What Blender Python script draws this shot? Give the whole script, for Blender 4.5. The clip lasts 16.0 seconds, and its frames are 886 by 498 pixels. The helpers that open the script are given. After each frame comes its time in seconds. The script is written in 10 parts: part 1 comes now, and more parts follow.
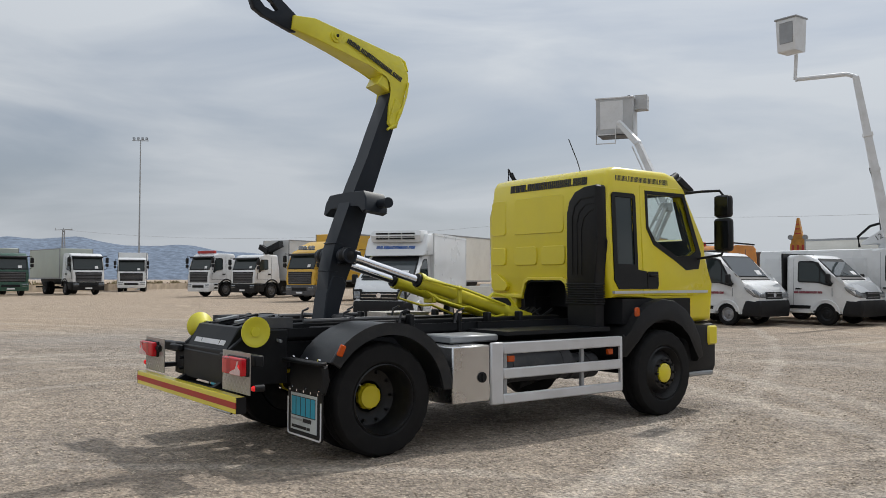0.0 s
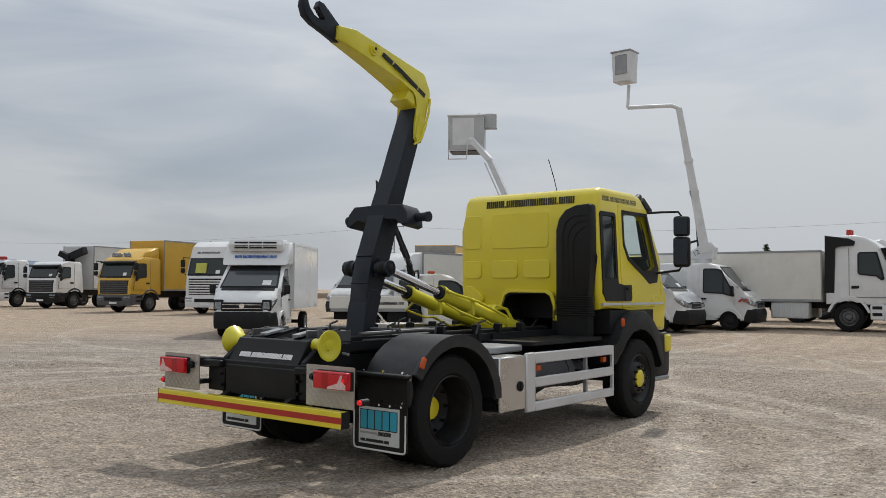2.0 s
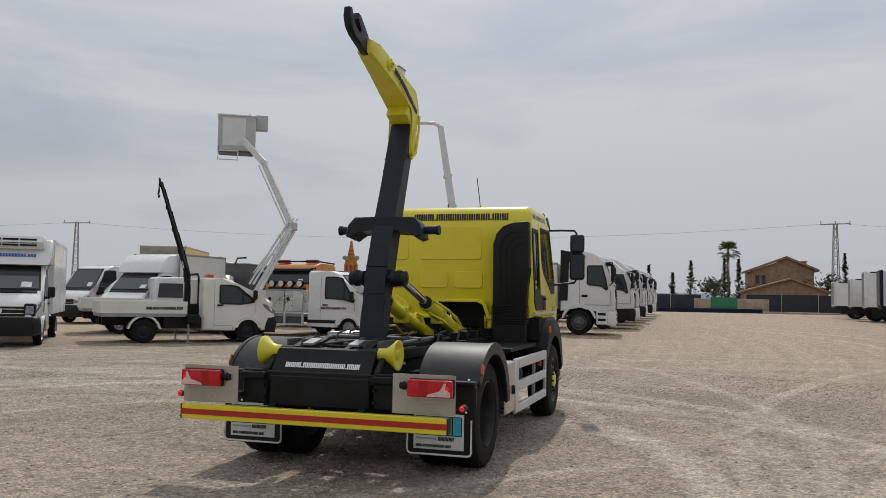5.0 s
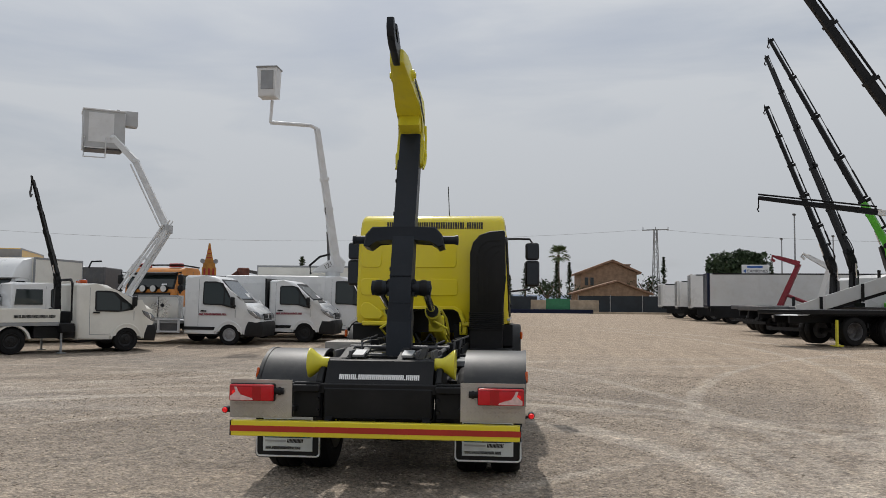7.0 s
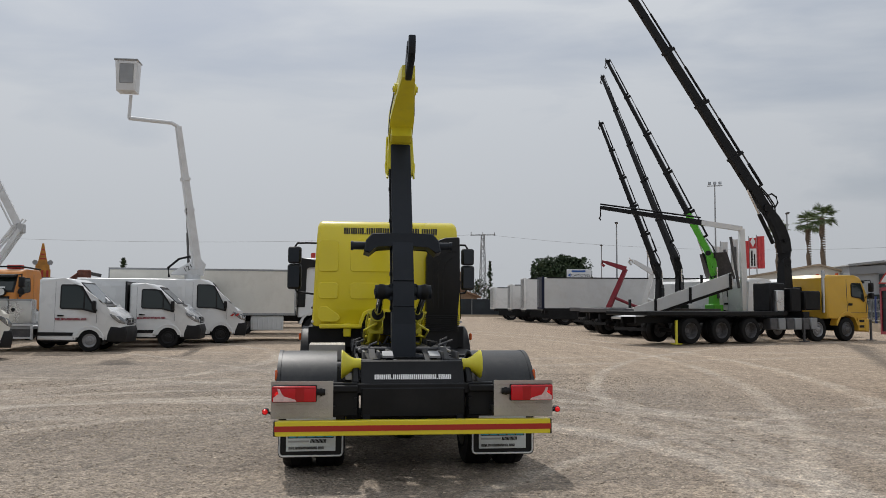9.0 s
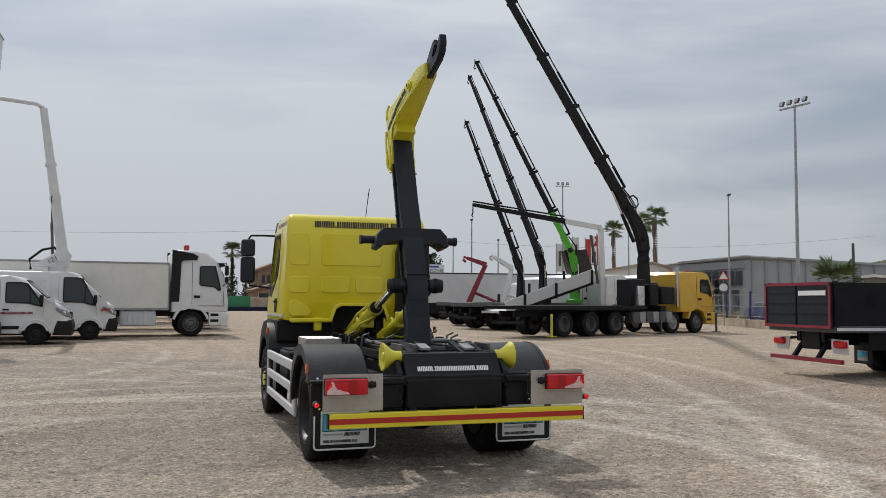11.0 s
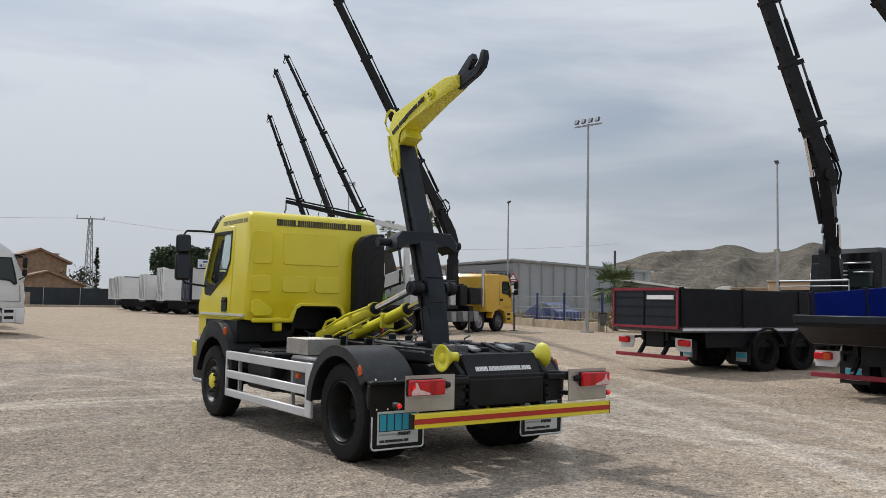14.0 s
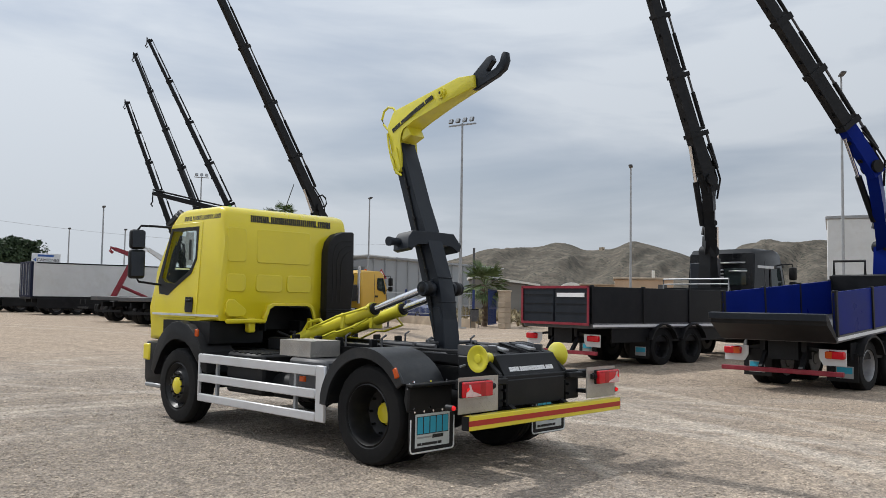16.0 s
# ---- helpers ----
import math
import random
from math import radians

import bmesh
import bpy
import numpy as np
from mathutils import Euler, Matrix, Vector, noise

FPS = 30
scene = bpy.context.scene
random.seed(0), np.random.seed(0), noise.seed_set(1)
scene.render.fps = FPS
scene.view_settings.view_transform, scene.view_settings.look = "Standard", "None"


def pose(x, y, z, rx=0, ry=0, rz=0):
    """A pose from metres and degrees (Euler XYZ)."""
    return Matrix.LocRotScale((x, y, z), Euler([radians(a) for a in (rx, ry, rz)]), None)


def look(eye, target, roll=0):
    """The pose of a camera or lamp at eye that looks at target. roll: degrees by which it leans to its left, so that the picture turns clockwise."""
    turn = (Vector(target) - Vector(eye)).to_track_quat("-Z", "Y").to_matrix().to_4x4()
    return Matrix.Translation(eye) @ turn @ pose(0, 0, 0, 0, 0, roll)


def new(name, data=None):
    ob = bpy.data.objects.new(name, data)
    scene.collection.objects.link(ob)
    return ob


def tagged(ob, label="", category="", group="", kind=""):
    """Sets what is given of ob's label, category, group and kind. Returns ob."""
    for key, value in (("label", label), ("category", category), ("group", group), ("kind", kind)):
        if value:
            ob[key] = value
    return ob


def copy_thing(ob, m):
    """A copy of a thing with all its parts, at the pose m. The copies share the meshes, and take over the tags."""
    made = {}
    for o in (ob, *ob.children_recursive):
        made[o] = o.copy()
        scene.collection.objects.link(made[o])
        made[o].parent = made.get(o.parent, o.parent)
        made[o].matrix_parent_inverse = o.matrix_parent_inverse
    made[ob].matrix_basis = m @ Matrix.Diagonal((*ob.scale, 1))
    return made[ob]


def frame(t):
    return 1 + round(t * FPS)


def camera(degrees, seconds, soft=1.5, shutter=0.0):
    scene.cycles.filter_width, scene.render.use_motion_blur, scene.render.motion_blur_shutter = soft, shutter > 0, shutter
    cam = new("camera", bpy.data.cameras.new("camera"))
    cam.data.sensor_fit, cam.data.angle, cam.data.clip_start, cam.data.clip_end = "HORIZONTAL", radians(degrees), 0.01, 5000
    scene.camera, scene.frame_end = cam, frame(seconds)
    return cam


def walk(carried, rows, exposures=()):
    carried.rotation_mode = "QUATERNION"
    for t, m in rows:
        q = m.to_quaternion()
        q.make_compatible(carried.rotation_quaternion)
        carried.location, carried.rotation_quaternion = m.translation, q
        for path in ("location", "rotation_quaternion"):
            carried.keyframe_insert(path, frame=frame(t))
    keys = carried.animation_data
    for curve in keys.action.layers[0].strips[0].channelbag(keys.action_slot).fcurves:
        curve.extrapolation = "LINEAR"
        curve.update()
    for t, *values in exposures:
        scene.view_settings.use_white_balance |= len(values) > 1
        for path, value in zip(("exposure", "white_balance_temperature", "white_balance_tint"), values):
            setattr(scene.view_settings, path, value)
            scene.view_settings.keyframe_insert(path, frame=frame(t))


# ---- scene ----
cam = camera(55.2, 16.0, soft=0.6)
PATH = [
    (0, (7.345, -3.955, 1.544), (5.732, -2.774, 1.616), 0.1),
    (0.5, (6.952, -4.449, 1.553), (5.41, -3.177, 1.63), 0.1),
    (1, (6.585, -4.986, 1.564), (5.117, -3.63, 1.648), 0.2),
    (1.5, (6.186, -5.424, 1.569), (4.81, -3.976, 1.658), 0.1),
    (2, (5.805, -5.903, 1.569), (4.54, -4.357, 1.665), 0.3),
    (2.5, (5.353, -6.299, 1.582), (4.206, -4.664, 1.687), 0.5),
    (3, (4.916, -6.71, 1.58), (3.876, -5.005, 1.689), 0.5),
    (3.5, (4.46, -7.035, 1.581), (3.536, -5.265, 1.692), 0.7),
    (4, (4.026, -7.359, 1.583), (3.216, -5.534, 1.699), 0.8),
    (6.5, (1.666, -8.275, 1.639), (1.349, -6.304, 1.752), 0.8),
    (7, (1.182, -8.396, 1.647), (0.974, -6.411, 1.77), 0.5),
    (7.5, (0.698, -8.556, 1.633), (0.596, -6.562, 1.758), 0.2),
    (8, (0.244, -8.699, 1.635), (0.252, -6.703, 1.758), 0.1),
    (8.5, (-0.245, -8.835, 1.628), (-0.128, -6.842, 1.754), 0.1),
    (9, (-0.73, -8.89, 1.637), (-0.508, -6.907, 1.77), 0.3),
    (9.5, (-1.224, -8.925, 1.631), (-0.903, -6.955, 1.76), 0.3),
    (12, (-3.602, -8.487, 1.611), (-2.818, -6.651, 1.728), 0.5),
    (12.5, (-4.09, -8.375, 1.613), (-3.218, -6.578, 1.723), 0.7),
    (13, (-4.533, -8.198, 1.615), (-3.579, -6.444, 1.725), 1.1),
    (13.5, (-4.95, -7.975, 1.633), (-3.908, -6.272, 1.752), 1.3),
    (14, (-5.42, -7.762, 1.633), (-4.296, -6.113, 1.757), 1.0),
    (14.5, (-5.823, -7.495, 1.639), (-4.623, -5.9, 1.765), 0.7),
    (15, (-6.248, -7.225, 1.638), (-4.968, -5.693, 1.762), 0.7),
    (15.5, (-6.561, -6.854, 1.65), (-5.205, -5.389, 1.768), 0.9),
    (16, (-6.886, -6.5, 1.654), (-5.466, -5.097, 1.774), 0.9),
]
walk(cam, [(t, look(eye, target, roll)) for t, eye, target, roll in PATH],
     exposures=[(0, -0.25, 6250, 9), (3.5, -0.36, 6430, 9), (6.5, -0.41, 6400, 10), (8, -0.42, 6370, 10), (9.5, -0.38, 6320, 10), (12, -0.27, 6220, 9), (14, -0.17, 6200, 9), (16, -0.07, 6150, 9)])

# ---- sky, sun ----
SUN_ELEV, SUN_AZ = radians(50), radians(-14)       # azimuth from +y, clockwise positive
world = bpy.data.worlds.new("sky")
scene.world = world
world.use_nodes = True
wn, wl = world.node_tree.nodes, world.node_tree.links
wn.clear()
w_out, w_bg = wn.new("ShaderNodeOutputWorld"), wn.new("ShaderNodeBackground")
w_sky = wn.new("ShaderNodeTexSky")
w_sky.sky_type, w_sky.sun_disc = "NISHITA", False
w_sky.sun_elevation, w_sky.sun_rotation = SUN_ELEV, SUN_AZ
w_sky.air_density, w_sky.dust_density, w_sky.ozone_density = 1.0, 2.0, 1.0
w_co, w_map = wn.new("ShaderNodeTexCoord"), wn.new("ShaderNodeMapping")
w_map.inputs["Scale"].default_value = (1.0, 1.0, 4.6)
w_map.inputs["Rotation"].default_value = (0.1, 0.06, 0.0)
w_n1, w_n2 = wn.new("ShaderNodeTexNoise"), wn.new("ShaderNodeTexNoise")
w_n1.inputs["Scale"].default_value, w_n1.inputs["Detail"].default_value, w_n1.inputs["Distortion"].default_value = 2.4, 10.0, 0.45
w_n2.inputs["Scale"].default_value, w_n2.inputs["Detail"].default_value = 0.9, 3.0
w_add = wn.new("ShaderNodeMath"); w_add.operation = "ADD"
w_ramp = wn.new("ShaderNodeValToRGB")
w_ramp.color_ramp.elements[0].position, w_ramp.color_ramp.elements[1].position = 0.74, 1.3
w_ramp.color_ramp.elements[0].color, w_ramp.color_ramp.elements[1].color = (0.64, 0.64, 0.64, 1), (0.97, 0.97, 0.97, 1)
w_cloud = wn.new("ShaderNodeValToRGB")
w_cloud.color_ramp.elements[0].position, w_cloud.color_ramp.elements[1].position = 0.72, 1.3
w_cloud.color_ramp.elements[0].color, w_cloud.color_ramp.elements[1].color = (6.6, 7.1, 7.85, 1), (8.75, 9.05, 9.4, 1)
w_mix = wn.new("ShaderNodeMixRGB")
wl.new(w_co.outputs["Generated"], w_map.inputs["Vector"])
for n in (w_n1, w_n2):
    wl.new(w_map.outputs["Vector"], n.inputs["Vector"])
wl.new(w_n1.outputs["Fac"], w_add.inputs[0])
wl.new(w_n2.outputs["Fac"], w_add.inputs[1])
wl.new(w_add.outputs["Value"], w_ramp.inputs["Fac"])
wl.new(w_add.outputs["Value"], w_cloud.inputs["Fac"])
wl.new(w_ramp.outputs["Color"], w_mix.inputs["Fac"])
wl.new(w_sky.outputs["Color"], w_mix.inputs["Color1"])
wl.new(w_cloud.outputs["Color"], w_mix.inputs["Color2"])
# the haze scatters forward: brighter towards the sun, duller away from it
w_dot, w_glow, w_mul = wn.new("ShaderNodeVectorMath"), wn.new("ShaderNodeMapRange"), wn.new("ShaderNodeVectorMath")
w_dot.operation, w_mul.operation = "DOT_PRODUCT", "SCALE"
w_dot.inputs[1].default_value = (math.sin(SUN_AZ) * math.cos(SUN_ELEV), math.cos(SUN_AZ) * math.cos(SUN_ELEV), math.sin(SUN_ELEV))
w_glow.inputs["From Min"].default_value, w_glow.inputs["From Max"].default_value = 0.1, 0.95
w_glow.inputs["To Min"].default_value, w_glow.inputs["To Max"].default_value = 0.87, 1.07
wl.new(w_co.outputs["Generated"], w_dot.inputs[0])
wl.new(w_dot.outputs["Value"], w_glow.inputs["Value"])
wl.new(w_mix.outputs["Color"], w_mul.inputs[0])
w_sep, w_up, w_both = wn.new("ShaderNodeSeparateXYZ"), wn.new("ShaderNodeMapRange"), wn.new("ShaderNodeMath")
w_both.operation = "MULTIPLY"
w_up.inputs["From Min"].default_value, w_up.inputs["From Max"].default_value = 0.02, 0.9
w_up.inputs["To Min"].default_value, w_up.inputs["To Max"].default_value = 0.87, 1.5
wl.new(w_co.outputs["Generated"], w_sep.inputs["Vector"])
wl.new(w_sep.outputs["Z"], w_up.inputs["Value"])
wl.new(w_glow.outputs["Result"], w_both.inputs[0])
wl.new(w_up.outputs["Result"], w_both.inputs[1])
wl.new(w_both.outputs["Value"], w_mul.inputs["Scale"])
wl.new(w_mul.outputs["Vector"], w_bg.inputs["Color"])
w_bg.inputs["Strength"].default_value = 0.083
wl.new(w_bg.outputs["Background"], w_out.inputs["Surface"])

sun = new("sun", bpy.data.lights.new("sun", "SUN"))
sun.data.energy, sun.data.angle, sun.data.color = 2.78, radians(1.2), (1.0, 0.95, 0.88)
sun_dir = Vector((math.sin(SUN_AZ) * math.cos(SUN_ELEV), math.cos(SUN_AZ) * math.cos(SUN_ELEV), math.sin(SUN_ELEV)))
sun.matrix_world = look(sun_dir * 60, (0, 0, 0))


# ---- materials ----
def material(name, rgb, rough=0.5, metal=0.0, var=0.12, scale=3.0, grain=60.0, bump=0.05, coat=0.0, dirt=None, dirt_amount=0.35, spec=0.5):
    m = bpy.data.materials.new(name)
    m.use_nodes = True
    nt = m.node_tree
    b = nt.nodes["Principled BSDF"]
    tc = nt.nodes.new("ShaderNodeTexCoord")
    n1, n2 = nt.nodes.new("ShaderNodeTexNoise"), nt.nodes.new("ShaderNodeTexNoise")
    n1.inputs["Scale"].default_value, n1.inputs["Detail"].default_value = scale, 5.0
    n2.inputs["Scale"].default_value, n2.inputs["Detail"].default_value = grain, 3.0
    for n in (n1, n2):
        nt.links.new(tc.outputs["Object"], n.inputs["Vector"])
    dark = [max(0.0, c * (1 - var)) for c in rgb]
    light = [min(1.0, c * (1 + var * 0.7)) for c in rgb]
    r1 = nt.nodes.new("ShaderNodeValToRGB")
    r1.color_ramp.elements[0].position, r1.color_ramp.elements[1].position = 0.35, 0.68
    r1.color_ramp.elements[0].color, r1.color_ramp.elements[1].color = (*dark, 1), (*light, 1)
    nt.links.new(n1.outputs["Fac"], r1.inputs["Fac"])
    last = r1.outputs["Color"]
    if dirt:
        n3 = nt.nodes.new("ShaderNodeTexNoise")
        n3.inputs["Scale"].default_value, n3.inputs["Detail"].default_value, n3.inputs["Roughness"].default_value = scale * 1.9, 9.0, 0.7
        nt.links.new(tc.outputs["Object"], n3.inputs["Vector"])
        r3 = nt.nodes.new("ShaderNodeValToRGB")
        r3.color_ramp.elements[0].position, r3.color_ramp.elements[1].position = 0.48, 0.75
        r3.color_ramp.elements[0].color, r3.color_ramp.elements[1].color = (0, 0, 0, 1), (dirt_amount,) * 3 + (1,)
        nt.links.new(n3.outputs["Fac"], r3.inputs["Fac"])
        mx = nt.nodes.new("ShaderNodeMixRGB")
        mx.inputs["Color2"].default_value = (*dirt, 1)
        nt.links.new(r3.outputs["Color"], mx.inputs["Fac"])
        nt.links.new(last, mx.inputs["Color1"])
        last = mx.outputs["Color"]
    nt.links.new(last, b.inputs["Base Color"])
    mr = nt.nodes.new("ShaderNodeMapRange")
    mr.inputs["To Min"].default_value, mr.inputs["To Max"].default_value = max(0.02, rough - 0.1), min(1.0, rough + 0.12)
    nt.links.new(n1.outputs["Fac"], mr.inputs["Value"])
    nt.links.new(mr.outputs["Result"], b.inputs["Roughness"])
    b.inputs["Metallic"].default_value = metal
    b.inputs["Coat Weight"].default_value = coat
    b.inputs["Coat Roughness"].default_value = 0.08
    b.inputs["Specular IOR Level"].default_value = spec
    if bump:
        bp = nt.nodes.new("ShaderNodeBump")
        bp.inputs["Strength"].default_value, bp.inputs["Distance"].default_value = bump, 0.01
        nt.links.new(n2.outputs["Fac"], bp.inputs["Height"])
        nt.links.new(bp.outputs["Normal"], b.inputs["Normal"])
    return m


def glass_material(name, rgb, alpha_mix=0.35):
    """Tinted pane: mostly gloss over dark, a part see-through."""
    m = bpy.data.materials.new(name)
    m.use_nodes = True
    nt = m.node_tree
    b = nt.nodes["Principled BSDF"]
    b.inputs["Base Color"].default_value = (*rgb, 1)
    b.inputs["Roughness"].default_value = 0.04
    b.inputs["IOR"].default_value = 1.5
    tr, mix = nt.nodes.new("ShaderNodeBsdfTransparent"), nt.nodes.new("ShaderNodeMixShader")
    tr.inputs["Color"].default_value = (0.94, 0.97, 0.96, 1)
    mix.inputs["Fac"].default_value = alpha_mix
    nt.links.new(b.outputs["BSDF"], mix.inputs[1])
    nt.links.new(tr.outputs["BSDF"], mix.inputs[2])
    nt.links.new(mix.outputs["Shader"], nt.nodes["Material Output"].inputs["Surface"])
    return m


def lamp_material(name, rgb, glow):
    m = material(name, rgb, 0.15, var=0.1, bump=0.0)
    b = m.node_tree.nodes["Principled BSDF"]
    b.inputs["Emission Color"].default_value, b.inputs["Emission Strength"].default_value = (*rgb, 1), glow
    return m


DUST = (0.36, 0.31, 0.25)
M_YELLOW = material("yellow_paint", (0.75, 0.62, 0.012), 0.3, var=0.05, scale=1.2, bump=0.015, coat=0.5, dirt=(0.5, 0.45, 0.1), dirt_amount=0.12)
M_YELLOW_DULL = material("yellow_hoist_paint", (0.68, 0.61, 0.03), 0.4, var=0.08, scale=2.5, bump=0.03, coat=0.2, dirt=(0.35, 0.31, 0.08), dirt_amount=0.3)
M_BLACK = material("black_paint", (0.011, 0.0115, 0.013), 0.48, var=0.3, scale=3, bump=0.03, dirt=DUST, dirt_amount=0.015, spec=0.2)
M_SLATE = material("dark_slate_paint", (0.013, 0.017, 0.024), 0.42, var=0.15, scale=2.5, bump=0.03, dirt=DUST, dirt_amount=0.015, spec=0.25)
M_PLASTIC = material("black_plastic", (0.011, 0.011, 0.012), 0.5, var=0.15, scale=4, grain=120, bump=0.08, dirt=DUST, dirt_amount=0.015, spec=0.25)
M_GUARD = material("grey_black_mudguard_plastic", (0.015, 0.0165, 0.019), 0.42, var=0.15, scale=3, grain=140, bump=0.06, dirt=DUST, dirt_amount=0.06, spec=0.35)
M_TYRE = material("tyre_rubber", (0.009, 0.009, 0.0095), 0.7, var=0.2, scale=6, grain=90, bump=0.2, dirt=DUST, dirt_amount=0.012, spec=0.2)
M_RIM_BLACK = material("black_wheel_paint", (0.01, 0.01, 0.011), 0.42, var=0.2, scale=6, bump=0.02, dirt=DUST, dirt_amount=0.04, spec=0.35)
M_RIM_GREY = material("grey_steel_rim", (0.33, 0.33, 0.34), 0.45, metal=0.4, var=0.2, scale=8, bump=0.03, dirt=DUST, dirt_amount=0.4)
M_STEEL = material("brushed_steel", (0.62, 0.62, 0.62), 0.28, metal=1.0, var=0.1, scale=2, grain=200, bump=0.03)
# metal darkened so the mirrors look as if they reflect something dark
M_MIRROR = material("darkened_mirror_glass", (0.045, 0.048, 0.053), 0.08, metal=1.0, var=0.05, bump=0.0)
M_CHROME = material("chrome_rod", (0.8, 0.8, 0.82), 0.1, metal=1.0, var=0.05, bump=0.0)
M_ALU = material("silver_aluminium_guard", (0.62, 0.62, 0.63), 0.42, metal=0.25, var=0.08, scale=2, bump=0.03, dirt=DUST, dirt_amount=0.12)
M_CRIMSON = material("crimson_paint", (0.23, 0.011, 0.026), 0.4, var=0.12, dirt=DUST, dirt_amount=0.1)
M_RED = material("red_paint", (0.42, 0.025, 0.02), 0.4, var=0.12, scale=3, dirt=DUST, dirt_amount=0.15)
M_SKIP = material("dark_brown_skip_paint", (0.03, 0.022, 0.02), 0.55, var=0.3, dirt=DUST, dirt_amount=0.1)
M_RIGOCHRE = material("weathered_orange_paint", (0.5, 0.22, 0.03), 0.5, var=0.25, scale=4, dirt=(0.2, 0.1, 0.04), dirt_amount=0.4)
M_RUST = material("rust_red_steel", (0.16, 0.05, 0.03), 0.75, var=0.35, scale=5, dirt=DUST, dirt_amount=0.2)
M_LENSPALE = material("pale_lamp_glass", (0.66, 0.67, 0.66), 0.15, var=0.1)
M_FLAG = material("red_flag_cloth", (0.62, 0.075, 0.08), 0.7, var=0.15, scale=3)
M_WHITE = material("white_vehicle_paint", (0.7, 0.705, 0.705), 0.28, var=0.04, scale=1.0, bump=0.01, coat=0.35, dirt=(0.5, 0.47, 0.42), dirt_amount=0.12)
M_CREAM = material("cream_white_panels", (0.72, 0.7, 0.64), 0.45, var=0.05, scale=0.8, bump=0.02, dirt=(0.42, 0.39, 0.33), dirt_amount=0.3)
M_BOXGREY = material("pale_grey_box_panels", (0.6, 0.61, 0.61), 0.45, var=0.05, scale=0.8, bump=0.02, dirt=(0.4, 0.37, 0.32), dirt_amount=0.3)
M_SAGE = material("pale_sage_body_paint", (0.45, 0.48, 0.43), 0.5, var=0.06, scale=0.8, dirt=DUST, dirt_amount=0.2)
M_OCHRE = material("ochre_yellow_truck_paint", (0.64, 0.38, 0.035), 0.4, var=0.06, scale=1.0, bump=0.015, coat=0.2, dirt=(0.4, 0.27, 0.1), dirt_amount=0.25)
M_ORANGE = material("orange_paint", (0.6, 0.22, 0.03), 0.45, var=0.1, dirt=DUST, dirt_amount=0.25)
M_GREEN = material("green_crane_paint", (0.09, 0.42, 0.02), 0.4, var=0.08)
M_DKGREEN = material("dark_green_truck_paint", (0.015, 0.07, 0.045), 0.4, var=0.15, dirt=DUST, dirt_amount=0.2)
M_BLUE = material("deep_blue_body_paint", (0.006, 0.017, 0.17), 0.3, var=0.12, scale=1.5, bump=0.02, dirt=DUST, dirt_amount=0.005, spec=0.04)
M_GLOSSBLACK = material("glossy_black_vehicle_paint", (0.009, 0.0095, 0.011), 0.2, var=0.2, scale=1.5, bump=0.012, coat=0.12, dirt=DUST, dirt_amount=0.01, spec=0.25)
M_FENCE_BLUE = material("blue_fence_paint", (0.012, 0.03, 0.13), 0.5, var=0.15)
M_NAVY = material("navy_tarpaulin", (0.009, 0.013, 0.036), 0.65, var=0.15, spec=0.2)
M_DARKGREY = material("dark_grey_metal", (0.07, 0.07, 0.075), 0.5, var=0.2, dirt=DUST, dirt_amount=0.15)
M_GREY = material("grey_metal", (0.3, 0.31, 0.32), 0.45, metal=0.3, var=0.12, dirt=DUST, dirt_amount=0.15)
M_RIM_DUSTY = material("dusty_dark_rim", (0.11, 0.11, 0.115), 0.55, metal=0.2, var=0.25, scale=8, dirt=DUST, dirt_amount=0.3)
M_GALV = material("galvanised_pole", (0.36, 0.37, 0.38), 0.5, metal=0.5, var=0.12)
M_LIFTWHITE = material("off_white_lift_paint", (0.66, 0.67, 0.68), 0.4, var=0.06, scale=2, dirt=(0.4, 0.38, 0.34), dirt_amount=0.3)
M_LIFTGREY = material("light_grey_basket", (0.45, 0.46, 0.47), 0.5, var=0.08, scale=2, dirt=(0.3, 0.28, 0.25), dirt_amount=0.25)
M_GLASS = glass_material("tinted_cab_glass", (0.022, 0.03, 0.03), 0.0)
# paler base colour stands in for sky reflected in the van windscreens
M_GLASS_SKY = glass_material("sky_pale_windscreen", (0.05, 0.06, 0.065), 0.0)
M_GLASS_CLEAR = glass_material("clear_door_glass", (0.02, 0.03, 0.03), 0.93)
M_TAIL = lamp_material("red_tail_lens", (0.46, 0.004, 0.01), 0.08)
M_TAIL_DEEP = lamp_material("deep_red_tail_lens", (0.34, 0.002, 0.006), 0.04)
M_LENSWHITE = material("clear_lens_segment", (0.72, 0.5, 0.48), 0.2, var=0.15, scale=30)
M_REDGLOW = lamp_material("lit_red_marker", (0.7, 0.01, 0.012), 0.5)
M_AMBER = lamp_material("amber_marker_lens", (0.5, 0.075, 0.008), 0.03)
M_HEAD = material("headlamp_lens", (0.3, 0.315, 0.33), 0.1, metal=0.6, var=0.5, scale=14)
M_REFLECT_RED = material("red_reflective_tape", (0.42, 0.022, 0.008), 0.45, var=0.08)
M_LETTER = material("black_lettering", (0.02, 0.02, 0.02), 0.5, var=0.1, bump=0)
M_LETTERWHITE = material("white_lettering", (0.78, 0.78, 0.78), 0.5, var=0.05, bump=0)
M_LETTERRED = material("dark_red_lettering", (0.25, 0.03, 0.05), 0.5, var=0.1, bump=0)
M_LETTERBLUE = material("blue_lettering", (0.04, 0.12, 0.4), 0.5, var=0.1, bump=0)
M_CYAN = material("cyan_logo_print", (0.04, 0.4, 0.58), 0.5, var=0.05, bump=0)
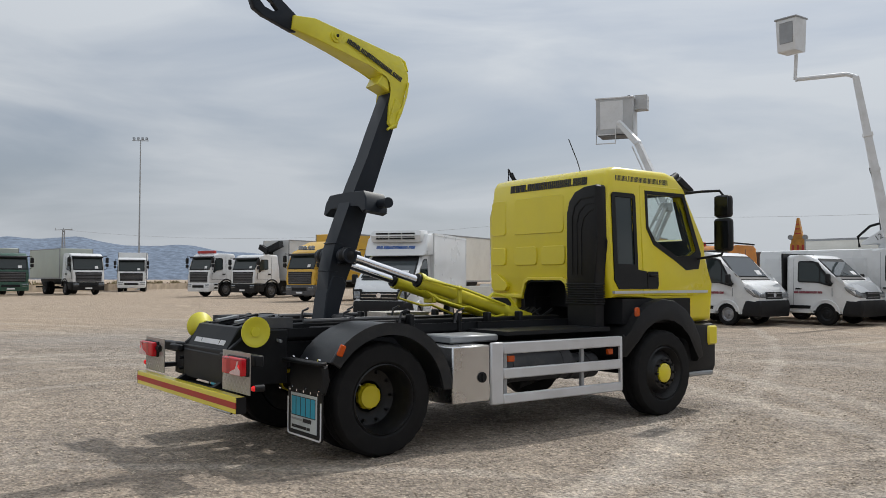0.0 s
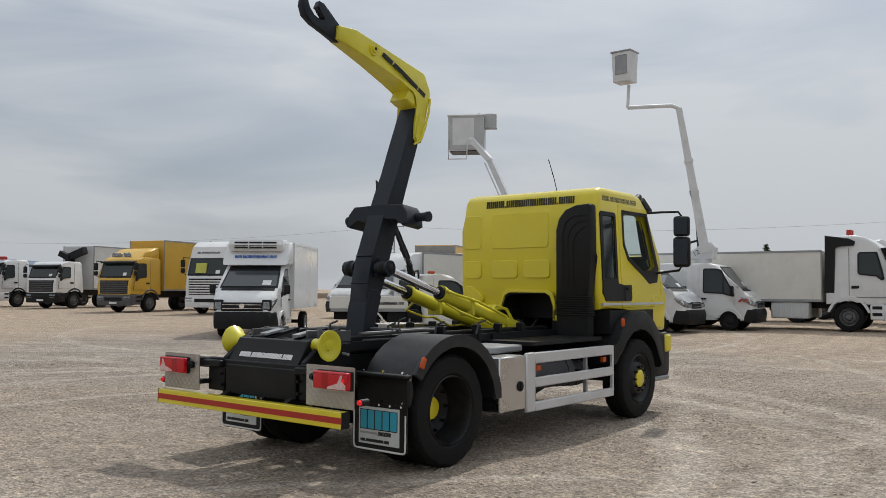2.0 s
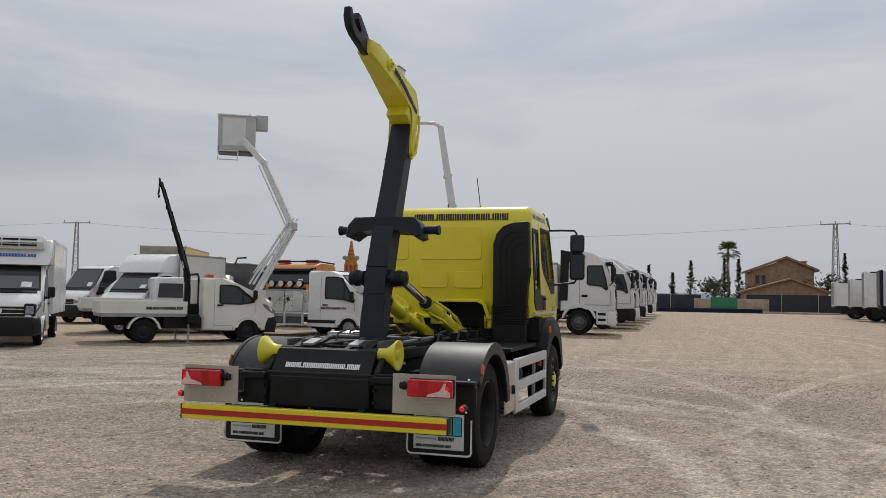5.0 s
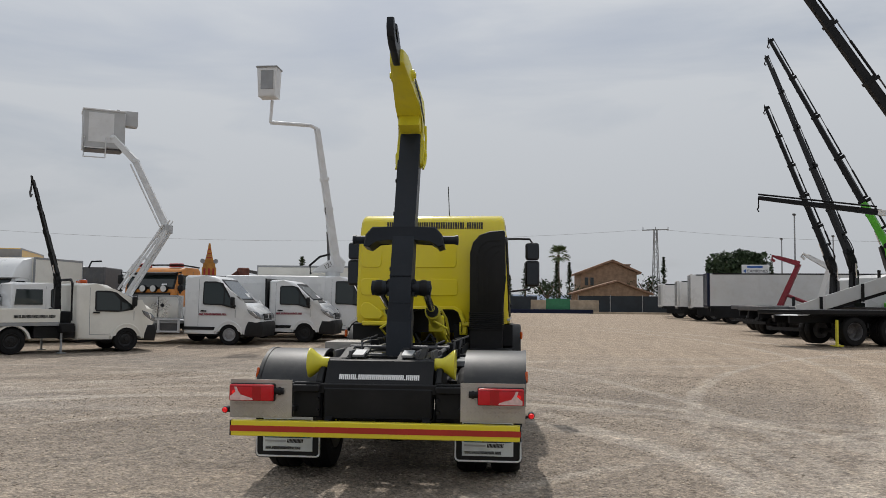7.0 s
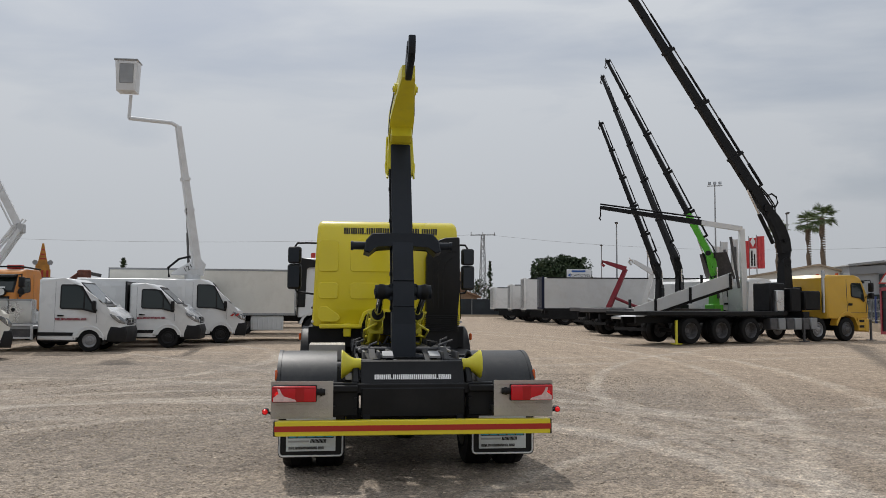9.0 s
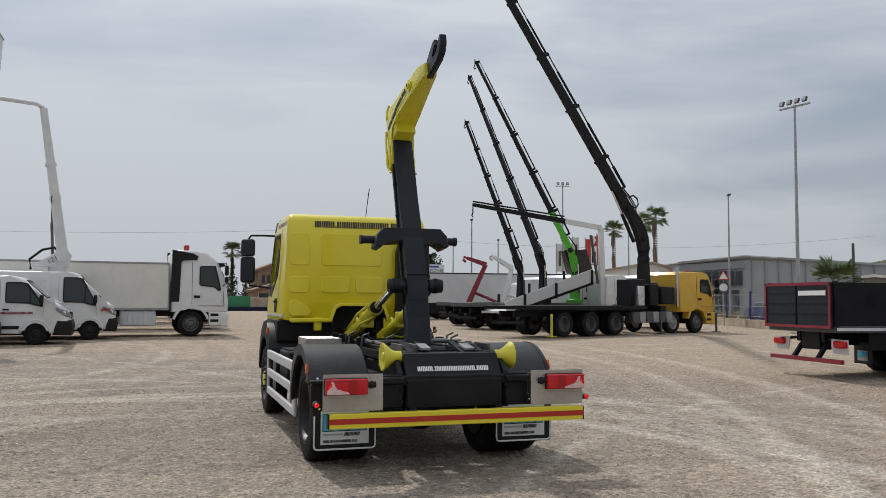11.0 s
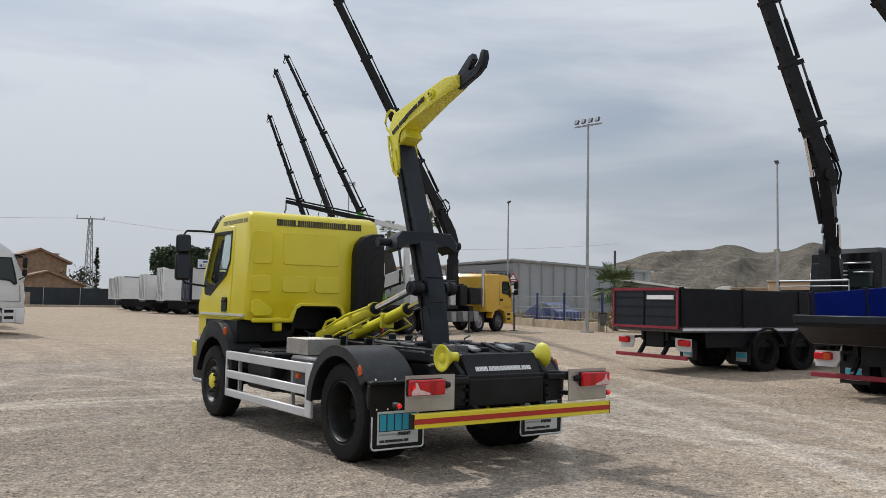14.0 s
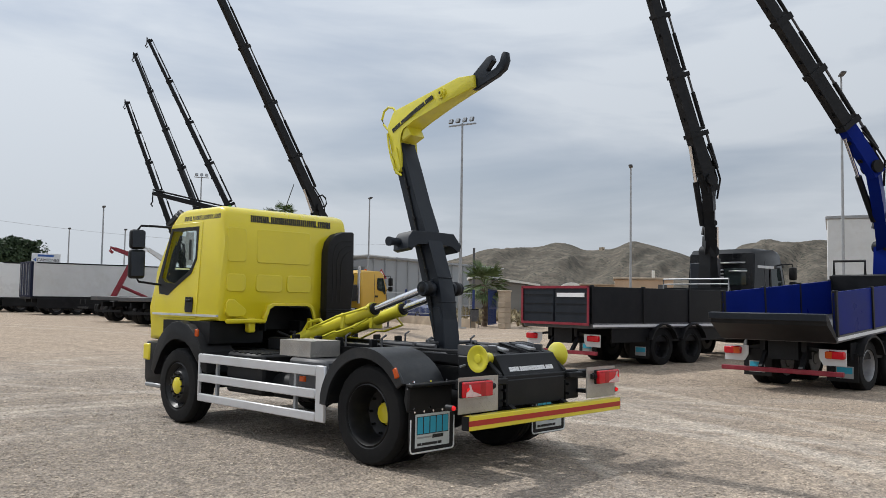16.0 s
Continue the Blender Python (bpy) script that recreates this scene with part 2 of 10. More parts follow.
M_PAPER = material("pale_print_sheet", (0.62, 0.66, 0.66), 0.55, var=0.08, scale=6, bump=0, dirt=DUST, dirt_amount=0.15)
M_PRINTGREY = material("grey_print", (0.35, 0.36, 0.36), 0.5, var=0.05, bump=0)


def checker_material():
    """Aluminium tread plate with a raised diamond pattern."""
    m = material("tread_plate_aluminium", (0.45, 0.425, 0.39), 0.42, metal=0.8, var=0.14, scale=5, dirt=DUST, dirt_amount=0.3)
    return m


def tread_pattern(bm, o, u, v, lu, lv, pitch=0.034):
    """Raised lozenges of a tread plate on the rectangle o, lu along u and lv along v."""
    o, u, v = Vector(o), Vector(u), Vector(v)
    nrm = u.cross(v)
    for i in range(int(lu / pitch)):
        for j in range(int(lv / pitch)):
            c = o + u * ((i + 0.5) * pitch) + v * ((j + 0.5) * pitch)
            s = 1 if (i + j) % 2 else -1
            a, b = (u + v * s).normalized() * pitch * 0.62, (v - u * s).normalized() * pitch * 0.2
            ring = [bm.verts.new(c + q) for q in (a, b, -a, -b)]
            top = bm.verts.new(c + nrm * 0.0045)
            for k in range(4):
                bm.faces.new((ring[k], ring[(k + 1) % 4], top))
    return bm


M_CHECKER = checker_material()


# ---- building helpers ----
B = bmesh.new


def gz(x, y):
    """Height of the yard: flat in the middle, rising gently outwards."""
    return 0.45 * (1 - math.exp(-max(0.0, math.hypot(x, y) - 9) / 35))


def box(bm, x0, x1, y0, y1, z0, z1, bev=0.0, seg=1, rot=None):
    m = Matrix.Translation(((x0 + x1) / 2, (y0 + y1) / 2, (z0 + z1) / 2))
    if rot is not None:
        m = m @ rot
    r = bmesh.ops.create_cube(bm, size=1, matrix=m @ Matrix.Diagonal((abs(x1 - x0), abs(y1 - y0), abs(z1 - z0), 1)))
    if bev:
        edges = list({e for v in r["verts"] for e in v.link_edges})
        bmesh.ops.bevel(bm, geom=edges, offset=bev, segments=seg, profile=0.5, affect="EDGES")
    return bm


def prism(bm, pts, axis, a, b, bev=0.0, seg=1):
    """A polygon drawn in the plane across the axis, drawn out from a to b."""
    def place(u, v, w):
        return {"x": (w, u, v), "y": (u, w, v), "z": (u, v, w)}[axis]
    lo, hi = [bm.verts.new(place(u, v, a)) for u, v in pts], [bm.verts.new(place(u, v, b)) for u, v in pts]
    n = len(pts)
    faces = [bm.faces.new(lo), bm.faces.new(hi[::-1])]
    for i in range(n):
        faces.append(bm.faces.new((lo[i], hi[i], hi[(i + 1) % n], lo[(i + 1) % n])))
    if bev:
        edges = list({e for f in faces[:2] for e in f.edges})
        bmesh.ops.bevel(bm, geom=edges, offset=bev, segments=seg, profile=0.5, affect="EDGES")
    return bm


def rod(bm, p0, p1, r0, r1=None, n=12):
    p0, p1 = Vector(p0), Vector(p1)
    d = p1 - p0
    m = Matrix.Translation((p0 + p1) / 2) @ d.to_track_quat("Z", "Y").to_matrix().to_4x4()
    bmesh.ops.create_cone(bm, cap_ends=True, segments=n, radius1=r0, radius2=r0 if r1 is None else r1, depth=d.length, matrix=m)
    return bm


def tube(bm, pts, r, n=8):
    """A round bar along a line of points."""
    pts = [Vector(p) for p in pts]
    rings = []
    for i, p in enumerate(pts):
        d = (pts[min(i + 1, len(pts) - 1)] - pts[max(i - 1, 0)]).normalized()
        q = d.to_track_quat("Z", "Y")
        rings.append([bm.verts.new(p + q @ Vector((r * math.cos(2 * math.pi * k / n), r * math.sin(2 * math.pi * k / n), 0))) for k in range(n)])
    for a, b in zip(rings, rings[1:]):
        for k in range(n):
            bm.faces.new((a[k], a[(k + 1) % n], b[(k + 1) % n], b[k]))
    bm.faces.new(rings[0][::-1]), bm.faces.new(rings[-1])
    return bm


def beam(bm, p0, p1, w, h, w1=None, h1=None):
    """A square bar from p0 to p1, w wide and h deep, tapering to w1, h1."""
    p0, p1 = Vector(p0), Vector(p1)
    d = (p1 - p0).normalized()
    side = d.cross(Vector((0, 0, 1)))
    side = side.normalized() if side.length > 1e-4 else Vector((1, 0, 0))
    up = side.cross(d)
    w1, h1 = w if w1 is None else w1, h if h1 is None else h1
    ends = []
    for p, a, b in ((p0, w, h), (p1, w1, h1)):
        ends.append([bm.verts.new(p + side * (i * a / 2) + up * (j * b / 2)) for i, j in ((-1, -1), (1, -1), (1, 1), (-1, 1))])
    lo, hi = ends
    bm.faces.new(lo[::-1]), bm.faces.new(hi)
    for i in range(4):
        bm.faces.new((lo[i], lo[(i + 1) % 4], hi[(i + 1) % 4], hi[i]))
    return bm


def lathe(bm, prof, n, m, ring=False):
    """Turns a profile of (radius, height) round the z axis of m; a ring closes on itself."""
    rings = []
    for r, h in prof:
        rings.append([bm.verts.new(m @ Vector((r * math.cos(2 * math.pi * k / n), r * math.sin(2 * math.pi * k / n), h))) for k in range(n)])
    for a, b in zip(rings, rings[1:] + rings[:1] if ring else rings[1:]):
        for k in range(n):
            bm.faces.new((a[k], a[(k + 1) % n], b[(k + 1) % n], b[k]))
    if not ring:
        bm.faces.new(rings[0][::-1]), bm.faces.new(rings[-1])
    return bm


def shell(bm, prof, hw, bev, z0=0.0, k=0.0, seg=2):
    """A body from its side outline (y, z), rounded at the sides and leaning inwards above z0."""
    prism(bm, prof, "x", -hw, hw, bev, seg)
    for v in bm.verts:
        if v.co.z > z0:
            v.co.x *= 1 - k * (v.co.z - z0)
    return bm


def side_panel(bm, pts, side, hw, z0=0.0, k=0.0, out=0.006, deep=0.02):
    """A flat panel (y, z) laid on the side of a shell."""
    def xs(z):
        return hw * (1 - k * max(0, z - z0))
    f = [bm.verts.new((side * (xs(z) + out), y, z)) for y, z in pts]
    b = [bm.verts.new((side * (xs(z) - deep), y, z)) for y, z in pts]
    n = len(pts)
    bm.faces.new(f), bm.faces.new(b[::-1])
    for i in range(n):
        bm.faces.new((f[i], f[(i + 1) % n], b[(i + 1) % n], b[i]))
    return bm


def front_panel(bm, lo, hi, wl_, wh_, out=0.008, deep=0.02, sgn=1):
    """A panel across the front, from (y, z) lo, half width wl_, to hi, half width wh_."""
    d = Vector((0, hi[0] - lo[0], hi[1] - lo[1])).normalized()
    nrm = Vector((0, d.z, -d.y)) * sgn
    pts = [Vector((-wl_, lo[0], lo[1])), Vector((wl_, lo[0], lo[1])), Vector((wh_, hi[0], hi[1])), Vector((-wh_, hi[0], hi[1]))]
    f, b = [bm.verts.new(p + nrm * out) for p in pts], [bm.verts.new(p - nrm * deep) for p in pts]
    bm.faces.new(f), bm.faces.new(b[::-1])
    for i in range(4):
        bm.faces.new((f[i], f[(i + 1) % 4], b[(i + 1) % 4], b[i]))
    return bm


def lettering(bm, text, origin, right, up, height, depth=0.004):
    """A row of plain bars, one for each sign, of the writing's size."""
    o, r, u = Vector(origin), Vector(right).normalized(), Vector(up).normalized()
    nrm = r.cross(u)
    x = 0.0
    for ch in text:
        if ch == " ":
            x += 0.4 * height
            continue
        w, h = (0.2, 0.22) if ch == "." else (0.95, 1.0) if ch in "WM" else (0.25, 1.0) if ch == "I" else (0.62, 1.0)
        strokes = [(0, 0.26), (0.35, 0.6), (0.69, w)] if w > 0.9 else [(0, 0.27), (0.38, w)] if w > 0.6 else [(0, w)]
        for a, b in strokes:
            q = [o + r * ((x + a * height)) , o + r * (x + b * height), o + r * (x + b * height) + u * (h * height), o + r * (x + a * height) + u * (h * height)]
            f = [bm.verts.new(p + nrm * depth) for p in q]
            bk = [bm.verts.new(p - nrm * depth) for p in q]
            bm.faces.new(f), bm.faces.new(bk[::-1])
            for i in range(4):
                bm.faces.new((f[i], f[(i + 1) % 4], bk[(i + 1) % 4], bk[i]))
        x += (w + 0.12) * height
    return x


def finish(bm, name, mat, sharp=38):
    bmesh.ops.recalc_face_normals(bm, faces=bm.faces)
    me = bpy.data.meshes.new(name)
    bm.to_mesh(me)
    bm.free()
    me.materials.append(mat)
    for p in me.polygons:
        p.use_smooth = True
    me.set_sharp_from_angle(angle=radians(sharp))
    return me


def part(name, bm, mat, parent, label="", sharp=38):
    ob = new(name, finish(bm, name, mat, sharp))
    ob.parent = parent
    if label:
        ob["label"] = label
    return ob


def cut(ob, *cutters):
    """Takes the given solids out of an object's mesh."""
    tmp = []
    for bm in cutters:
        c = new("cutter", finish(bm, "cutter", M_BLACK))
        c.parent, c.matrix_parent_inverse = ob.parent, ob.matrix_parent_inverse
        mod = ob.modifiers.new("cut", "BOOLEAN")
        mod.object, mod.operation, mod.solver = c, "DIFFERENCE", "EXACT"
        tmp.append(c)
    bpy.context.view_layer.update()
    old = ob.data
    me = bpy.data.meshes.new_from_object(ob.evaluated_get(bpy.context.evaluated_depsgraph_get()))
    ob.modifiers.clear()
    ob.data = me
    me.materials.clear()
    me.materials.append(old.materials[0])
    me.polygons.foreach_set("material_index", [0] * len(me.polygons))
    me.set_sharp_from_angle(angle=radians(38))
    for c in tmp:
        bpy.data.objects.remove(c)
    return ob


def boxes(name, mat, parent, *dims, bev=0.0, label=""):
    """One part for each box given."""
    return [part(name, box(B(), *d, bev), mat, parent, label) for d in dims]


def thing(name, x, y, rz, label, category, group="", z=None):
    ob = new(name)
    ob.matrix_world = pose(x, y, gz(x, y) if z is None else z, 0, 0, rz)
    ob.empty_display_size = 0.2
    return tagged(ob, label, category, group)


def solid(name, bm, mat, label, category, group="", kind=""):
    ob = new(name, finish(bm, name, mat))
    return tagged(ob, label, category, group, kind)


WHEELS = {}


def wheel(parent, x, y, r, w, side, rim_mat, hub_mat=None, style="steel", z=None):
    """A wheel with its tyre, rim and hub; side is +1 on the vehicle's right."""
    key = (round(r, 3), round(w, 3), rim_mat.name, hub_mat.name if hub_mat else "", style)
    if key not in WHEELS:
        rr = r * 0.62
        turn = Matrix.Rotation(radians(90), 4, "Y")
        t = B()
        h = w / 2
        lathe(t, [(rr, -h * 0.85), (rr + 0.02, -h * 0.98), (r * 0.8, -h), (r * 0.94, -h * 0.93), (r * 0.985, -h * 0.78), (r, -h * 0.6),
                  (r, -h * 0.34), (r * 0.978, -h * 0.32), (r * 0.978, -h * 0.26), (r, -h * 0.24), (r, h * 0.24), (r * 0.978, h * 0.26), (r * 0.978, h * 0.32), (r, h * 0.34),
                  (r, h * 0.6), (r * 0.985, h * 0.78), (r * 0.94, h * 0.93), (r * 0.8, h), (rr + 0.02, h * 0.98), (rr, h * 0.85)], 96, turn, True)
        for v in t.verts:         # shoulder blocks
            q = math.hypot(v.co.y, v.co.z)
            k = round((math.atan2(v.co.z, v.co.y) % (2 * math.pi)) / (2 * math.pi) * 96)
            if abs(v.co.x) > h * 0.5 and q > r * 0.93 and k % 4 < 2:
                v.co.y, v.co.z = v.co.y * 0.988, v.co.z * 0.988
        g = B()
        if style == "deep":       # outer wheel of a pair: a dish with the hub set far in
            lathe(g, [(rr, h * 0.9), (rr * 0.97, h * 0.95), (rr * 0.93, h * 0.8), (rr * 0.9, h * 0.2), (rr * 0.86, -h * 0.2), (rr * 0.8, -h * 0.7), (rr * 0.55, -h * 0.95), (rr * 0.45, -h * 0.95), (rr * 0.45, -h * 1.05), (rr, -h * 1.0), (rr, -h * 0.8)], 36, turn, True)
        elif style == "bulge":    # steered wheel: the disc bulges outwards
            lathe(g, [(rr, h * 0.88), (rr * 0.96, h * 0.95), (rr * 0.9, h * 0.75), (rr * 0.8, h * 0.45), (rr * 0.72, h * 0.62), (rr * 0.6, h * 0.9), (rr * 0.42, h * 0.95), (rr * 0.42, h * 0.5), (rr * 0.42, -h * 0.8), (rr, -h * 0.8)], 36, turn, True)
        else:
            lathe(g, [(rr, h * 0.88), (rr * 0.95, h * 0.92), (rr * 0.88, h * 0.6), (rr * 0.7, h * 0.45), (rr * 0.5, h * 0.62), (rr * 0.3, h * 0.6), (rr * 0.28, h * 0.75), (rr * 0.05, h * 0.8), (rr * 0.05, -h * 0.8), (rr, -h * 0.8)], 32, turn, True)
        c = B()
        if style == "deep":
            lathe(c, [(rr * 0.38, -h * 1.1), (rr * 0.38, -h * 0.8), (rr * 0.34, -h * 0.72), (rr * 0.32, -h * 0.6), (rr * 0.2, -h * 0.56), (rr * 0.02, -h * 0.56)], 40, turn)
            for v in c.verts:         # notched flange
                k = round((math.atan2(v.co.z, v.co.y) % (2 * math.pi)) / (2 * math.pi) * 40)
                if math.hypot(v.co.y, v.co.z) > rr * 0.33 and k % 4 < 2:
                    v.co.y, v.co.z = v.co.y * 0.93, v.co.z * 0.93
        else:
            hr = 0.36 if style == "bulge" else 0.22
            lathe(c, [(rr * hr, h * 0.4), (rr * hr, h * 0.98), (rr * hr * 0.8, h * 1.08), (rr * 0.02, h * 1.1)], 20, turn)
        n = B()
        nr = rr * (0.5 if style != "deep" else 0.7)
        for k in range(10):
            a = 2 * math.pi * k / 10
            x0 = h * (0.5 if style == "steel" else 0.82) if style != "deep" else -h * 0.85
            rod(n, (x0, nr * math.cos(a), nr * math.sin(a)), (x0 + 0.05, nr * math.cos(a), nr * math.sin(a)), rr * 0.045, n=6)
        if not hub_mat:
            tmp = bpy.data.meshes.new("nuts")
            n.to_mesh(tmp)
            g.from_mesh(tmp)
            bpy.data.meshes.remove(tmp)
        n.free()
        n = rod(B(), (0, 0, 0), (0.05, 0, 0), rr * 0.045, n=6)
        WHEELS[key] = (finish(t, "tyre", M_TYRE, 30), finish(g, "rim", rim_mat), finish(c, "hub", hub_mat or rim_mat), finish(n, "wheel_nut", rim_mat), x0, nr)
    tyre, rim, hub, nut, nut_x, nut_r = WHEELS[key]
    ob = new("wheel", tyre)
    ob.parent = parent
    ob.matrix_local = pose(x, y, r if z is None else z, 0, 0, 0 if side > 0 else 180)
    for nm, me in (("rim", rim), ("hub", hub)):
        o = new(nm, me)
        o.parent = ob
    if hub_mat:
        for k in range(10):
            o = new("wheel_nut", nut)
            o.parent = ob
            o.matrix_local = Matrix.Translation((nut_x, nut_r * math.cos(0.628 * k), nut_r * math.sin(0.628 * k)))
    return ob


# ---- ground ----
# worn wheel ruts: arcs as centre x, y, radius, half width, seed
RUTS = ((-2.3, 0.4, 6.15, 0.24, 3.1), (-2.3, 0.4, 7.45, 0.26, 5.7), (-10.0, -6.5, 17.05, 0.2, 1.3), (-4.0, -1.4, 7.13, 0.22, 8.2), (-14.0, 16.5, 11.2, 0.24, 2.2), (-31.5, 18.2, 40.2, 0.24, 4.1), (-31.5, 18.2, 42.0, 0.26, 6.7), (-6.0, -20.0, 24.0, 0.4, 9.4), (-6.0, -20.0, 26.2, 0.4, 7.4), (20.0, -30.0, 46.0, 0.45, 4.4), (20.0, -30.0, 48.2, 0.45, 6.4),
        (27.1, 1.6, 23.7, 0.2, 3.7), (-15.7, 2.06, 19.9, 0.18, 1.9), (-1.4, -0.15, 4.5, 0.19, 5.2), (-2.07, -2.9, 9.0, 0.2, 7.1), (-51.3, -19.5, 57.85, 0.2, 2.9), (16.2, -14.1, 20.2, 0.17, 8.8))


def ground_material():
    m = bpy.data.materials.new("compacted_gravel")
    m.use_nodes = True
    nt = m.node_tree
    N, L = nt.nodes, nt.links
    b = N["Principled BSDF"]
    b.inputs["Roughness"].default_value = 0.92
    b.inputs["Specular IOR Level"].default_value = 0.25
    geo = N.new("ShaderNodeNewGeometry")

    def tex(scale, detail=4.0, rough=0.55, dist=0.0):
        t = N.new("ShaderNodeTexNoise")
        t.inputs["Scale"].default_value, t.inputs["Detail"].default_value = scale, detail
        t.inputs["Roughness"].default_value, t.inputs["Distortion"].default_value = rough, dist
        L.new(geo.outputs["Position"], t.inputs["Vector"])
        return t

    def ramp(src, stops):
        r = N.new("ShaderNodeValToRGB")
        while len(r.color_ramp.elements) < len(stops):
            r.color_ramp.elements.new(0.5)
        for e, (p, c) in zip(r.color_ramp.elements, stops):
            e.position, e.color = p, (*c, 1) if len(c) == 3 else c
        L.new(src, r.inputs["Fac"])
        return r.outputs["Color"]

    def mix(fac, c1, c2, mode="MIX"):
        x = N.new("ShaderNodeMixRGB")
        x.blend_type = mode
        for sock, val in (("Fac", fac), ("Color1", c1), ("Color2", c2)):
            if isinstance(val, (int, float)):
                x.inputs[sock].default_value = val
            elif isinstance(val, tuple):
                x.inputs[sock].default_value = (*val, 1)
            else:
                L.new(val, x.inputs[sock])
        return x.outputs["Color"]

    big, mid, fine, grit = tex(0.055, 4, 0.55, 0.6), tex(0.45, 6, 0.6, 0.8), tex(7, 6, 0.75), tex(34, 4, 0.75)
    base = ramp(big.outputs["Fac"], [(0.38, (0.3, 0.261, 0.222)), (0.48, (0.36, 0.303, 0.246)), (0.62, (0.334, 0.298, 0.263))])
    base = mix(ramp(mid.outputs["Fac"], [(0.42, (0, 0, 0)), (0.66, (0.7, 0.7, 0.7))]), base, (0.245, 0.209, 0.175))
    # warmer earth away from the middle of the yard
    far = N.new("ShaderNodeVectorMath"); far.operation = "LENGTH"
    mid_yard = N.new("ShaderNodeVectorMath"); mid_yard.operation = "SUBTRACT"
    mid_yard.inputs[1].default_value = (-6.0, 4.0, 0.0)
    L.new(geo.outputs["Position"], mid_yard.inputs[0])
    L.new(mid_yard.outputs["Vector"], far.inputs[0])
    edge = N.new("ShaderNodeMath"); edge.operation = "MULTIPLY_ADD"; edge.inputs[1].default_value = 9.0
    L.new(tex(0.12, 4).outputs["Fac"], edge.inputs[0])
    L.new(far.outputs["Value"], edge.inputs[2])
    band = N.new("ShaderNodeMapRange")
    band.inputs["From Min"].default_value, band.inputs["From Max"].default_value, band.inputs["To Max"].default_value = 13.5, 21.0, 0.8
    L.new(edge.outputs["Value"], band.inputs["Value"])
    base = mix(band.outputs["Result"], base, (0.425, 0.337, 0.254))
    # pale, worn wheel ruts: rings of large radius
    wt = tex(0.9, 8, 0.7)
    for cx, cy, rad, wid, seed in RUTS:
        sub = N.new("ShaderNodeVectorMath"); sub.operation = "SUBTRACT"
        sub.inputs[1].default_value = (cx, cy, 0)
        wob = N.new("ShaderNodeVectorMath"); wob.operation = "ADD"
        half = N.new("ShaderNodeVectorMath"); half.operation = "MULTIPLY_ADD"
        half.inputs[1].default_value, half.inputs[2].default_value = (0.55, 0.55, 0.55), (-0.275, -0.275, -0.275)
        L.new(wt.outputs["Color"], half.inputs[0])
        L.new(geo.outputs["Position"], wob.inputs[0])
        L.new(half.outputs["Vector"], wob.inputs[1])
        L.new(wob.outputs["Vector"], sub.inputs[0])
        ln = N.new("ShaderNodeVectorMath"); ln.operation = "LENGTH"
        L.new(sub.outputs["Vector"], ln.inputs[0])
        d = N.new("ShaderNodeMath"); d.operation = "SUBTRACT"; d.inputs[1].default_value = rad
        L.new(ln.outputs["Value"], d.inputs[0])
        a = N.new("ShaderNodeMath"); a.operation = "ABSOLUTE"
        L.new(d.outputs["Value"], a.inputs[0])
        mr = N.new("ShaderNodeMapRange")
        mr.inputs["From Min"].default_value, mr.inputs["From Max"].default_value = wid * 0.35, wid
        mr.inputs["To Min"].default_value, mr.inputs["To Max"].default_value = 0.42 if wid < 0.3 else 0.28, 0.0
        L.new(a.outputs["Value"], mr.inputs["Value"])
        brk = tex(0.35 + seed * 0.01, 4, 0.6)
        mul = N.new("ShaderNodeMath"); mul.operation = "MULTIPLY"
        L.new(mr.outputs["Result"], mul.inputs[0])
        L.new(ramp(brk.outputs["Fac"], [(0.34, (0, 0, 0)), (0.52, (1, 1, 1))] if wid < 0.4 else [(0.4, (0, 0, 0)), (0.56, (1, 1, 1))]), mul.inputs[1])
        base = mix(mul.outputs["Value"], base, (0.52, 0.463, 0.4))
    # faint swept streaks left by turning wheels
    for cx, cy, sc, amt in ((-31.5, 18.2, 1.7, 0.3), (-6.0, -34.0, 1.3, 0.26)):
        v = N.new("ShaderNodeVectorMath"); v.operation = "DISTANCE"
        v.inputs[1].default_value = (cx, cy, 0)
        L.new(geo.outputs["Position"], v.inputs[0])
        wob = N.new("ShaderNodeMath"); wob.operation = "MULTIPLY_ADD"
        wob.inputs[1].default_value = 1.6
        L.new(tex(0.16, 3).outputs["Fac"], wob.inputs[0])
        L.new(v.outputs["Value"], wob.inputs[2])
        line = N.new("ShaderNodeTexNoise")
        line.noise_dimensions = "1D"
        line.inputs["Scale"].default_value, line.inputs["Detail"].default_value, line.inputs["Roughness"].default_value = sc, 5.0, 0.65
        L.new(wob.outputs["Value"], line.inputs["W"])
        base = mix(amt, base, ramp(line.outputs["Fac"], [(0.36, (0.74, 0.74, 0.75)), (0.5, (1.0, 1.0, 1.0)), (0.64, (1.24, 1.22, 1.18))]), "MULTIPLY")
    base = mix(0.85, base, ramp(fine.outputs["Fac"], [(0.32, (0.6, 0.59, 0.58)), (0.5, (0.98, 0.98, 0.98)), (0.7, (1.28, 1.26, 1.23))]), "MULTIPLY")
    base = mix(0.6, base, ramp(grit.outputs["Fac"], [(0.34, (0.58, 0.57, 0.55)), (0.5, (0.97, 0.97, 0.97)), (0.68, (1.32, 1.3, 1.27))]), "MULTIPLY")
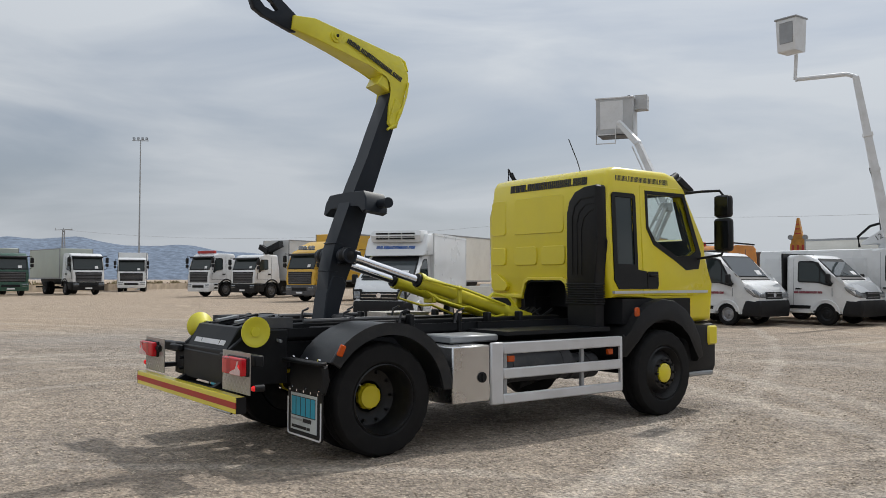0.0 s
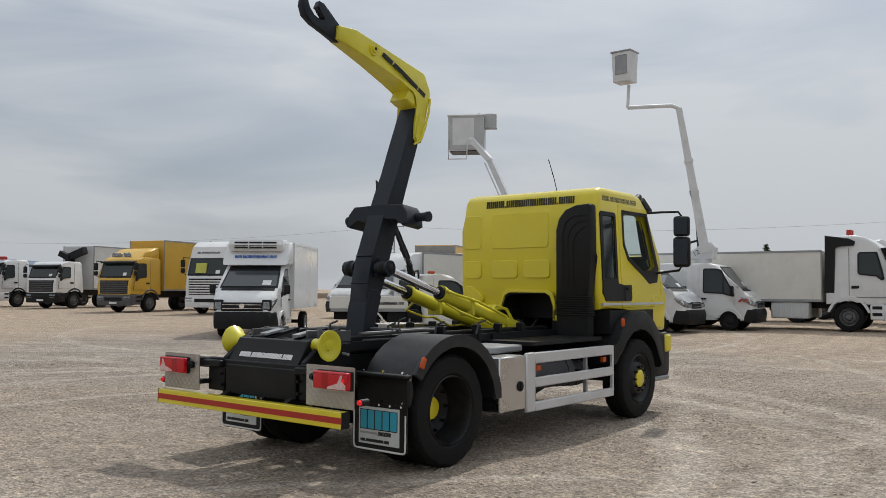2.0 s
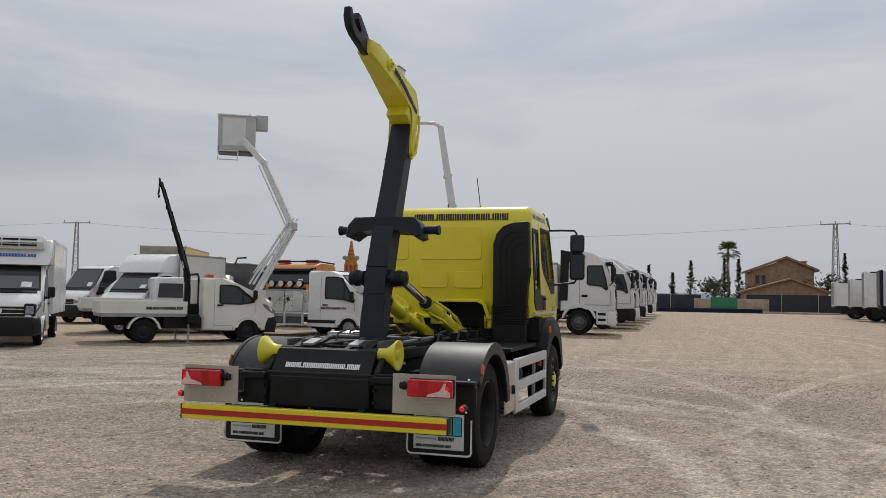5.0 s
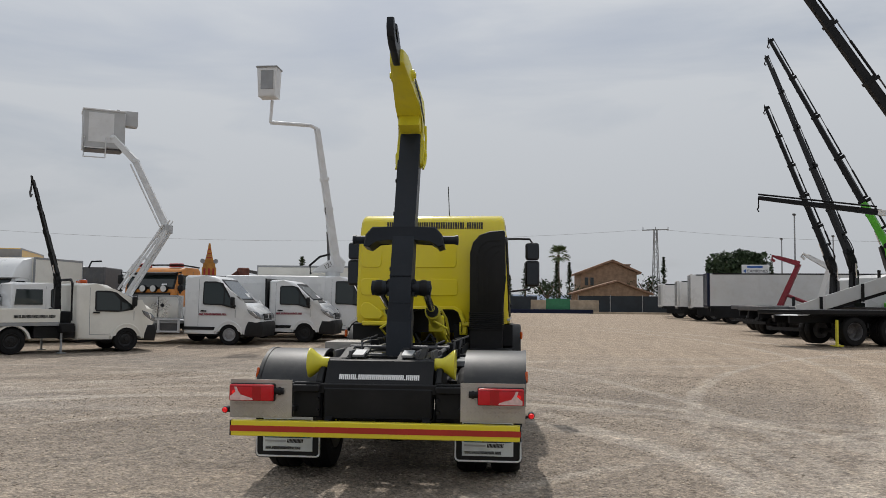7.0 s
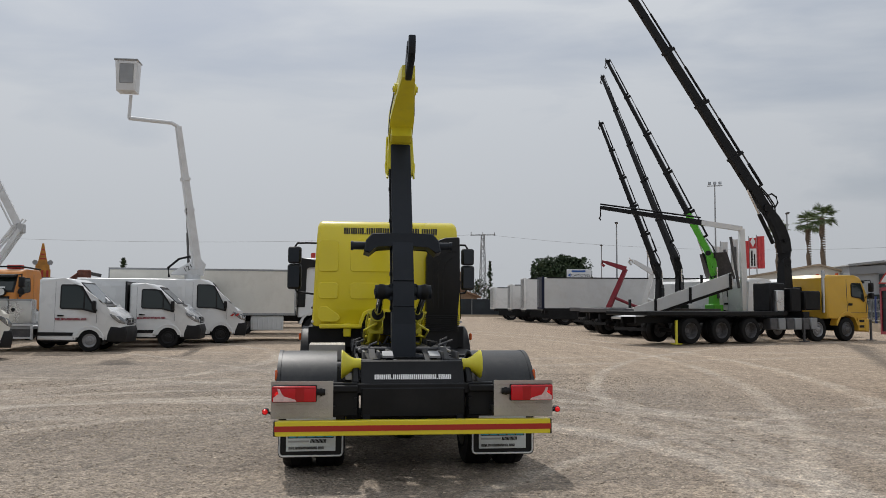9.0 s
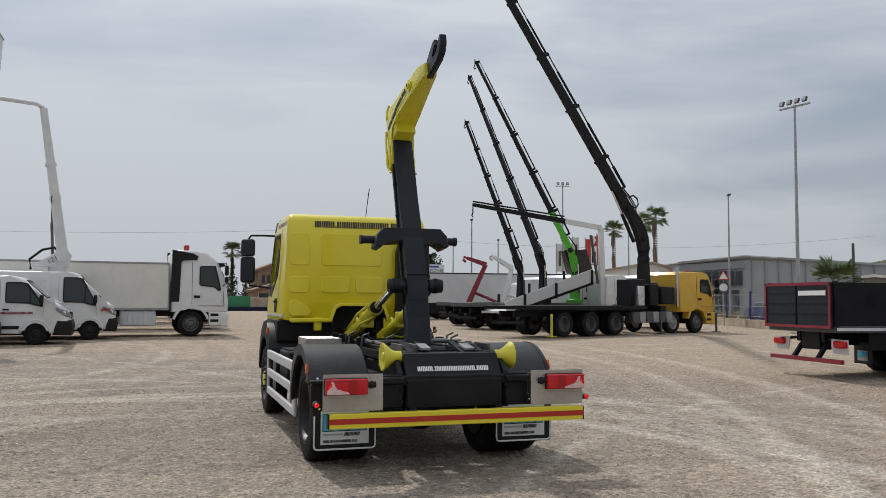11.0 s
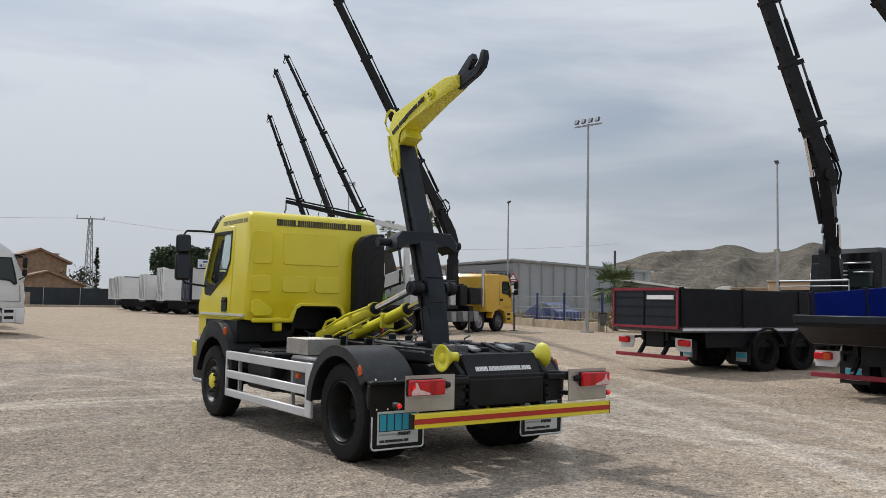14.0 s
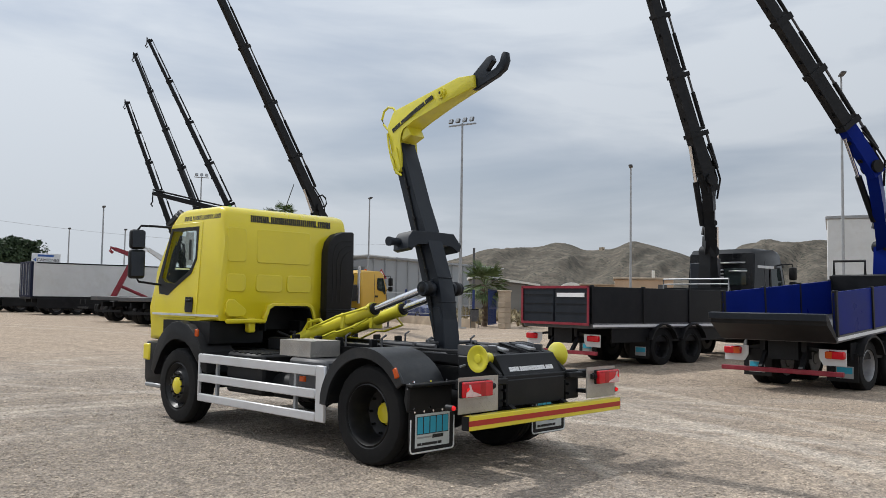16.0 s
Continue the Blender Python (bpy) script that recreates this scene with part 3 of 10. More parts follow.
    for sc, lo, hi in ((48, 0.5, 1.48), (25, 0.6, 1.36), (11, 0.82, 1.15)):
        cell = N.new("ShaderNodeTexVoronoi")
        cell.inputs["Scale"].default_value = sc
        L.new(geo.outputs["Position"], cell.inputs["Vector"])
        base = mix(0.6, base, ramp(cell.outputs["Color"], [(0.1, (lo, lo, lo)), (0.5, (1.0, 1.0, 1.0)), (0.9, (hi, hi * 0.98, hi * 0.95))]), "MULTIPLY")
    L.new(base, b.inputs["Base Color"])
    vor = N.new("ShaderNodeTexVoronoi")
    vor.inputs["Scale"].default_value = 30
    L.new(geo.outputs["Position"], vor.inputs["Vector"])
    b1, b2 = N.new("ShaderNodeBump"), N.new("ShaderNodeBump")
    b1.inputs["Strength"].default_value, b1.inputs["Distance"].default_value = 0.8, 0.03
    b2.inputs["Strength"].default_value, b2.inputs["Distance"].default_value = 0.5, 0.05
    L.new(vor.outputs["Distance"], b1.inputs["Height"])
    L.new(fine.outputs["Fac"], b2.inputs["Height"])
    L.new(b2.outputs["Normal"], b1.inputs["Normal"])
    L.new(b1.outputs["Normal"], b.inputs["Normal"])
    return m


def build_ground():
    radii = [0, 2, 4, 6, 8, 9, 10, 11, 12, 14, 16, 18, 20, 23, 26, 30, 35, 40, 46, 52, 60, 70, 85, 105, 140, 220, 400, 900, 2500]
    n = 96
    verts, faces = [(0.0, 0.0, 0.0)], []
    for r in radii[1:]:
        for k in range(n):
            a = 2 * math.pi * k / n
            x, y = r * math.cos(a), r * math.sin(a)
            z = gz(x, y) + (0.012 * noise.noise(Vector((x * 0.35, y * 0.35, 0))) if 9 < r < 100 else 0)
            verts.append((x, y, z))
    for k in range(n):
        faces.append((0, 1 + k, 1 + (k + 1) % n))
    for i in range(len(radii) - 2):
        a0, b0 = 1 + i * n, 1 + (i + 1) * n
        for k in range(n):
            faces.append((a0 + k, b0 + k, b0 + (k + 1) % n, a0 + (k + 1) % n))
    me = bpy.data.meshes.new("ground")
    me.from_pydata(verts, [], faces)
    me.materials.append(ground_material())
    for p in me.polygons:
        p.use_smooth = True
    return tagged(new("ground", me), "pale beige compacted gravel yard with worn wheel ruts", "ground", kind="structure")


build_ground()


def stone_material():
    """Pebbles from pale limestone to dark grey, each of one tone."""
    m = material("pebbles", (0.39, 0.335, 0.277), 0.9, var=0.25, scale=40, bump=0.0, spec=0.2)
    nt = m.node_tree
    geo, tone, mul = nt.nodes.new("ShaderNodeNewGeometry"), nt.nodes.new("ShaderNodeValToRGB"), nt.nodes.new("ShaderNodeMixRGB")
    for k, (p, c) in enumerate(((0.0, (0.55, 0.53, 0.51)), (0.3, (0.85, 0.82, 0.78)), (0.8, (1.12, 1.08, 1.02)), (1.0, (1.65, 1.62, 1.56)))):
        e = tone.color_ramp.elements[k] if k < 2 else tone.color_ramp.elements.new(p)
        e.position, e.color = p, (*c, 1)
    nt.links.new(geo.outputs["Random Per Island"], tone.inputs["Fac"])
    b = nt.nodes["Principled BSDF"]
    mul.blend_type, mul.inputs["Fac"].default_value = "MULTIPLY", 1.0
    nt.links.new(b.inputs["Base Color"].links[0].from_socket, mul.inputs["Color1"])
    nt.links.new(tone.outputs["Color"], mul.inputs["Color2"])
    nt.links.new(mul.outputs["Color"], b.inputs["Base Color"])
    return m


def build_stones(count=120000):
    """Loose pebbles over the yard round the truck, swept thin in the ruts and heaped in patches."""
    rng = np.random.default_rng(11)
    unit = np.array([(1, 0, -0.2), (0.3, 0.95, 0), (-0.8, 0.6, -0.1), (-0.8, -0.6, 0.1), (0.3, -0.95, 0), (0.1, 0.1, 0.75), (0, 0, -0.6)])
    tris = np.array([(0, 1, 5), (1, 2, 5), (2, 3, 5), (3, 4, 5), (4, 0, 5), (1, 0, 6), (2, 1, 6), (3, 2, 6), (4, 3, 6), (0, 4, 6)])
    a, r = rng.uniform(0, 2 * math.pi, count), 12.5 * np.sqrt(rng.random(count))
    x, y = r * np.cos(a), r * np.sin(a) - 0.8
    keep = rng.random(count)
    patch = 0.5 + 0.5 * np.sin(x * 1.7 + 2.1 * np.sin(y * 0.9)) * np.sin(y * 1.3 + 1.7 * np.sin(x * 0.8 + 1.0))
    chance = 0.35 + 0.65 * patch
    for cx, cy, rad, wid, _ in RUTS:
        chance = np.where(np.abs(np.hypot(x - cx, y - cy) - rad) < wid * 0.75, chance * 0.25, chance)
    x, y = x[keep < chance], y[keep < chance]
    n = len(x)
    s, t = 0.005 + 0.014 * rng.random(n) ** 2.4, rng.uniform(0, 2 * math.pi, n)
    c, d = np.cos(t), np.sin(t)
    z = np.array([gz(p, q) for p, q in zip(x, y)])
    verts = np.empty((n, 7, 3))
    verts[:, :, 0] = x[:, None] + s[:, None] * 1.25 * (unit[None, :, 0] * c[:, None] - unit[None, :, 1] * d[:, None])
    verts[:, :, 1] = y[:, None] + s[:, None] * (unit[None, :, 0] * d[:, None] + unit[None, :, 1] * c[:, None])
    verts[:, :, 2] = z[:, None] + s[:, None] * (unit[None, :, 2] * 0.75 + 0.2)
    faces = tris[None] + 7 * np.arange(n)[:, None, None]
    me = bpy.data.meshes.new("gravel_stones")
    me.from_pydata(verts.reshape(-1, 3).tolist(), [], faces.reshape(-1, 3).tolist())
    me.materials.append(stone_material())
    return tagged(new("gravel_stones", me), "loose beige and grey pebbles scattered on the yard", "gravel", kind="stuff")


build_stones()


# ---- the hooklift truck ----
def build_hooklift():
    T = thing("hooklift_truck", -0.14, 0.0, 0.6, "bright yellow two-axle hooklift truck without its container", "truck", z=0.0)
    hw, z0, k = 1.05, 1.4, 0.045
    # cab
    b = B()
    shell(b, [(3.12, 1.34), (3.06, 1.6), (3.05, 2.35), (3.08, 2.72), (3.13, 2.79), (3.26, 2.83), (4.12, 2.83), (4.3, 2.79), (4.44, 2.68), (4.72, 1.95), (4.84, 1.86), (4.9, 1.5), (4.9, 1.04), (4.42, 1.04), (4.36, 1.2), (4.26, 1.34)], hw, 0.07, z0, k, 3)
    cab = part("cab", b, M_YELLOW, T)
    inner = [(3.15, 1.42), (3.12, 2.3), (3.16, 2.62), (3.28, 2.74), (4.1, 2.76), (4.34, 2.66), (4.62, 1.95), (4.74, 1.8), (4.76, 1.42)]
    pane = [(3.74, 2.54), (4.38, 2.54), (4.6, 1.9), (4.5, 1.84), (4.24, 1.82), (3.85, 2.0), (3.74, 2.16)]
    quarter = [(3.19, 2.48), (3.48, 2.48), (3.48, 1.72), (3.19, 1.72)]
    screen = [(4.48, 2.0), (4.9, 2.1), (4.7, 2.7), (4.24, 2.62)]

    def openings():
        w = B()
        prism(w, screen, "x", -0.86, 0.86)
        return prism(B(), pane, "x", -1.5, 1.5), prism(B(), quarter, "x", 0.5, 1.5), w
    cut(cab, shell(B(), inner, hw - 0.05, 0.05, z0, k), *openings())
    lining = part("cab_lining", shell(B(), [(y + (0.008 if y < 4 else -0.008), z + (0.008 if z < 2 else -0.008)) for y, z in inner], hw - 0.058, 0.05, z0, k), M_DARKGREY, cab)
    cut(lining, shell(B(), [(y + (0.03 if y < 4 else -0.03), z + (0.03 if z < 2 else -0.03)) for y, z in inner], hw - 0.08, 0.05, z0, k), *openings())

    def xs(z):
        return hw * (1 - k * max(0, z - z0))

    # pressed panels of the cab's rear wall
    def raised(x0, x1, za, zb, cut=False):
        c = 0.05

        def arc(cx, cz, a0):
            return [(cx + c * math.cos(radians(a0 + d)), cz + c * math.sin(radians(a0 + d))) for d in (0, 30, 60, 90)]
        pts = arc(x1 - c, za + c, -90) + arc(x1 - c, zb - c, 0) + arc(x0 + c, zb - c, 90) + arc(x0 + c, za + c, 180)
        if cut:
            pts = [(x0 + c, za), (x1 - c, za), (x1, za + c), (x1 - 0.02, za + 0.1), (x0 + 0.12, zb), (x0 + 0.04, zb), (x0, zb - c), (x0, za + c)]
        bb = B()
        prism(bb, pts, "y", 3.041, 3.1, 0.008, 1)
        for v in bb.verts:
            if v.co.z > 2.35:
                v.co.y += 0.081 * (v.co.z - 2.35)
        part("pressed_panel", bb, M_YELLOW, cab, sharp=22)
    for a in ((-0.97, -0.69, 2.1, 2.55), (-0.53, 0.34, 2.1, 2.55), (-0.97, -0.69, 1.72, 1.95), (-0.53, -0.12, 1.72, 1.95), (-0.04, 0.36, 1.72, 1.95)):
        raised(*a)
    raised(-0.97, -0.66, 1.4, 1.62, True)
    notch = [(-0.36, 1.2), (0.42, 1.2), (0.42, 1.36), (0.37, 1.5), (0.3, 1.54), (-0.24, 1.54), (-0.31, 1.5), (-0.36, 1.36)]
    for shell_ in (cab, lining):
        cut(shell_, prism(B(), notch, "y", 2.9, 3.54))
    b = B()
    prism(b, [(x * 1.02, z + 0.01) for x, z in notch], "y", 3.06, 3.5)
    tunnel = cut(part("engine_tunnel", b, M_BLACK, cab, "dark recess under the rear wall"), prism(B(), [(x * 0.96, z - 0.02) for x, z in notch], "y", 2.9, 3.46))
    b = B()
    prism(b, [(x * 1.1 - 0.003, z + 0.035) for x, z in notch], "y", 3.028, 3.1, 0.008)
    cut(part("tunnel_flange", b, M_YELLOW, cab), prism(B(), notch, "y", 2.9, 3.45), box(B(), -1, 1, 2.9, 3.3, 1.0, 1.345))
    for x in (-0.56, 0.44):
        b = B()
        box(b, x - 0.055, x + 0.055, 3.06, 3.16, 1.19, 1.38, 0.015)
        part("cab_lug", b, M_YELLOW, cab)
    for x0, x1 in ((-0.95, -0.36), (0.42, 0.55)):
        part("rear_sill", box(B(), x0, x1, 3.03, 3.1, 1.31, 1.37, 0.015), M_YELLOW, cab)
    b = B()
    lettering(b, "WWW.PEMARTRUCKS.COM"[::1], (-0.62, 3.072, 2.634), (1, 0, 0), (0, 0.08, 1), 0.089, 0.006)
    part("rear_lettering", b, M_LETTER, cab)
    for sd in (1, -1):
        b = B()
        z = 2.665
        if sd > 0:
            lettering(b, "WWW.PEMARTRUCKS.COM", (xs(z) - 0.004, 3.22, z), (0, 1, 0), (-k, 0, 1), 0.062)
        else:
            lettering(b, "WWW.PEMARTRUCKS.COM", (-xs(z) + 0.004, 4.12, z), (0, -1, 0), (k, 0, 1), 0.062)
        part("side_lettering", b, M_LETTER, cab)
        b = B()
        side_panel(b, [(3.12, 1.39), (4.8, 1.39), (4.8, 1.42), (3.12, 1.42)], sd, hw, z0, k, 0.013)
        part("reflective_strip", b, M_ALU, cab)
        # door: leaf, window, handle
        b = B()
        side_panel(b, [(3.62, 1.36), (4.62, 1.36), (4.76, 1.5), (4.74, 1.8), (4.42, 2.64), (3.62, 2.64)], sd, hw, z0, k, 0.008)
        bmesh.ops.bevel(b, geom=b.edges[:], offset=0.006, segments=1, affect="EDGES")
        door = cut(part("door", b, M_YELLOW, cab), prism(B(), pane, "x", -1.5, 1.5))
        b = B()
        side_panel(b, [(3.7, 2.58), (4.42, 2.58), (4.7, 1.86), (4.64, 1.68), (4.4, 1.66), (4.22, 1.76), (3.82, 1.95), (3.7, 2.14)], sd, hw, z0, k, 0.014)
        cut(part("window_frame", b, M_PLASTIC, door), prism(B(), pane, "x", -1.5, 1.5))
        b = B()
        side_panel(b, [(3.74, 2.54), (4.38, 2.54), (4.6, 1.9), (4.5, 1.84), (4.24, 1.82), (3.85, 2.0), (3.74, 2.16)], sd, hw, z0, k, -0.006, 0.012)
        part("window_pane", b, M_GLASS_CLEAR, door)
        b = B()
        yh = 3.68 if sd > 0 else 3.72
        side_panel(b, [(yh, 1.44), (yh + 0.17, 1.44), (yh + 0.19, 1.48), (yh + 0.19, 1.64), (yh + 0.02, 1.64), (yh, 1.6)], sd, hw, z0, k, 0.02)
        box(b, sd * (hw + 0.0), sd * (hw + 0.035), yh + 0.03, yh + 0.16, 1.58, 1.61, 0.008)
        part("door_handle", b, M_PLASTIC, door)
        b = B()
        box(b, sd * (hw - 0.08) - 0.06, sd * (hw - 0.08) + 0.06, 3.7, 4.3, 1.335, 1.375, 0.01)
        part("door_sill", b, M_YELLOW, cab)
    # the black quarter window panel on the right-hand side only
    b = B()
    side_panel(b, [(3.13, 2.5), (3.16, 2.53), (3.5, 2.53), (3.53, 2.5), (3.53, 1.66), (3.68, 1.64), (3.68, 1.44), (3.2, 1.44), (3.13, 1.54)], 1, hw, z0, k, 0.014)
    cut(part("quarter_panel", b, M_PLASTIC, cab), prism(B(), quarter, "x", 0.5, 1.5))
    b = B()
    side_panel(b, quarter, 1, hw, z0, k, -0.004, 0.012)
    part("quarter_window", b, M_GLASS, cab)
    # windscreen, visor, grille, roof fittings
    b = B()
    front_panel(b, (4.71, 1.97), (4.45, 2.66), 0.93, 0.88, 0.003, 0.004)
    part("windscreen", b, M_GLASS_CLEAR, cab)
    b = B()
    prism(b, [(4.32, 2.74), (4.42, 2.8), (4.66, 2.66), (4.66, 2.6), (4.46, 2.66)], "x", -0.98, 0.98, 0.015)
    for x in (-0.9, 0.9):
        rod(b, (x, 4.3, 2.74), (x, 4.42, 2.82), 0.06, 0.04)
    part("sun_visor", b, M_PLASTIC, cab)
    gr = part("grille", box(B(), -0.8, 0.8, 4.88, 4.915, 1.1, 1.6, 0.01), M_PLASTIC, cab)
    boxes("grille_bar", M_PLASTIC, gr, *((-0.78, 0.78, 4.9, 4.935, 1.14 + i * 0.09, 1.18 + i * 0.09) for i in range(5)), bev=0.006)
    b = B()
    tube(b, [(0.2, 3.5, 2.82), (0.2, 3.42, 3.0), (0.2, 3.28, 3.24)], 0.006, 6)
    part("antenna", b, M_BLACK, cab)
    # dark cabin inside: two seats and a wheel behind the panes
    # air intake on the rear right corner
    b = B()
    prism(b, [(0.53, 1.5), (0.53, 2.3), (0.57, 2.44), (0.66, 2.54), (0.8, 2.59), (0.98, 2.6), (1.0, 2.58), (1.01, 2.02), (0.99, 1.98), (0.98, 1.5)], "y", 2.9, 3.06, 0.025, 2)
    intake = part("air_intake", b, M_PLASTIC, T)
    b = B()
    box(b, 0.54, 0.97, 2.91, 3.04, 1.0, 1.52)
    duct = part("intake_duct", b, M_PLASTIC, intake)
    boxes("bellows_fold", M_PLASTIC, duct, *((0.52, 0.99, 2.89, 3.05, 1.27 + i * 0.027, 1.288 + i * 0.027) for i in range(9)), bev=0.006)
    for w in (0.0, 0.07, 0.14):
        b = B()
        prism(b, [(0.62 + w, 1.6), (0.62 + w, 2.26 - w), (0.66 + w, 2.38 - w), (0.76 + w, 2.46 - w), (0.95, 2.47 - w), (0.95, 2.458 - w), (0.765 + w, 2.448 - w), (0.672 + w, 2.372 - w), (0.635 + w, 2.255 - w), (0.635 + w, 1.6)], "y", 2.894, 2.91)
        part("intake_rib", b, M_PLASTIC, intake)
    # mirrors
    for sd in (1, -1):
        m = B()
        tube(m, [(sd * 0.98, 4.5, 2.6), (sd * 1.15, 4.58, 2.61), (sd * 1.34, 4.66, 2.61), (sd * 1.38, 4.68, 2.55), (sd * 1.385, 4.69, 1.92), (sd * 1.34, 4.68, 1.84), (sd * 1.02, 4.62, 1.8)], 0.016)
        arm = part("mirror_arm", m, M_PLASTIC, T)
        for zc, hh, ww in ((2.42, 0.135, 0.105), (2.08, 0.2, 0.11)):
            swing = Matrix.Translation((sd * 1.38, 4.68, 0)) @ Matrix.Rotation(radians(sd * 8), 4, "Z") @ Matrix.Translation((-sd * 1.38, -4.68, 0))
            m = B()
            box(m, sd * 1.38 - ww, sd * 1.38 + ww, 4.62, 4.74, zc - hh, zc + hh, 0.045, 3)
            m.transform(swing)
            head = part("mirror_head", m, M_PLASTIC, arm)
            m = B()
            box(m, sd * 1.38 - ww * 0.82, sd * 1.38 + ww * 0.82, 4.612, 4.625, zc - hh * 0.84, zc + hh * 0.84, 0.004)
            m.transform(swing)
            part("mirror_glass", m, M_MIRROR, head)
    # front bumper and step
    b = B()
    shell(b, [(4.3, 0.42), (4.24, 0.6), (4.3, 1.02), (4.84, 1.02), (4.89, 0.9), (4.88, 0.5), (4.82, 0.42)], 1.12, 0.05)
    bumper = part("front_bumper", b, M_PLASTIC, T)
    for sd in (1, -1):
        part("bumper_corner", box(B(), sd * 1.0, sd * 1.14, 4.7, 4.88, 0.76, 0.99, 0.02), M_YELLOW, bumper)
        part("cab_step", box(B(), sd * 0.98, sd * 1.15, 4.3, 4.78, 0.4, 0.455, 0.015), M_GREY, bumper)
        part("headlamp", box(B(), sd * 0.62, sd * 1.0, 4.83, 4.9, 0.62, 0.82, 0.02), M_HEAD, bumper)
    # front wing arches with amber lamps
    for sd in (1, -1):
        b = B()
        out = [(3.8 + 0.72 * math.cos(a), 0.53 + 0.8 * math.sin(a)) for a in [radians(d) for d in (8, 25, 42, 58, 75, 92, 110, 128, 142, 152)]]
        inn = [(3.8 + 0.6 * math.cos(a), 0.5 + 0.62 * math.sin(a)) for a in [radians(d) for d in (152, 140, 126, 110, 92, 75, 58, 42, 25, 8)]]
        prism(b, out + [(3.08, 0.96), (3.06, 0.7), (3.16, 0.7)] + inn, "x", sd * 0.74, sd * 1.21, 0.025, 2)
        arch = part("wing_arch", b, M_PLASTIC, T)
        b = B()
        box(b, sd * 1.2, sd * 1.235, 3.27, 3.34, 1.14, 1.24, 0.012)
        part("side_marker_lamp", b, M_AMBER, arch)
        b = B()
        box(b, sd * 0.3, sd * 1.1, 3.2, 4.4, 1.05, 1.33)
        part("cab_underside", b, M_BLACK, T)
    # wheels
    for sd in (1, -1):
        wheel(T, sd * 1.055, 3.8, 0.486, 0.29, sd, M_RIM_BLACK, M_YELLOW, "bulge")
        wheel(T, sd * 1.075, 0.0, 0.5, 0.29, sd, M_RIM_BLACK, M_YELLOW, "deep")
        wheel(T, sd * 0.75, 0.0, 0.5, 0.29, sd, M_RIM_BLACK, M_YELLOW, "deep")
    b = B()
    rod(b, (-0.95, 0, 0.49), (0.95, 0, 0.49), 0.09)
    bmesh.ops.create_uvsphere(b, u_segments=16, v_segments=10, radius=0.24, matrix=Matrix.Translation((0, 0, 0.5)))
    rod(b, (0, 0.2, 0.55), (0, 3.0, 0.75), 0.05)
    part("rear_axle", b, M_BLACK, T)
    b = B()
    rod(b, (-0.9, 3.8, 0.48), (0.9, 3.8, 0.48), 0.06)
    part("front_axle", b, M_BLACK, T)
    # chassis
    b = B()
    for sd in (1, -1):
        box(b, sd * 0.36, sd * 0.44, -1.1, 4.5, 0.74, 0.98, 0.008)
    for y in (-1.0, -0.5, 0.6, 1.5, 2.4, 3.1):
        box(b, -0.38, 0.38, y - 0.05, y + 0.05, 0.76, 0.94)
    part("chassis_frame", b, M_BLACK, T)
    b = B()
    for sd in (1, -1):
        box(b, sd * 0.3, sd * 0.42, -0.95, 2.9, 0.985, 1.14, 0.01)
        box(b, sd * 0.47, sd * 0.5, -0.6, 2.4, 1.02, 1.1)
        for y in (0.75, 1.35, 1.75, 2.2):
            box(b, sd * 0.42, sd * 0.52, y, y + 0.05, 1.0, 1.2, 0.01)
    for y in (-0.8, -0.35, 0.3, 1.2, 2.2, 2.85):
        box(b, -0.32, 0.32, y - 0.04, y + 0.04, 1.0, 1.12)
    part("hoist_subframe", b, M_BLACK, T)
    # added plates that stop sun leaking through the chassis into the truck's shadow
    part("light_stop_plate", box(B(), -0.34, 0.34, 0.35, 2.6, 0.8, 0.815), M_BLACK, T)
    for sd in (1, -1):
        part("light_stop_plate", box(B(), sd * 0.43, sd * 0.64, -0.1, 2.8, 0.86, 0.875), M_BLACK, T)
    for x in (-0.36, -0.2, 0.16, 0.34):
        part("tail_slat", box(B(), x - 0.03, x + 0.03, -1.02, -0.55, 1.14, 1.165, rot=Matrix.Rotation(radians(12), 4, "X")), M_BLACK, T)
    for x in (-0.22, 0.22):
        part("wear_plate", box(B(), x - 0.05, x + 0.05, -0.95, -0.75, 1.165, 1.185, rot=Matrix.Rotation(radians(10), 4, "X")), M_GREY, T)
    boxes("locking_jaw", M_DARKGREY, T, *((x - 0.012, x + 0.012, -0.9, -0.5, 1.1, 1.2) for x in (-0.44, -0.3, 0.3, 0.44)), bev=0.004)
    for pts in ([(-0.46, -0.2, 1.17), (-0.46, 0.4, 1.17), (-0.42, 0.7, 1.17)], [(0.46, -0.4, 1.16), (0.46, 0.5, 1.17), (0.4, 0.8, 1.16)], [(-0.5, 0.1, 1.18), (0.5, 0.1, 1.18)]):
        part("hydraulic_pipe", tube(B(), pts, 0.02), M_DARKGREY, T)
    for x, y in ((-0.38, 0.0), (0.36, 0.05), (0.5, 0.62), (-0.5, 0.6), (0.52, 1.3), (-0.52, 1.2)):
        part("pipe_clip", tube(B(), [(x, y, 1.1), (x + 0.02, y + 0.02, 1.22), (x + 0.1, y + 0.04, 1.25)], 0.012, 6), M_DARKGREY, T)
    # tail cover, cross-member, side plates
    b = B()
    prism(b, [(-0.86, 1.1), (-1.0, 1.13), (-1.03, 1.12), (-1.15, 0.9), (-1.175, 0.885), (-1.175, 0.64), (-1.1, 0.62), (-1.0, 0.7)], "x", -0.47, 0.47, 0.012)
    tail = part("tail_cover", b, M_BLACK, T)
    b = B()
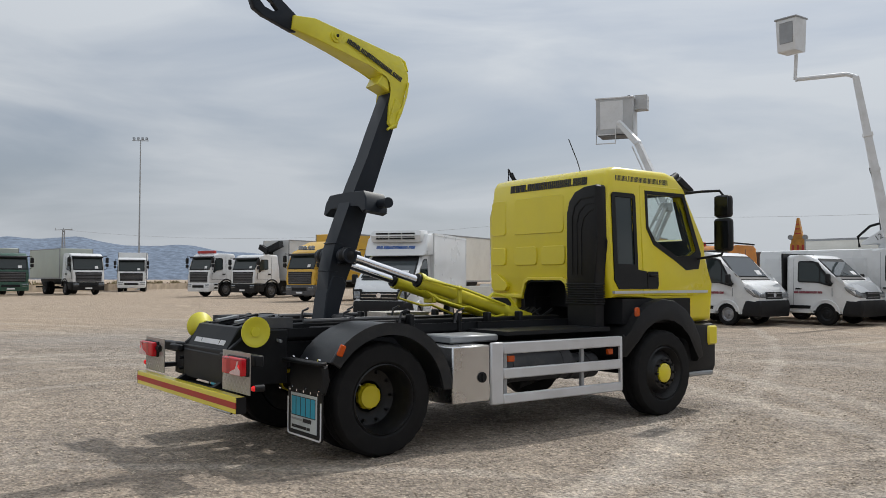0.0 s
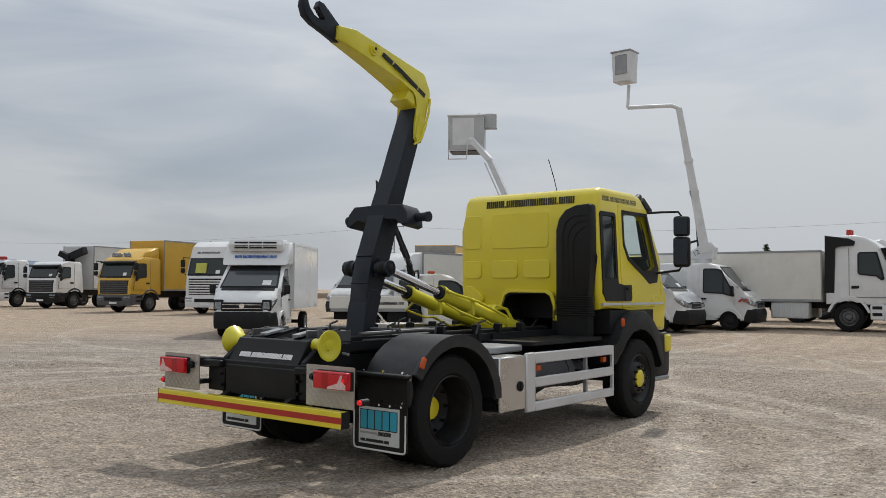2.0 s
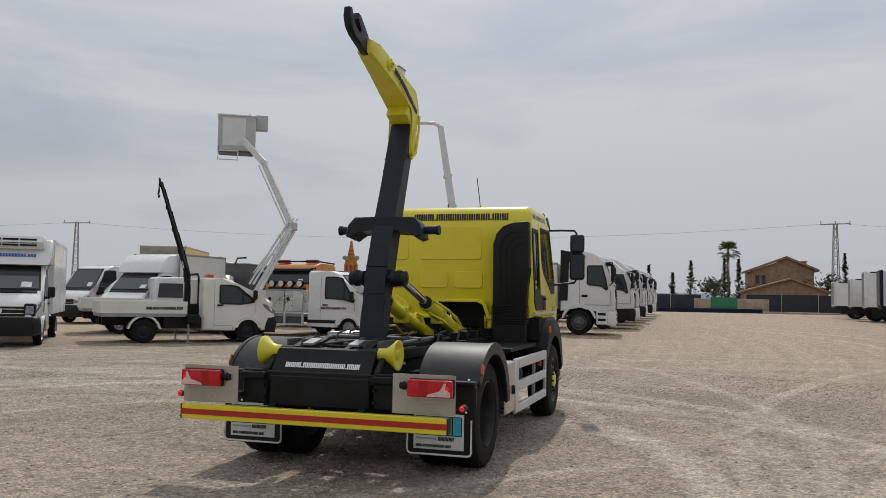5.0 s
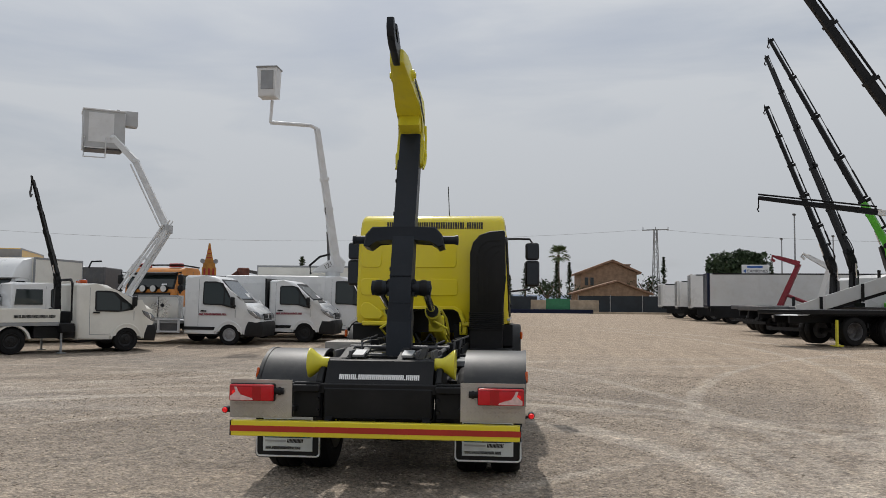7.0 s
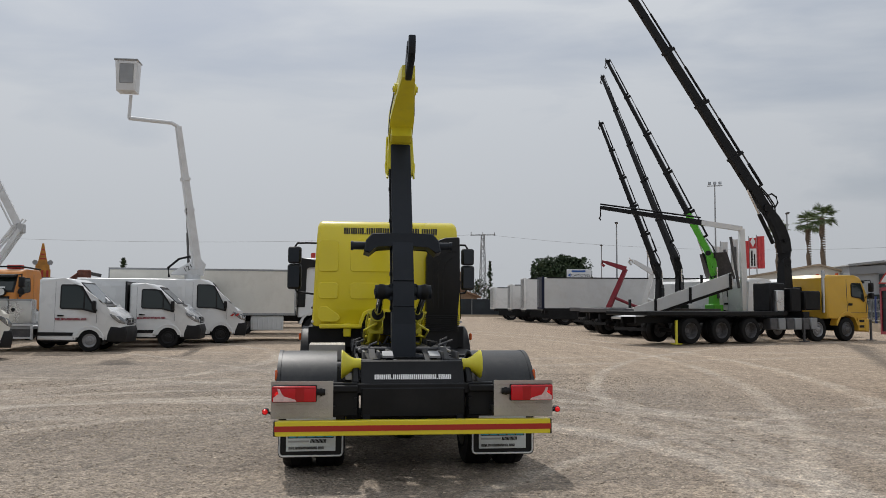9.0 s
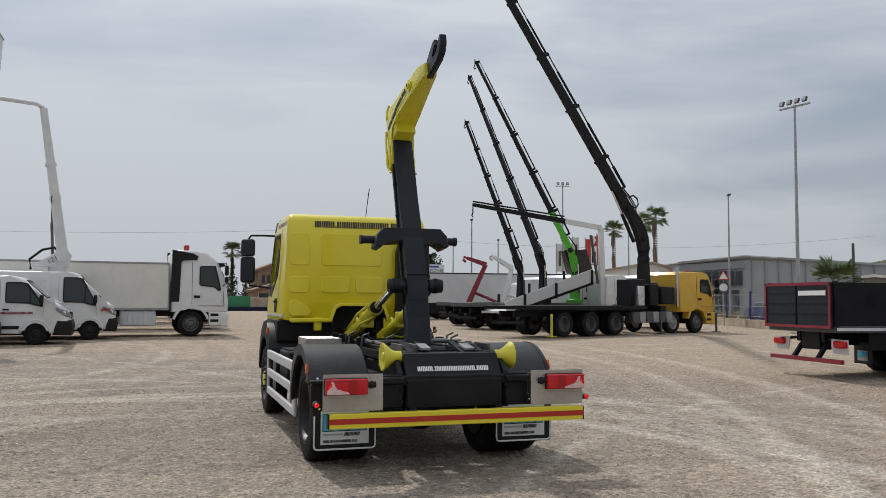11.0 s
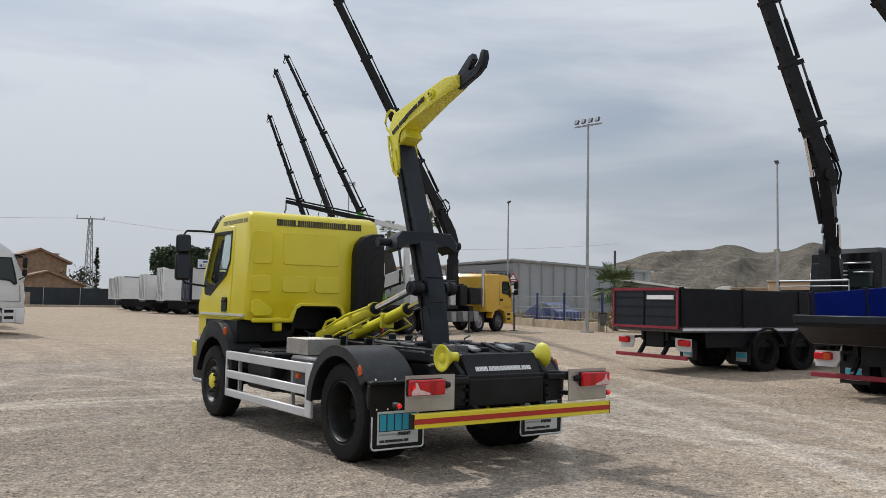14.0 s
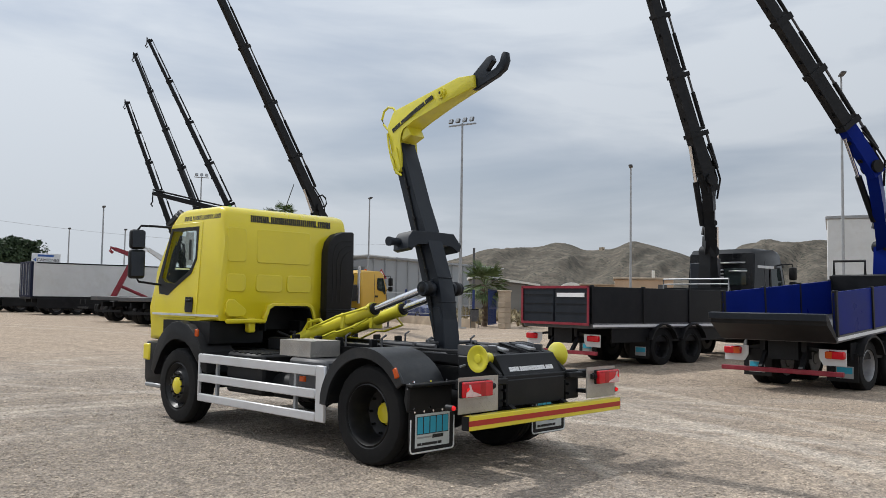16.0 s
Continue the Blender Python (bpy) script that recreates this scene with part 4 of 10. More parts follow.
    lettering(b, "WWW.PEMARTRUCKS.COM", (-0.35, -1.115, 0.963), (1, 0, 0), (0, 0.48, 0.877), 0.0475)
    part("tail_lettering", b, M_LETTERWHITE, tail)
    b = B()
    for sd in (1, -1):
        prism(b, [(-1.14, 0.62), (-1.14, 0.95), (-0.95, 1.1), (-0.6, 1.1), (-0.6, 0.62)], "x", sd * 0.49, sd * 0.55, 0.01)
        box(b, sd * 0.5, sd * 0.74, -1.16, -1.1, 0.64, 0.94, 0.01)
        for z in (0.7, 0.8, 0.9):
            rod(b, (sd * 0.52, -1.2, z), (sd * 0.52, -1.1, z), 0.014, n=8)
    box(b, -1.1, 1.1, -1.16, -1.08, 0.84, 0.93, 0.01)
    box(b, -0.62, 0.62, -1.2, -1.1, 0.52, 0.6, 0.01)
    for sd in (1, -1):
        beam(b, (sd * 0.42, -1.25, 0.56), (sd * 0.42, -0.8, 0.8), 0.06, 0.1)
    part("rear_crossmember", b, M_BLACK, T)
    # rollers
    for sd in (1, -1):
        b = B()
        lathe(b, [(0.02, 0.0), (0.055, 0.0), (0.055, 0.06), (0.075, 0.1), (0.12, 0.155), (0.132, 0.17), (0.132, 0.18), (0.11, 0.182), (0.09, 0.172), (0.045, 0.168), (0.04, 0.178), (0.02, 0.18)], 32,
              Matrix.Translation((sd * 0.47, -0.95, 1.09)) @ Matrix.Rotation(radians(90 * sd), 4, "Y"))
        part("guide_roller", b, M_YELLOW_DULL, T, "flared yellow guide roller")
        b = B()
        rod(b, (sd * 0.36, -0.95, 1.09), (sd * 0.5, -0.95, 1.09), 0.05)
        part("roller_bracket", b, M_BLACK, T)
    # tail lamps on tread plate
    for sd in (1, -1):
        b = B()
        box(b, sd * 0.72, sd * 1.26, -1.275, -1.268, 0.64, 0.965)
        tread_pattern(b, (min(sd * 0.72, sd * 1.26), -1.2752, 0.64), (1, 0, 0), (0, 0, 1), 0.54, 0.325)
        plate = part("lamp_plate", b, M_CHECKER, T)
        lamp = part("tail_lamp", box(B(), sd * 0.862, sd * 1.252, -1.3, -1.262, 0.783, 0.933, 0.012, 2), M_PLASTIC, T)
        lens = part("tail_lens", box(B(), sd * 0.868, sd * 1.248, -1.345, -1.295, 0.79, 0.927, 0.012, 3), M_TAIL, lamp)
        part("lens_band", box(B(), sd * 0.965, sd * 1.05, -1.347, -1.3, 0.793, 0.924, 0.006), M_TAIL_DEEP, lens)
        part("lens_rib", box(B(), sd * 0.876, sd * 1.24, -1.348, -1.3, 0.909, 0.915, 0.002), M_TAIL_DEEP, lens)
        b = B()
        xo = sd * 1.236
        prism(b, [(xo, 0.797), (xo - sd * 0.2, 0.797), (xo - sd * 0.19, 0.812), (xo - sd * 0.15, 0.825), (xo - sd * 0.09, 0.842), (xo - sd * 0.07, 0.87), (xo - sd * 0.055, 0.905), (xo - sd * 0.035, 0.908), (xo - sd * 0.045, 0.865), (xo - sd * 0.02, 0.845), (xo, 0.83)], "y", -1.351, -1.34)
        part("clear_segment", b, M_LENSWHITE, lamp)
        part("lit_bulb", rod(B(), (sd * 1.205, -1.34, 0.86), (sd * 1.205, -1.349, 0.86), 0.02, n=12), M_REDGLOW, lamp)
        b = B()
        rod(b, (sd * 0.79, -1.285, 0.87), (sd * 0.87, -1.285, 0.87), 0.028, n=12)
        rod(b, (sd * 0.815, -1.285, 0.87), (sd * 0.835, -1.285, 0.87), 0.034, n=12)
        part("lamp_socket", b, M_PLASTIC, lamp)
        b = B()
        tube(b, [(sd * 1.25, -1.24, 0.68), (sd * 1.3, -1.24, 0.7)], 0.012, 6)
        rod(b, (sd * 1.31, -1.18, 0.7), (sd * 1.31, -1.26, 0.7), 0.028)
        stalk = part("width_marker", b, M_PLASTIC, T)
        b = B()
        rod(b, (sd * 1.31, -1.262, 0.7), (sd * 1.31, -1.28, 0.7), 0.024, 0.016)
        part("marker_lens", b, M_REDGLOW, stalk)
        b = B()
        box(b, sd * 0.5, sd * 0.74, -1.22, -1.16, 0.86, 0.92, 0.01)
        box(b, sd * 0.7, sd * 0.78, -1.268, -1.16, 0.7, 0.74)
        part("lamp_bracket", b, M_BLACK, T)
    # under-run bar
    b = B()
    box(b, -1.22, 1.22, -1.37, -1.29, 0.5, 0.63, 0.006)
    bar = part("underrun_bar", b, M_YELLOW, T)
    b = B()
    box(b, -1.222, 1.222, -1.374, -1.36, 0.54, 0.588)
    part("red_stripe", b, M_REFLECT_RED, bar)
    for sd in (1, -1):
        part("end_cap", box(B(), sd * 1.2, sd * 1.228, -1.368, -1.288, 0.502, 0.628), M_BLACK, bar)
    # rear wings, flaps
    for sd in (1, -1):
        b = B()
        angs = [radians(d) for d in range(4, 152, 9)]
        out = [(0.02 + 0.68 * math.cos(a), 0.5 + 0.665 * math.sin(a)) for a in angs]
        inn = [(0.02 + 0.65 * math.cos(a), 0.5 + 0.635 * math.sin(a)) for a in reversed(angs)]
        prism(b, out + inn, "x", sd * 0.69, sd * 1.25, 0.008)
        lip_o = [(0.02 + 0.69 * math.cos(a), 0.5 + 0.672 * math.sin(a)) for a in angs]
        lip_i = [(0.02 + 0.58 * math.cos(a), 0.5 + 0.565 * math.sin(a)) for a in reversed(angs)]
        prism(b, lip_o + lip_i, "x", sd * 1.235, sd * 1.27, 0.01)
        wing = part("rear_wing", b, M_GUARD, T)
        b = B()
        prism(b, [(-0.58, 0.83), (-0.64, 0.82), (-0.632, 0.6), (-0.6, 0.585), (-0.56, 0.7)], "x", sd * 0.66, sd * 1.26, 0.015)
        box(b, sd * 0.63, sd * 1.27, -0.7, -0.6, 0.83, 0.86, 0.008)
        part("wing_apron", b, M_PLASTIC, wing)
        b = B()
        for x in (0.74, 0.98, 1.2):
            for y, z in ((-0.63, 0.87), (-0.632, 0.62)):
                rod(b, (sd * x, y, z), (sd * x, y - 0.02, z + 0.006), 0.011, n=8)
        for x in (0.76, 1.0, 1.2):
            rod(b, (sd * x, -0.562, 0.83), (sd * x, -0.59, 0.845), 0.016, n=8)
        part("rivets", b, M_CHROME, wing)
        b = B()
        box(b, sd * 1.262, sd * 1.285, -0.5, -0.44, 0.9, 1.0, 0.008, rot=Matrix.Rotation(radians(-25), 4, "X"))
        part("amber_lamp", b, M_AMBER, wing)
        # mud flap with a framed print
        b = B()
        xa, xb = sorted((sd * 0.615, sd * 1.235))
        prism(b, [(xa, 0.6), (xa, 0.225), (xa + 0.012, 0.2), (xa + 0.035, 0.19), (xb - 0.035, 0.19), (xb - 0.012, 0.2), (xb, 0.225), (xb, 0.6)], "y", -0.628, -0.612, 0.003)
        flap = part("mud_flap", b, M_PLASTIC, T)
        b = B()
        tube(b, [(xa + 0.014, -0.63, 0.52), (xa + 0.014, -0.63, 0.235), (xa + 0.022, -0.63, 0.214), (xa + 0.042, -0.63, 0.204), (xb - 0.042, -0.63, 0.204), (xb - 0.022, -0.63, 0.214), (xb - 0.014, -0.63, 0.235), (xb - 0.014, -0.63, 0.52)], 0.0085, 8)
        part("white_border", b, M_LETTERWHITE, flap)
        b = B()
        for i in range(5):
            rod(b, (xa + 0.06 + 0.125 * i, -0.626, 0.588), (xa + 0.06 + 0.125 * i, -0.637, 0.588), 0.011, n=8)
        part("flap_rivets", b, M_CHROME, flap)
        b = B()
        box(b, xa + 0.075, xb - 0.08, -0.635, -0.627, 0.25, 0.565)
        sheet = part("print_panel", b, M_PAPER, flap)
        wx = (xb - xa - 0.19) / 5
        for i in range(5):
            x0 = xa + 0.095 + i * wx
            shadow = part("logo_edge", prism(B(), [(x0 - 0.004, 0.372), (x0 + wx - 0.002, 0.372), (x0 + wx - 0.002, 0.542), (x0 - 0.004, 0.542)], "y", -0.6368, -0.634), M_LETTER, sheet)
            b = B()
            box(b, x0 + 0.004, x0 + wx - 0.01, -0.6385, -0.635, 0.38, 0.536)
            part("logo_print", b, M_CYAN, sheet)
        b = B()
        box(b, xa + 0.095, xa + 0.29, -0.6375, -0.634, 0.335, 0.352)
        part("grey_rule", b, M_PRINTGREY, sheet)
        b = B()
        lettering(b, "XXXXXX", (xa + 0.3, -0.6355, 0.328), (1, 0, 0), (0.2, 0, 1), 0.034, 0.003)
        lettering(b, "XXX.XXXXXXXXXXX.XXX", (xa + 0.1, -0.6355, 0.268), (1, 0, 0), (0, 0, 1), 0.025, 0.003)
        part("small_print", b, M_LETTER, sheet)["kind"] = "stuff"
    # side guards
    for sd, ya, yb in ((1, 1.2, 3.06), (-1, 0.68, 3.24)):
        b = B()
        x0, x1 = sd * 1.185, sd * 1.225
        guard_frame = B()
        box(guard_frame, x0, x1, ya, ya + 0.16, 0.345, 0.94, 0.012)
        frame_part = part("side_guard", guard_frame, M_ALU, T)
        part("guard_end_post", box(B(), x0, x1, yb - 0.035, yb, 0.345, 0.93, 0.008), M_ALU, frame_part)
        for za, zb in ((0.825, 0.935), (0.585, 0.685), (0.345, 0.44)):
            r = B()
            box(r, x0 - 0.004 * sd, x1 + 0.003 * sd, ya + 0.155, yb - 0.03, za, zb, 0.01)
            part("guard_rail", r, M_ALU, frame_part)
        for y in ((ya + 0.19, yb - 0.6) if sd > 0 else (ya + 0.55, yb - 0.4)):
            r = B()
            box(r, sd * 1.15, sd * 1.186, y, y + 0.04, 0.36, 0.92)
            part("guard_post", r, M_GALV, frame_part)
        for y in (ya + 0.26, yb - 0.18) if sd > 0 else (ya + 0.42, yb - 0.12):
            part("guard_marker_lamp", box(B(), sd * 1.14, sd * 1.18, y, y + 0.08, 0.74, 0.8, 0.006), M_AMBER, frame_part)
        for y in (ya + 0.3, yb - 0.4):
            part("guard_bracket", box(B(), sd * 0.4, sd * 1.16, y, y + 0.06, 0.6, 0.66), M_BLACK, frame_part)
    # toolbox, tanks
    b = B()
    box(b, 0.7, 1.215, 0.74, 1.19, 0.385, 0.92, 0.012)
    tool = part("toolbox", b, M_STEEL, T, "stainless steel toolbox with a round latch")
    b = B()
    rod(b, (1.21, 1.09, 0.62), (1.228, 1.09, 0.62), 0.05, n=24)
    box(b, 1.225, 1.24, 1.08, 1.1, 0.58, 0.66, 0.004)
    part("latch", b, M_BLACK, tool)
    b = B()
    box(b, 0.5, 0.98, 0.9, 1.5, 0.93, 1.0, 0.015)
    part("valve_box", b, M_GREY, T)
    for sd in (1, -1):
        for y0, y1, x, z, r in ((1.5, 2.5, 0.86, 0.66, 0.17), (2.6, 3.0, 0.8, 0.6, 0.14)) if sd > 0 else ((1.3, 2.3, 0.85, 0.62, 0.15),):
            b = B()
            rod(b, (sd * x, y0, z), (sd * x, y1, z), r, n=20)
            for y in (y0 + 0.15, y1 - 0.15):
                rod(b, (sd * x, y, z), (sd * x, y + 0.03, z), r + 0.008, n=20)
            part("air_tank", b, M_DARKGREY if sd > 0 else M_BLACK, T)
    b = B()
    box(b, -1.12, -0.5, 1.95, 2.75, 0.5, 0.98, 0.03)
    tank = part("fuel_tank", b, M_BLACK, T)
    boxes("tank_rib", M_BLACK, tank, *((-1.1, -0.52, 2.0 + i * 0.12, 2.05 + i * 0.12, 0.975, 0.995) for i in range(6)), bev=0.006)
    b = B()
    box(b, -1.1, -0.52, 0.8, 1.5, 0.55, 0.98, 0.03)
    part("battery_box", b, M_DARKGREY, T)
    b = B()
    box(b, -1.02, -0.6, 1.2, 1.78, 0.99, 1.17)
    tread_pattern(b, (-1.02, 1.2, 0.99), (1, 0, 0), (0, 0, 1), 0.42, 0.18)
    tread_pattern(b, (-1.02, 1.78, 0.99), (0, -1, 0), (0, 0, 1), 0.58, 0.18)
    tread_pattern(b, (-1.02, 1.2, 1.17), (1, 0, 0), (0, 1, 0), 0.42, 0.58)
    part("tread_plate_box", b, M_CHECKER, T)
    b = B()
    box(b, 0.46, 1.1, 1.5, 3.0, 0.99, 1.03)
    box(b, 0.5, 0.53, 1.6, 3.0, 1.03, 1.1)
    part("catwalk", b, M_BLACK, T)
    b = B()
    tube(b, [(0.7, 2.85, 0.6), (0.75, 2.4, 0.55), (0.8, 1.9, 0.45)], 0.05)
    tube(b, [(-0.3, 2.7, 0.7), (0.0, 2.9, 1.2), (0.3, 2.8, 1.0)], 0.02)
    for x in (-0.2, 0.0, 0.2):
        tube(b, [(x, 3.0, 1.2), (x + 0.1, 2.7, 1.1), (x + 0.05, 2.4, 1.05)], 0.018, 6)
    part("hoses", b, M_BLACK, T)
    # lock gear and pipes on the frame rails behind the tail cover
    for sd in (1, -1):
        part("lock_bracket", prism(B(), [(-0.92, 1.0), (-0.78, 1.0), (-0.7, 1.08), (-0.74, 1.12), (-0.9, 1.1)], "x", sd * 0.12, sd * 0.22, 0.008), M_GREY, T)
        part("rail_pipe", tube(B(), [(sd * 0.62, -0.7, 1.0), (sd * 0.42, -0.7, 1.02), (sd * 0.3, -0.62, 1.06), (sd * 0.26, -0.2, 1.07), (sd * 0.26, 0.5, 1.05)], 0.014, 6), M_GREY, T)
        part("cross_pipe", tube(B(), [(sd * 0.1, -0.5, 1.04), (sd * 0.34, -0.48, 1.05), (sd * 0.42, -0.3, 1.1), (sd * 0.42, 0.15, 1.1)], 0.012, 6), M_DARKGREY, T)
        for y in (-0.86, -0.74):
            part("guide_peg", rod(B(), (sd * 0.34, y, 0.98), (sd * 0.34, y, 1.12), 0.016, n=8), M_GREY, T)
    # hook arm, swung up to nearly upright
    turn = Matrix.Translation((0, 0.05, 1.05)) @ Matrix.Rotation(radians(ARM_TILT), 4, "X") @ Matrix.Translation((0, -0.05, -1.05))

    def turned(bm):
        bm.transform(turn)
        return bm
    b = B()
    prism(b, [(0.0, 1.06), (0.12, 1.06), (0.135, 1.29), (0.19, 1.54), (0.25, 1.76), (0.35, 2.29), (0.455, 2.75), (0.55, 3.15), (0.6, 3.42), (0.58, 3.55), (0.465, 3.55), (0.43, 3.4), (0.365, 3.16), (0.28, 2.82), (0.19, 2.53), (0.095, 2.17), (0.015, 1.85), (-0.015, 1.66), (-0.005, 1.41)], "x", -0.112, 0.112, 0.01)
    boom = part("hook_arm", turned(b), M_SLATE, T, "dark slate box-section hoist arm")
    b = B()
    prism(b, [(-0.02, 1.0), (0.13, 1.0), (0.15, 1.3), (0.2, 1.52), (0.14, 1.58), (0.03, 1.58), (-0.015, 1.4)], "x", -0.125, 0.125, 0.01)
    rod(b, (-0.42, 0.05, 1.07), (0.42, 0.05, 1.07), 0.06)
    part("arm_foot", turned(b), M_SLATE, boom)
    for z, y in ((1.9, 0.02), (1.62, -0.014)):
        part("weld_seam", turned(box(B(), -0.114, 0.114, y - 0.006, y + 0.1, z, z + 0.012, 0.004)), M_SLATE, boom)
    b = B()
    prism(b, [(-0.11, 2.44), (-0.33, 2.44), (-0.4, 2.36), (-0.42, 2.24), (-0.36, 2.22), (-0.28, 2.3), (-0.11, 2.3), (0.11, 2.3), (0.28, 2.3), (0.36, 2.22), (0.42, 2.24), (0.4, 2.36), (0.33, 2.44), (0.11, 2.44)], "y", 0.14, 0.4, 0.012)
    part("arm_crosshead", turned(b), M_SLATE, boom)
    for sd in (1, -1):
        b = B()
        rod(b, (sd * 0.36, 0.31, 2.33), (sd * 0.55, 0.31, 2.33), 0.045, n=16)
        rod(b, (sd * 0.53, 0.31, 2.33), (sd * 0.56, 0.31, 2.33), 0.052, n=16)
        part("crosshead_pin", turned(b), M_SLATE, boom)
    b = B()
    rod(b, (-0.3, 0.1, 1.79), (0.3, 0.1, 1.79), 0.055, n=16)
    for sd in (1, -1):
        rod(b, (sd * 0.15, 0.1, 1.79), (sd * 0.3, 0.1, 1.79), 0.075, n=16)
        prism(b, [(0.06, 1.7), (0.26, 1.72), (0.34, 1.78), (0.3, 1.86), (0.1, 1.88)], "x", sd * 0.105, sd * 0.15, 0.01)
    part("cylinder_pin", turned(b), M_SLATE, boom)
    b = B()
    tube(b, [(-0.122, 0.12, 1.3), (-0.122, 0.17, 1.9), (-0.122, 0.3, 2.5), (-0.122, 0.46, 3.25)], 0.012, 6)
    for z, y in ((1.62, 0.15), (2.0, 0.19), (2.62, 0.325), (3.0, 0.405)):
        rod(b, (-0.11, y, z), (-0.14, y, z), 0.024, n=8)
    part("arm_hose", turned(b), M_BLACK, boom)

    def drawn_in(bm):
        for v in bm.verts:
            if v.co.y < 0.2:
                v.co.x *= 1 - 0.5 * min(1, (0.2 - v.co.y) / 0.88)
        return turned(bm)
    b = B()
    prism(b, [(0.53, 3.17), (0.59, 3.2), (0.67, 3.74), (0.655, 3.8), (0.56, 3.93), (0.52, 3.95), (-0.46, 4.075), (-0.68, 4.04), (-0.68, 3.905), (-0.2, 3.835), (0.2, 3.755), (0.4, 3.71), (0.45, 3.66), (0.478, 3.58), (0.46, 3.4), (0.47, 3.22)], "x", -0.135, 0.135, 0.016, 2)
    jib = part("hook_jib", drawn_in(b), M_YELLOW_DULL, T, "yellow cranked jib with stencilled writing")
    b = B()
    prism(b, [(0.35, 3.72), (0.42, 3.7), (0.455, 3.6), (0.45, 3.56), (0.3, 3.6)], "x", -0.12, 0.12, 0.012)
    part("jib_gusset", turned(b), M_YELLOW_DULL, jib)
    for sd in (1, -1):
        b = B()
        rod(b, (sd * 0.07, -0.22, 3.955), (sd * 0.118, -0.22, 3.955), 0.062, n=20)
        rod(b, (sd * 0.1, -0.22, 3.955), (sd * 0.135, -0.22, 3.955), 0.034, n=12)
        part("jib_boss", turned(b), M_YELLOW_DULL, jib)
        part("boss_bore", turned(rod(B(), (sd * 0.13, -0.22, 3.955), (sd * 0.137, -0.22, 3.955), 0.016, n=10)), M_BLACK, jib)
        b = prism(B(), [(0.47, 3.24), (0.5, 3.2), (0.56, 3.2), (0.6, 3.45), (0.52, 3.5)], "x", sd * 0.13, sd * 0.15, 0.006)
        part("jib_cheek", turned(b), M_YELLOW_DULL, jib)
        b = B()
        o = (sd * 0.136, 0.57, 3.69) if sd < 0 else (sd * 0.136, -0.1, 3.925)
        dr = (0, -0.94, 0.335) if sd < 0 else (0, 0.94, -0.335)
        lettering(b, "WWW.PEMARTRUCKS.COM", o, dr, (0, 0.335, 0.94), 0.048)
        part("jib_lettering", drawn_in(b), M_LETTER, jib)
    b = B()
    tube(b, [(-0.1, 0.53, 3.93), (-0.1, 0.58, 4.0), (-0.1, 0.66, 4.03), (-0.1, 0.74, 4.0), (-0.1, 0.785, 3.91), (-0.1, 0.76, 3.84), (-0.1, 0.71, 3.78), (-0.1, 0.64, 3.72)], 0.014)
    part("hose_guard_loop", turned(b), M_YELLOW_DULL, jib)
    for sd in (1, -1):
        b = B()
        tube(b, [(sd * 0.142, 0.66, 3.7), (sd * 0.15, 0.645, 3.55), (sd * 0.155, 0.6, 3.36), (sd * 0.155, 0.55, 3.22), (sd * 0.15, 0.46, 3.15)], 0.013)
        tube(b, [(sd * 0.145, 0.62, 3.42), (sd * 0.165, 0.57, 3.34), (sd * 0.16, 0.56, 3.24)], 0.013)
        part("jib_pipe", turned(b), M_YELLOW_DULL, jib)
    b = B()
    prism(b, [(-0.6, 4.04), (-0.67, 4.06), (-0.78, 4.14), (-0.86, 4.195), (-0.92, 4.2), (-0.945, 4.13), (-0.87, 4.1), (-0.825, 4.06), (-0.835, 4.025), (-0.885, 4.01), (-0.98, 4.03), (-1.045, 4.085), (-1.058, 4.16), (-1.09, 4.185), (-1.125, 4.17), (-1.132, 4.08), (-1.085, 3.995), (-0.98, 3.955), (-0.67, 3.885), (-0.6, 3.9)], "x", -0.035, 0.035, 0.012, 2)
    part("lifting_hook", turned(b), M_SLATE, jib)
    # hoist cylinders
    end = turn @ Vector((0, 0.1, 1.79))
    foot = Vector((0, 2.45, 1.13))
    for sd in (1, -1):
        a, e = foot + Vector((sd * 0.23, 0, 0)), end + Vector((sd * 0.23, 0, 0))
        d = (e - a).normalized()
        b = B()
        split = a + d * ((e - a).length * 0.62)
        rod(b, a, split, 0.075, n=20)
        rod(b, split - d * 0.05, split, 0.088, n=20)
        beam(b, a - d * 0.12, a + d * 0.22, 0.14, 0.13)
        tube(b, [a + d * 0.3 + Vector((sd * 0.09, 0, 0.05)), a + d * 0.9 + Vector((sd * 0.11, 0, 0.06)), split + Vector((sd * 0.1, 0, 0.02))], 0.016, 6)
        cyl = part("hoist_cylinder", b, M_YELLOW_DULL, T)
        low = Vector((sd * 0.1, 0, -0.1))
        part("feed_pipe", tube(B(), [split - d * 0.1 + Vector((0, 0, -0.08)), split - d * 0.16 + low * 1.5, split - d * 0.5 + low * 1.45, a + d * 0.85 + low * 1.1, a + d * 0.5 + low * 1.3, a + d * 0.3 + low * 0.6], 0.014, 6), M_YELLOW_DULL, cyl)
        part("foot_loop", tube(B(), [a + d * 0.02 + Vector((0, 0, 0.06)), a + d * 0.16 + Vector((0, 0, 0.17)), a + d * 0.4 + Vector((0, 0, 0.15)), a + d * 0.5 + Vector((0, 0, 0.06))], 0.018, 6), M_YELLOW_DULL, cyl)
        part("pipe_clamp", box(B(), -0.09, 0.09, -0.03, 0.03, -0.11, 0.085, 0.01, rot=Matrix.Translation(split - d * 0.5)), M_YELLOW_DULL, cyl)
        b = B()
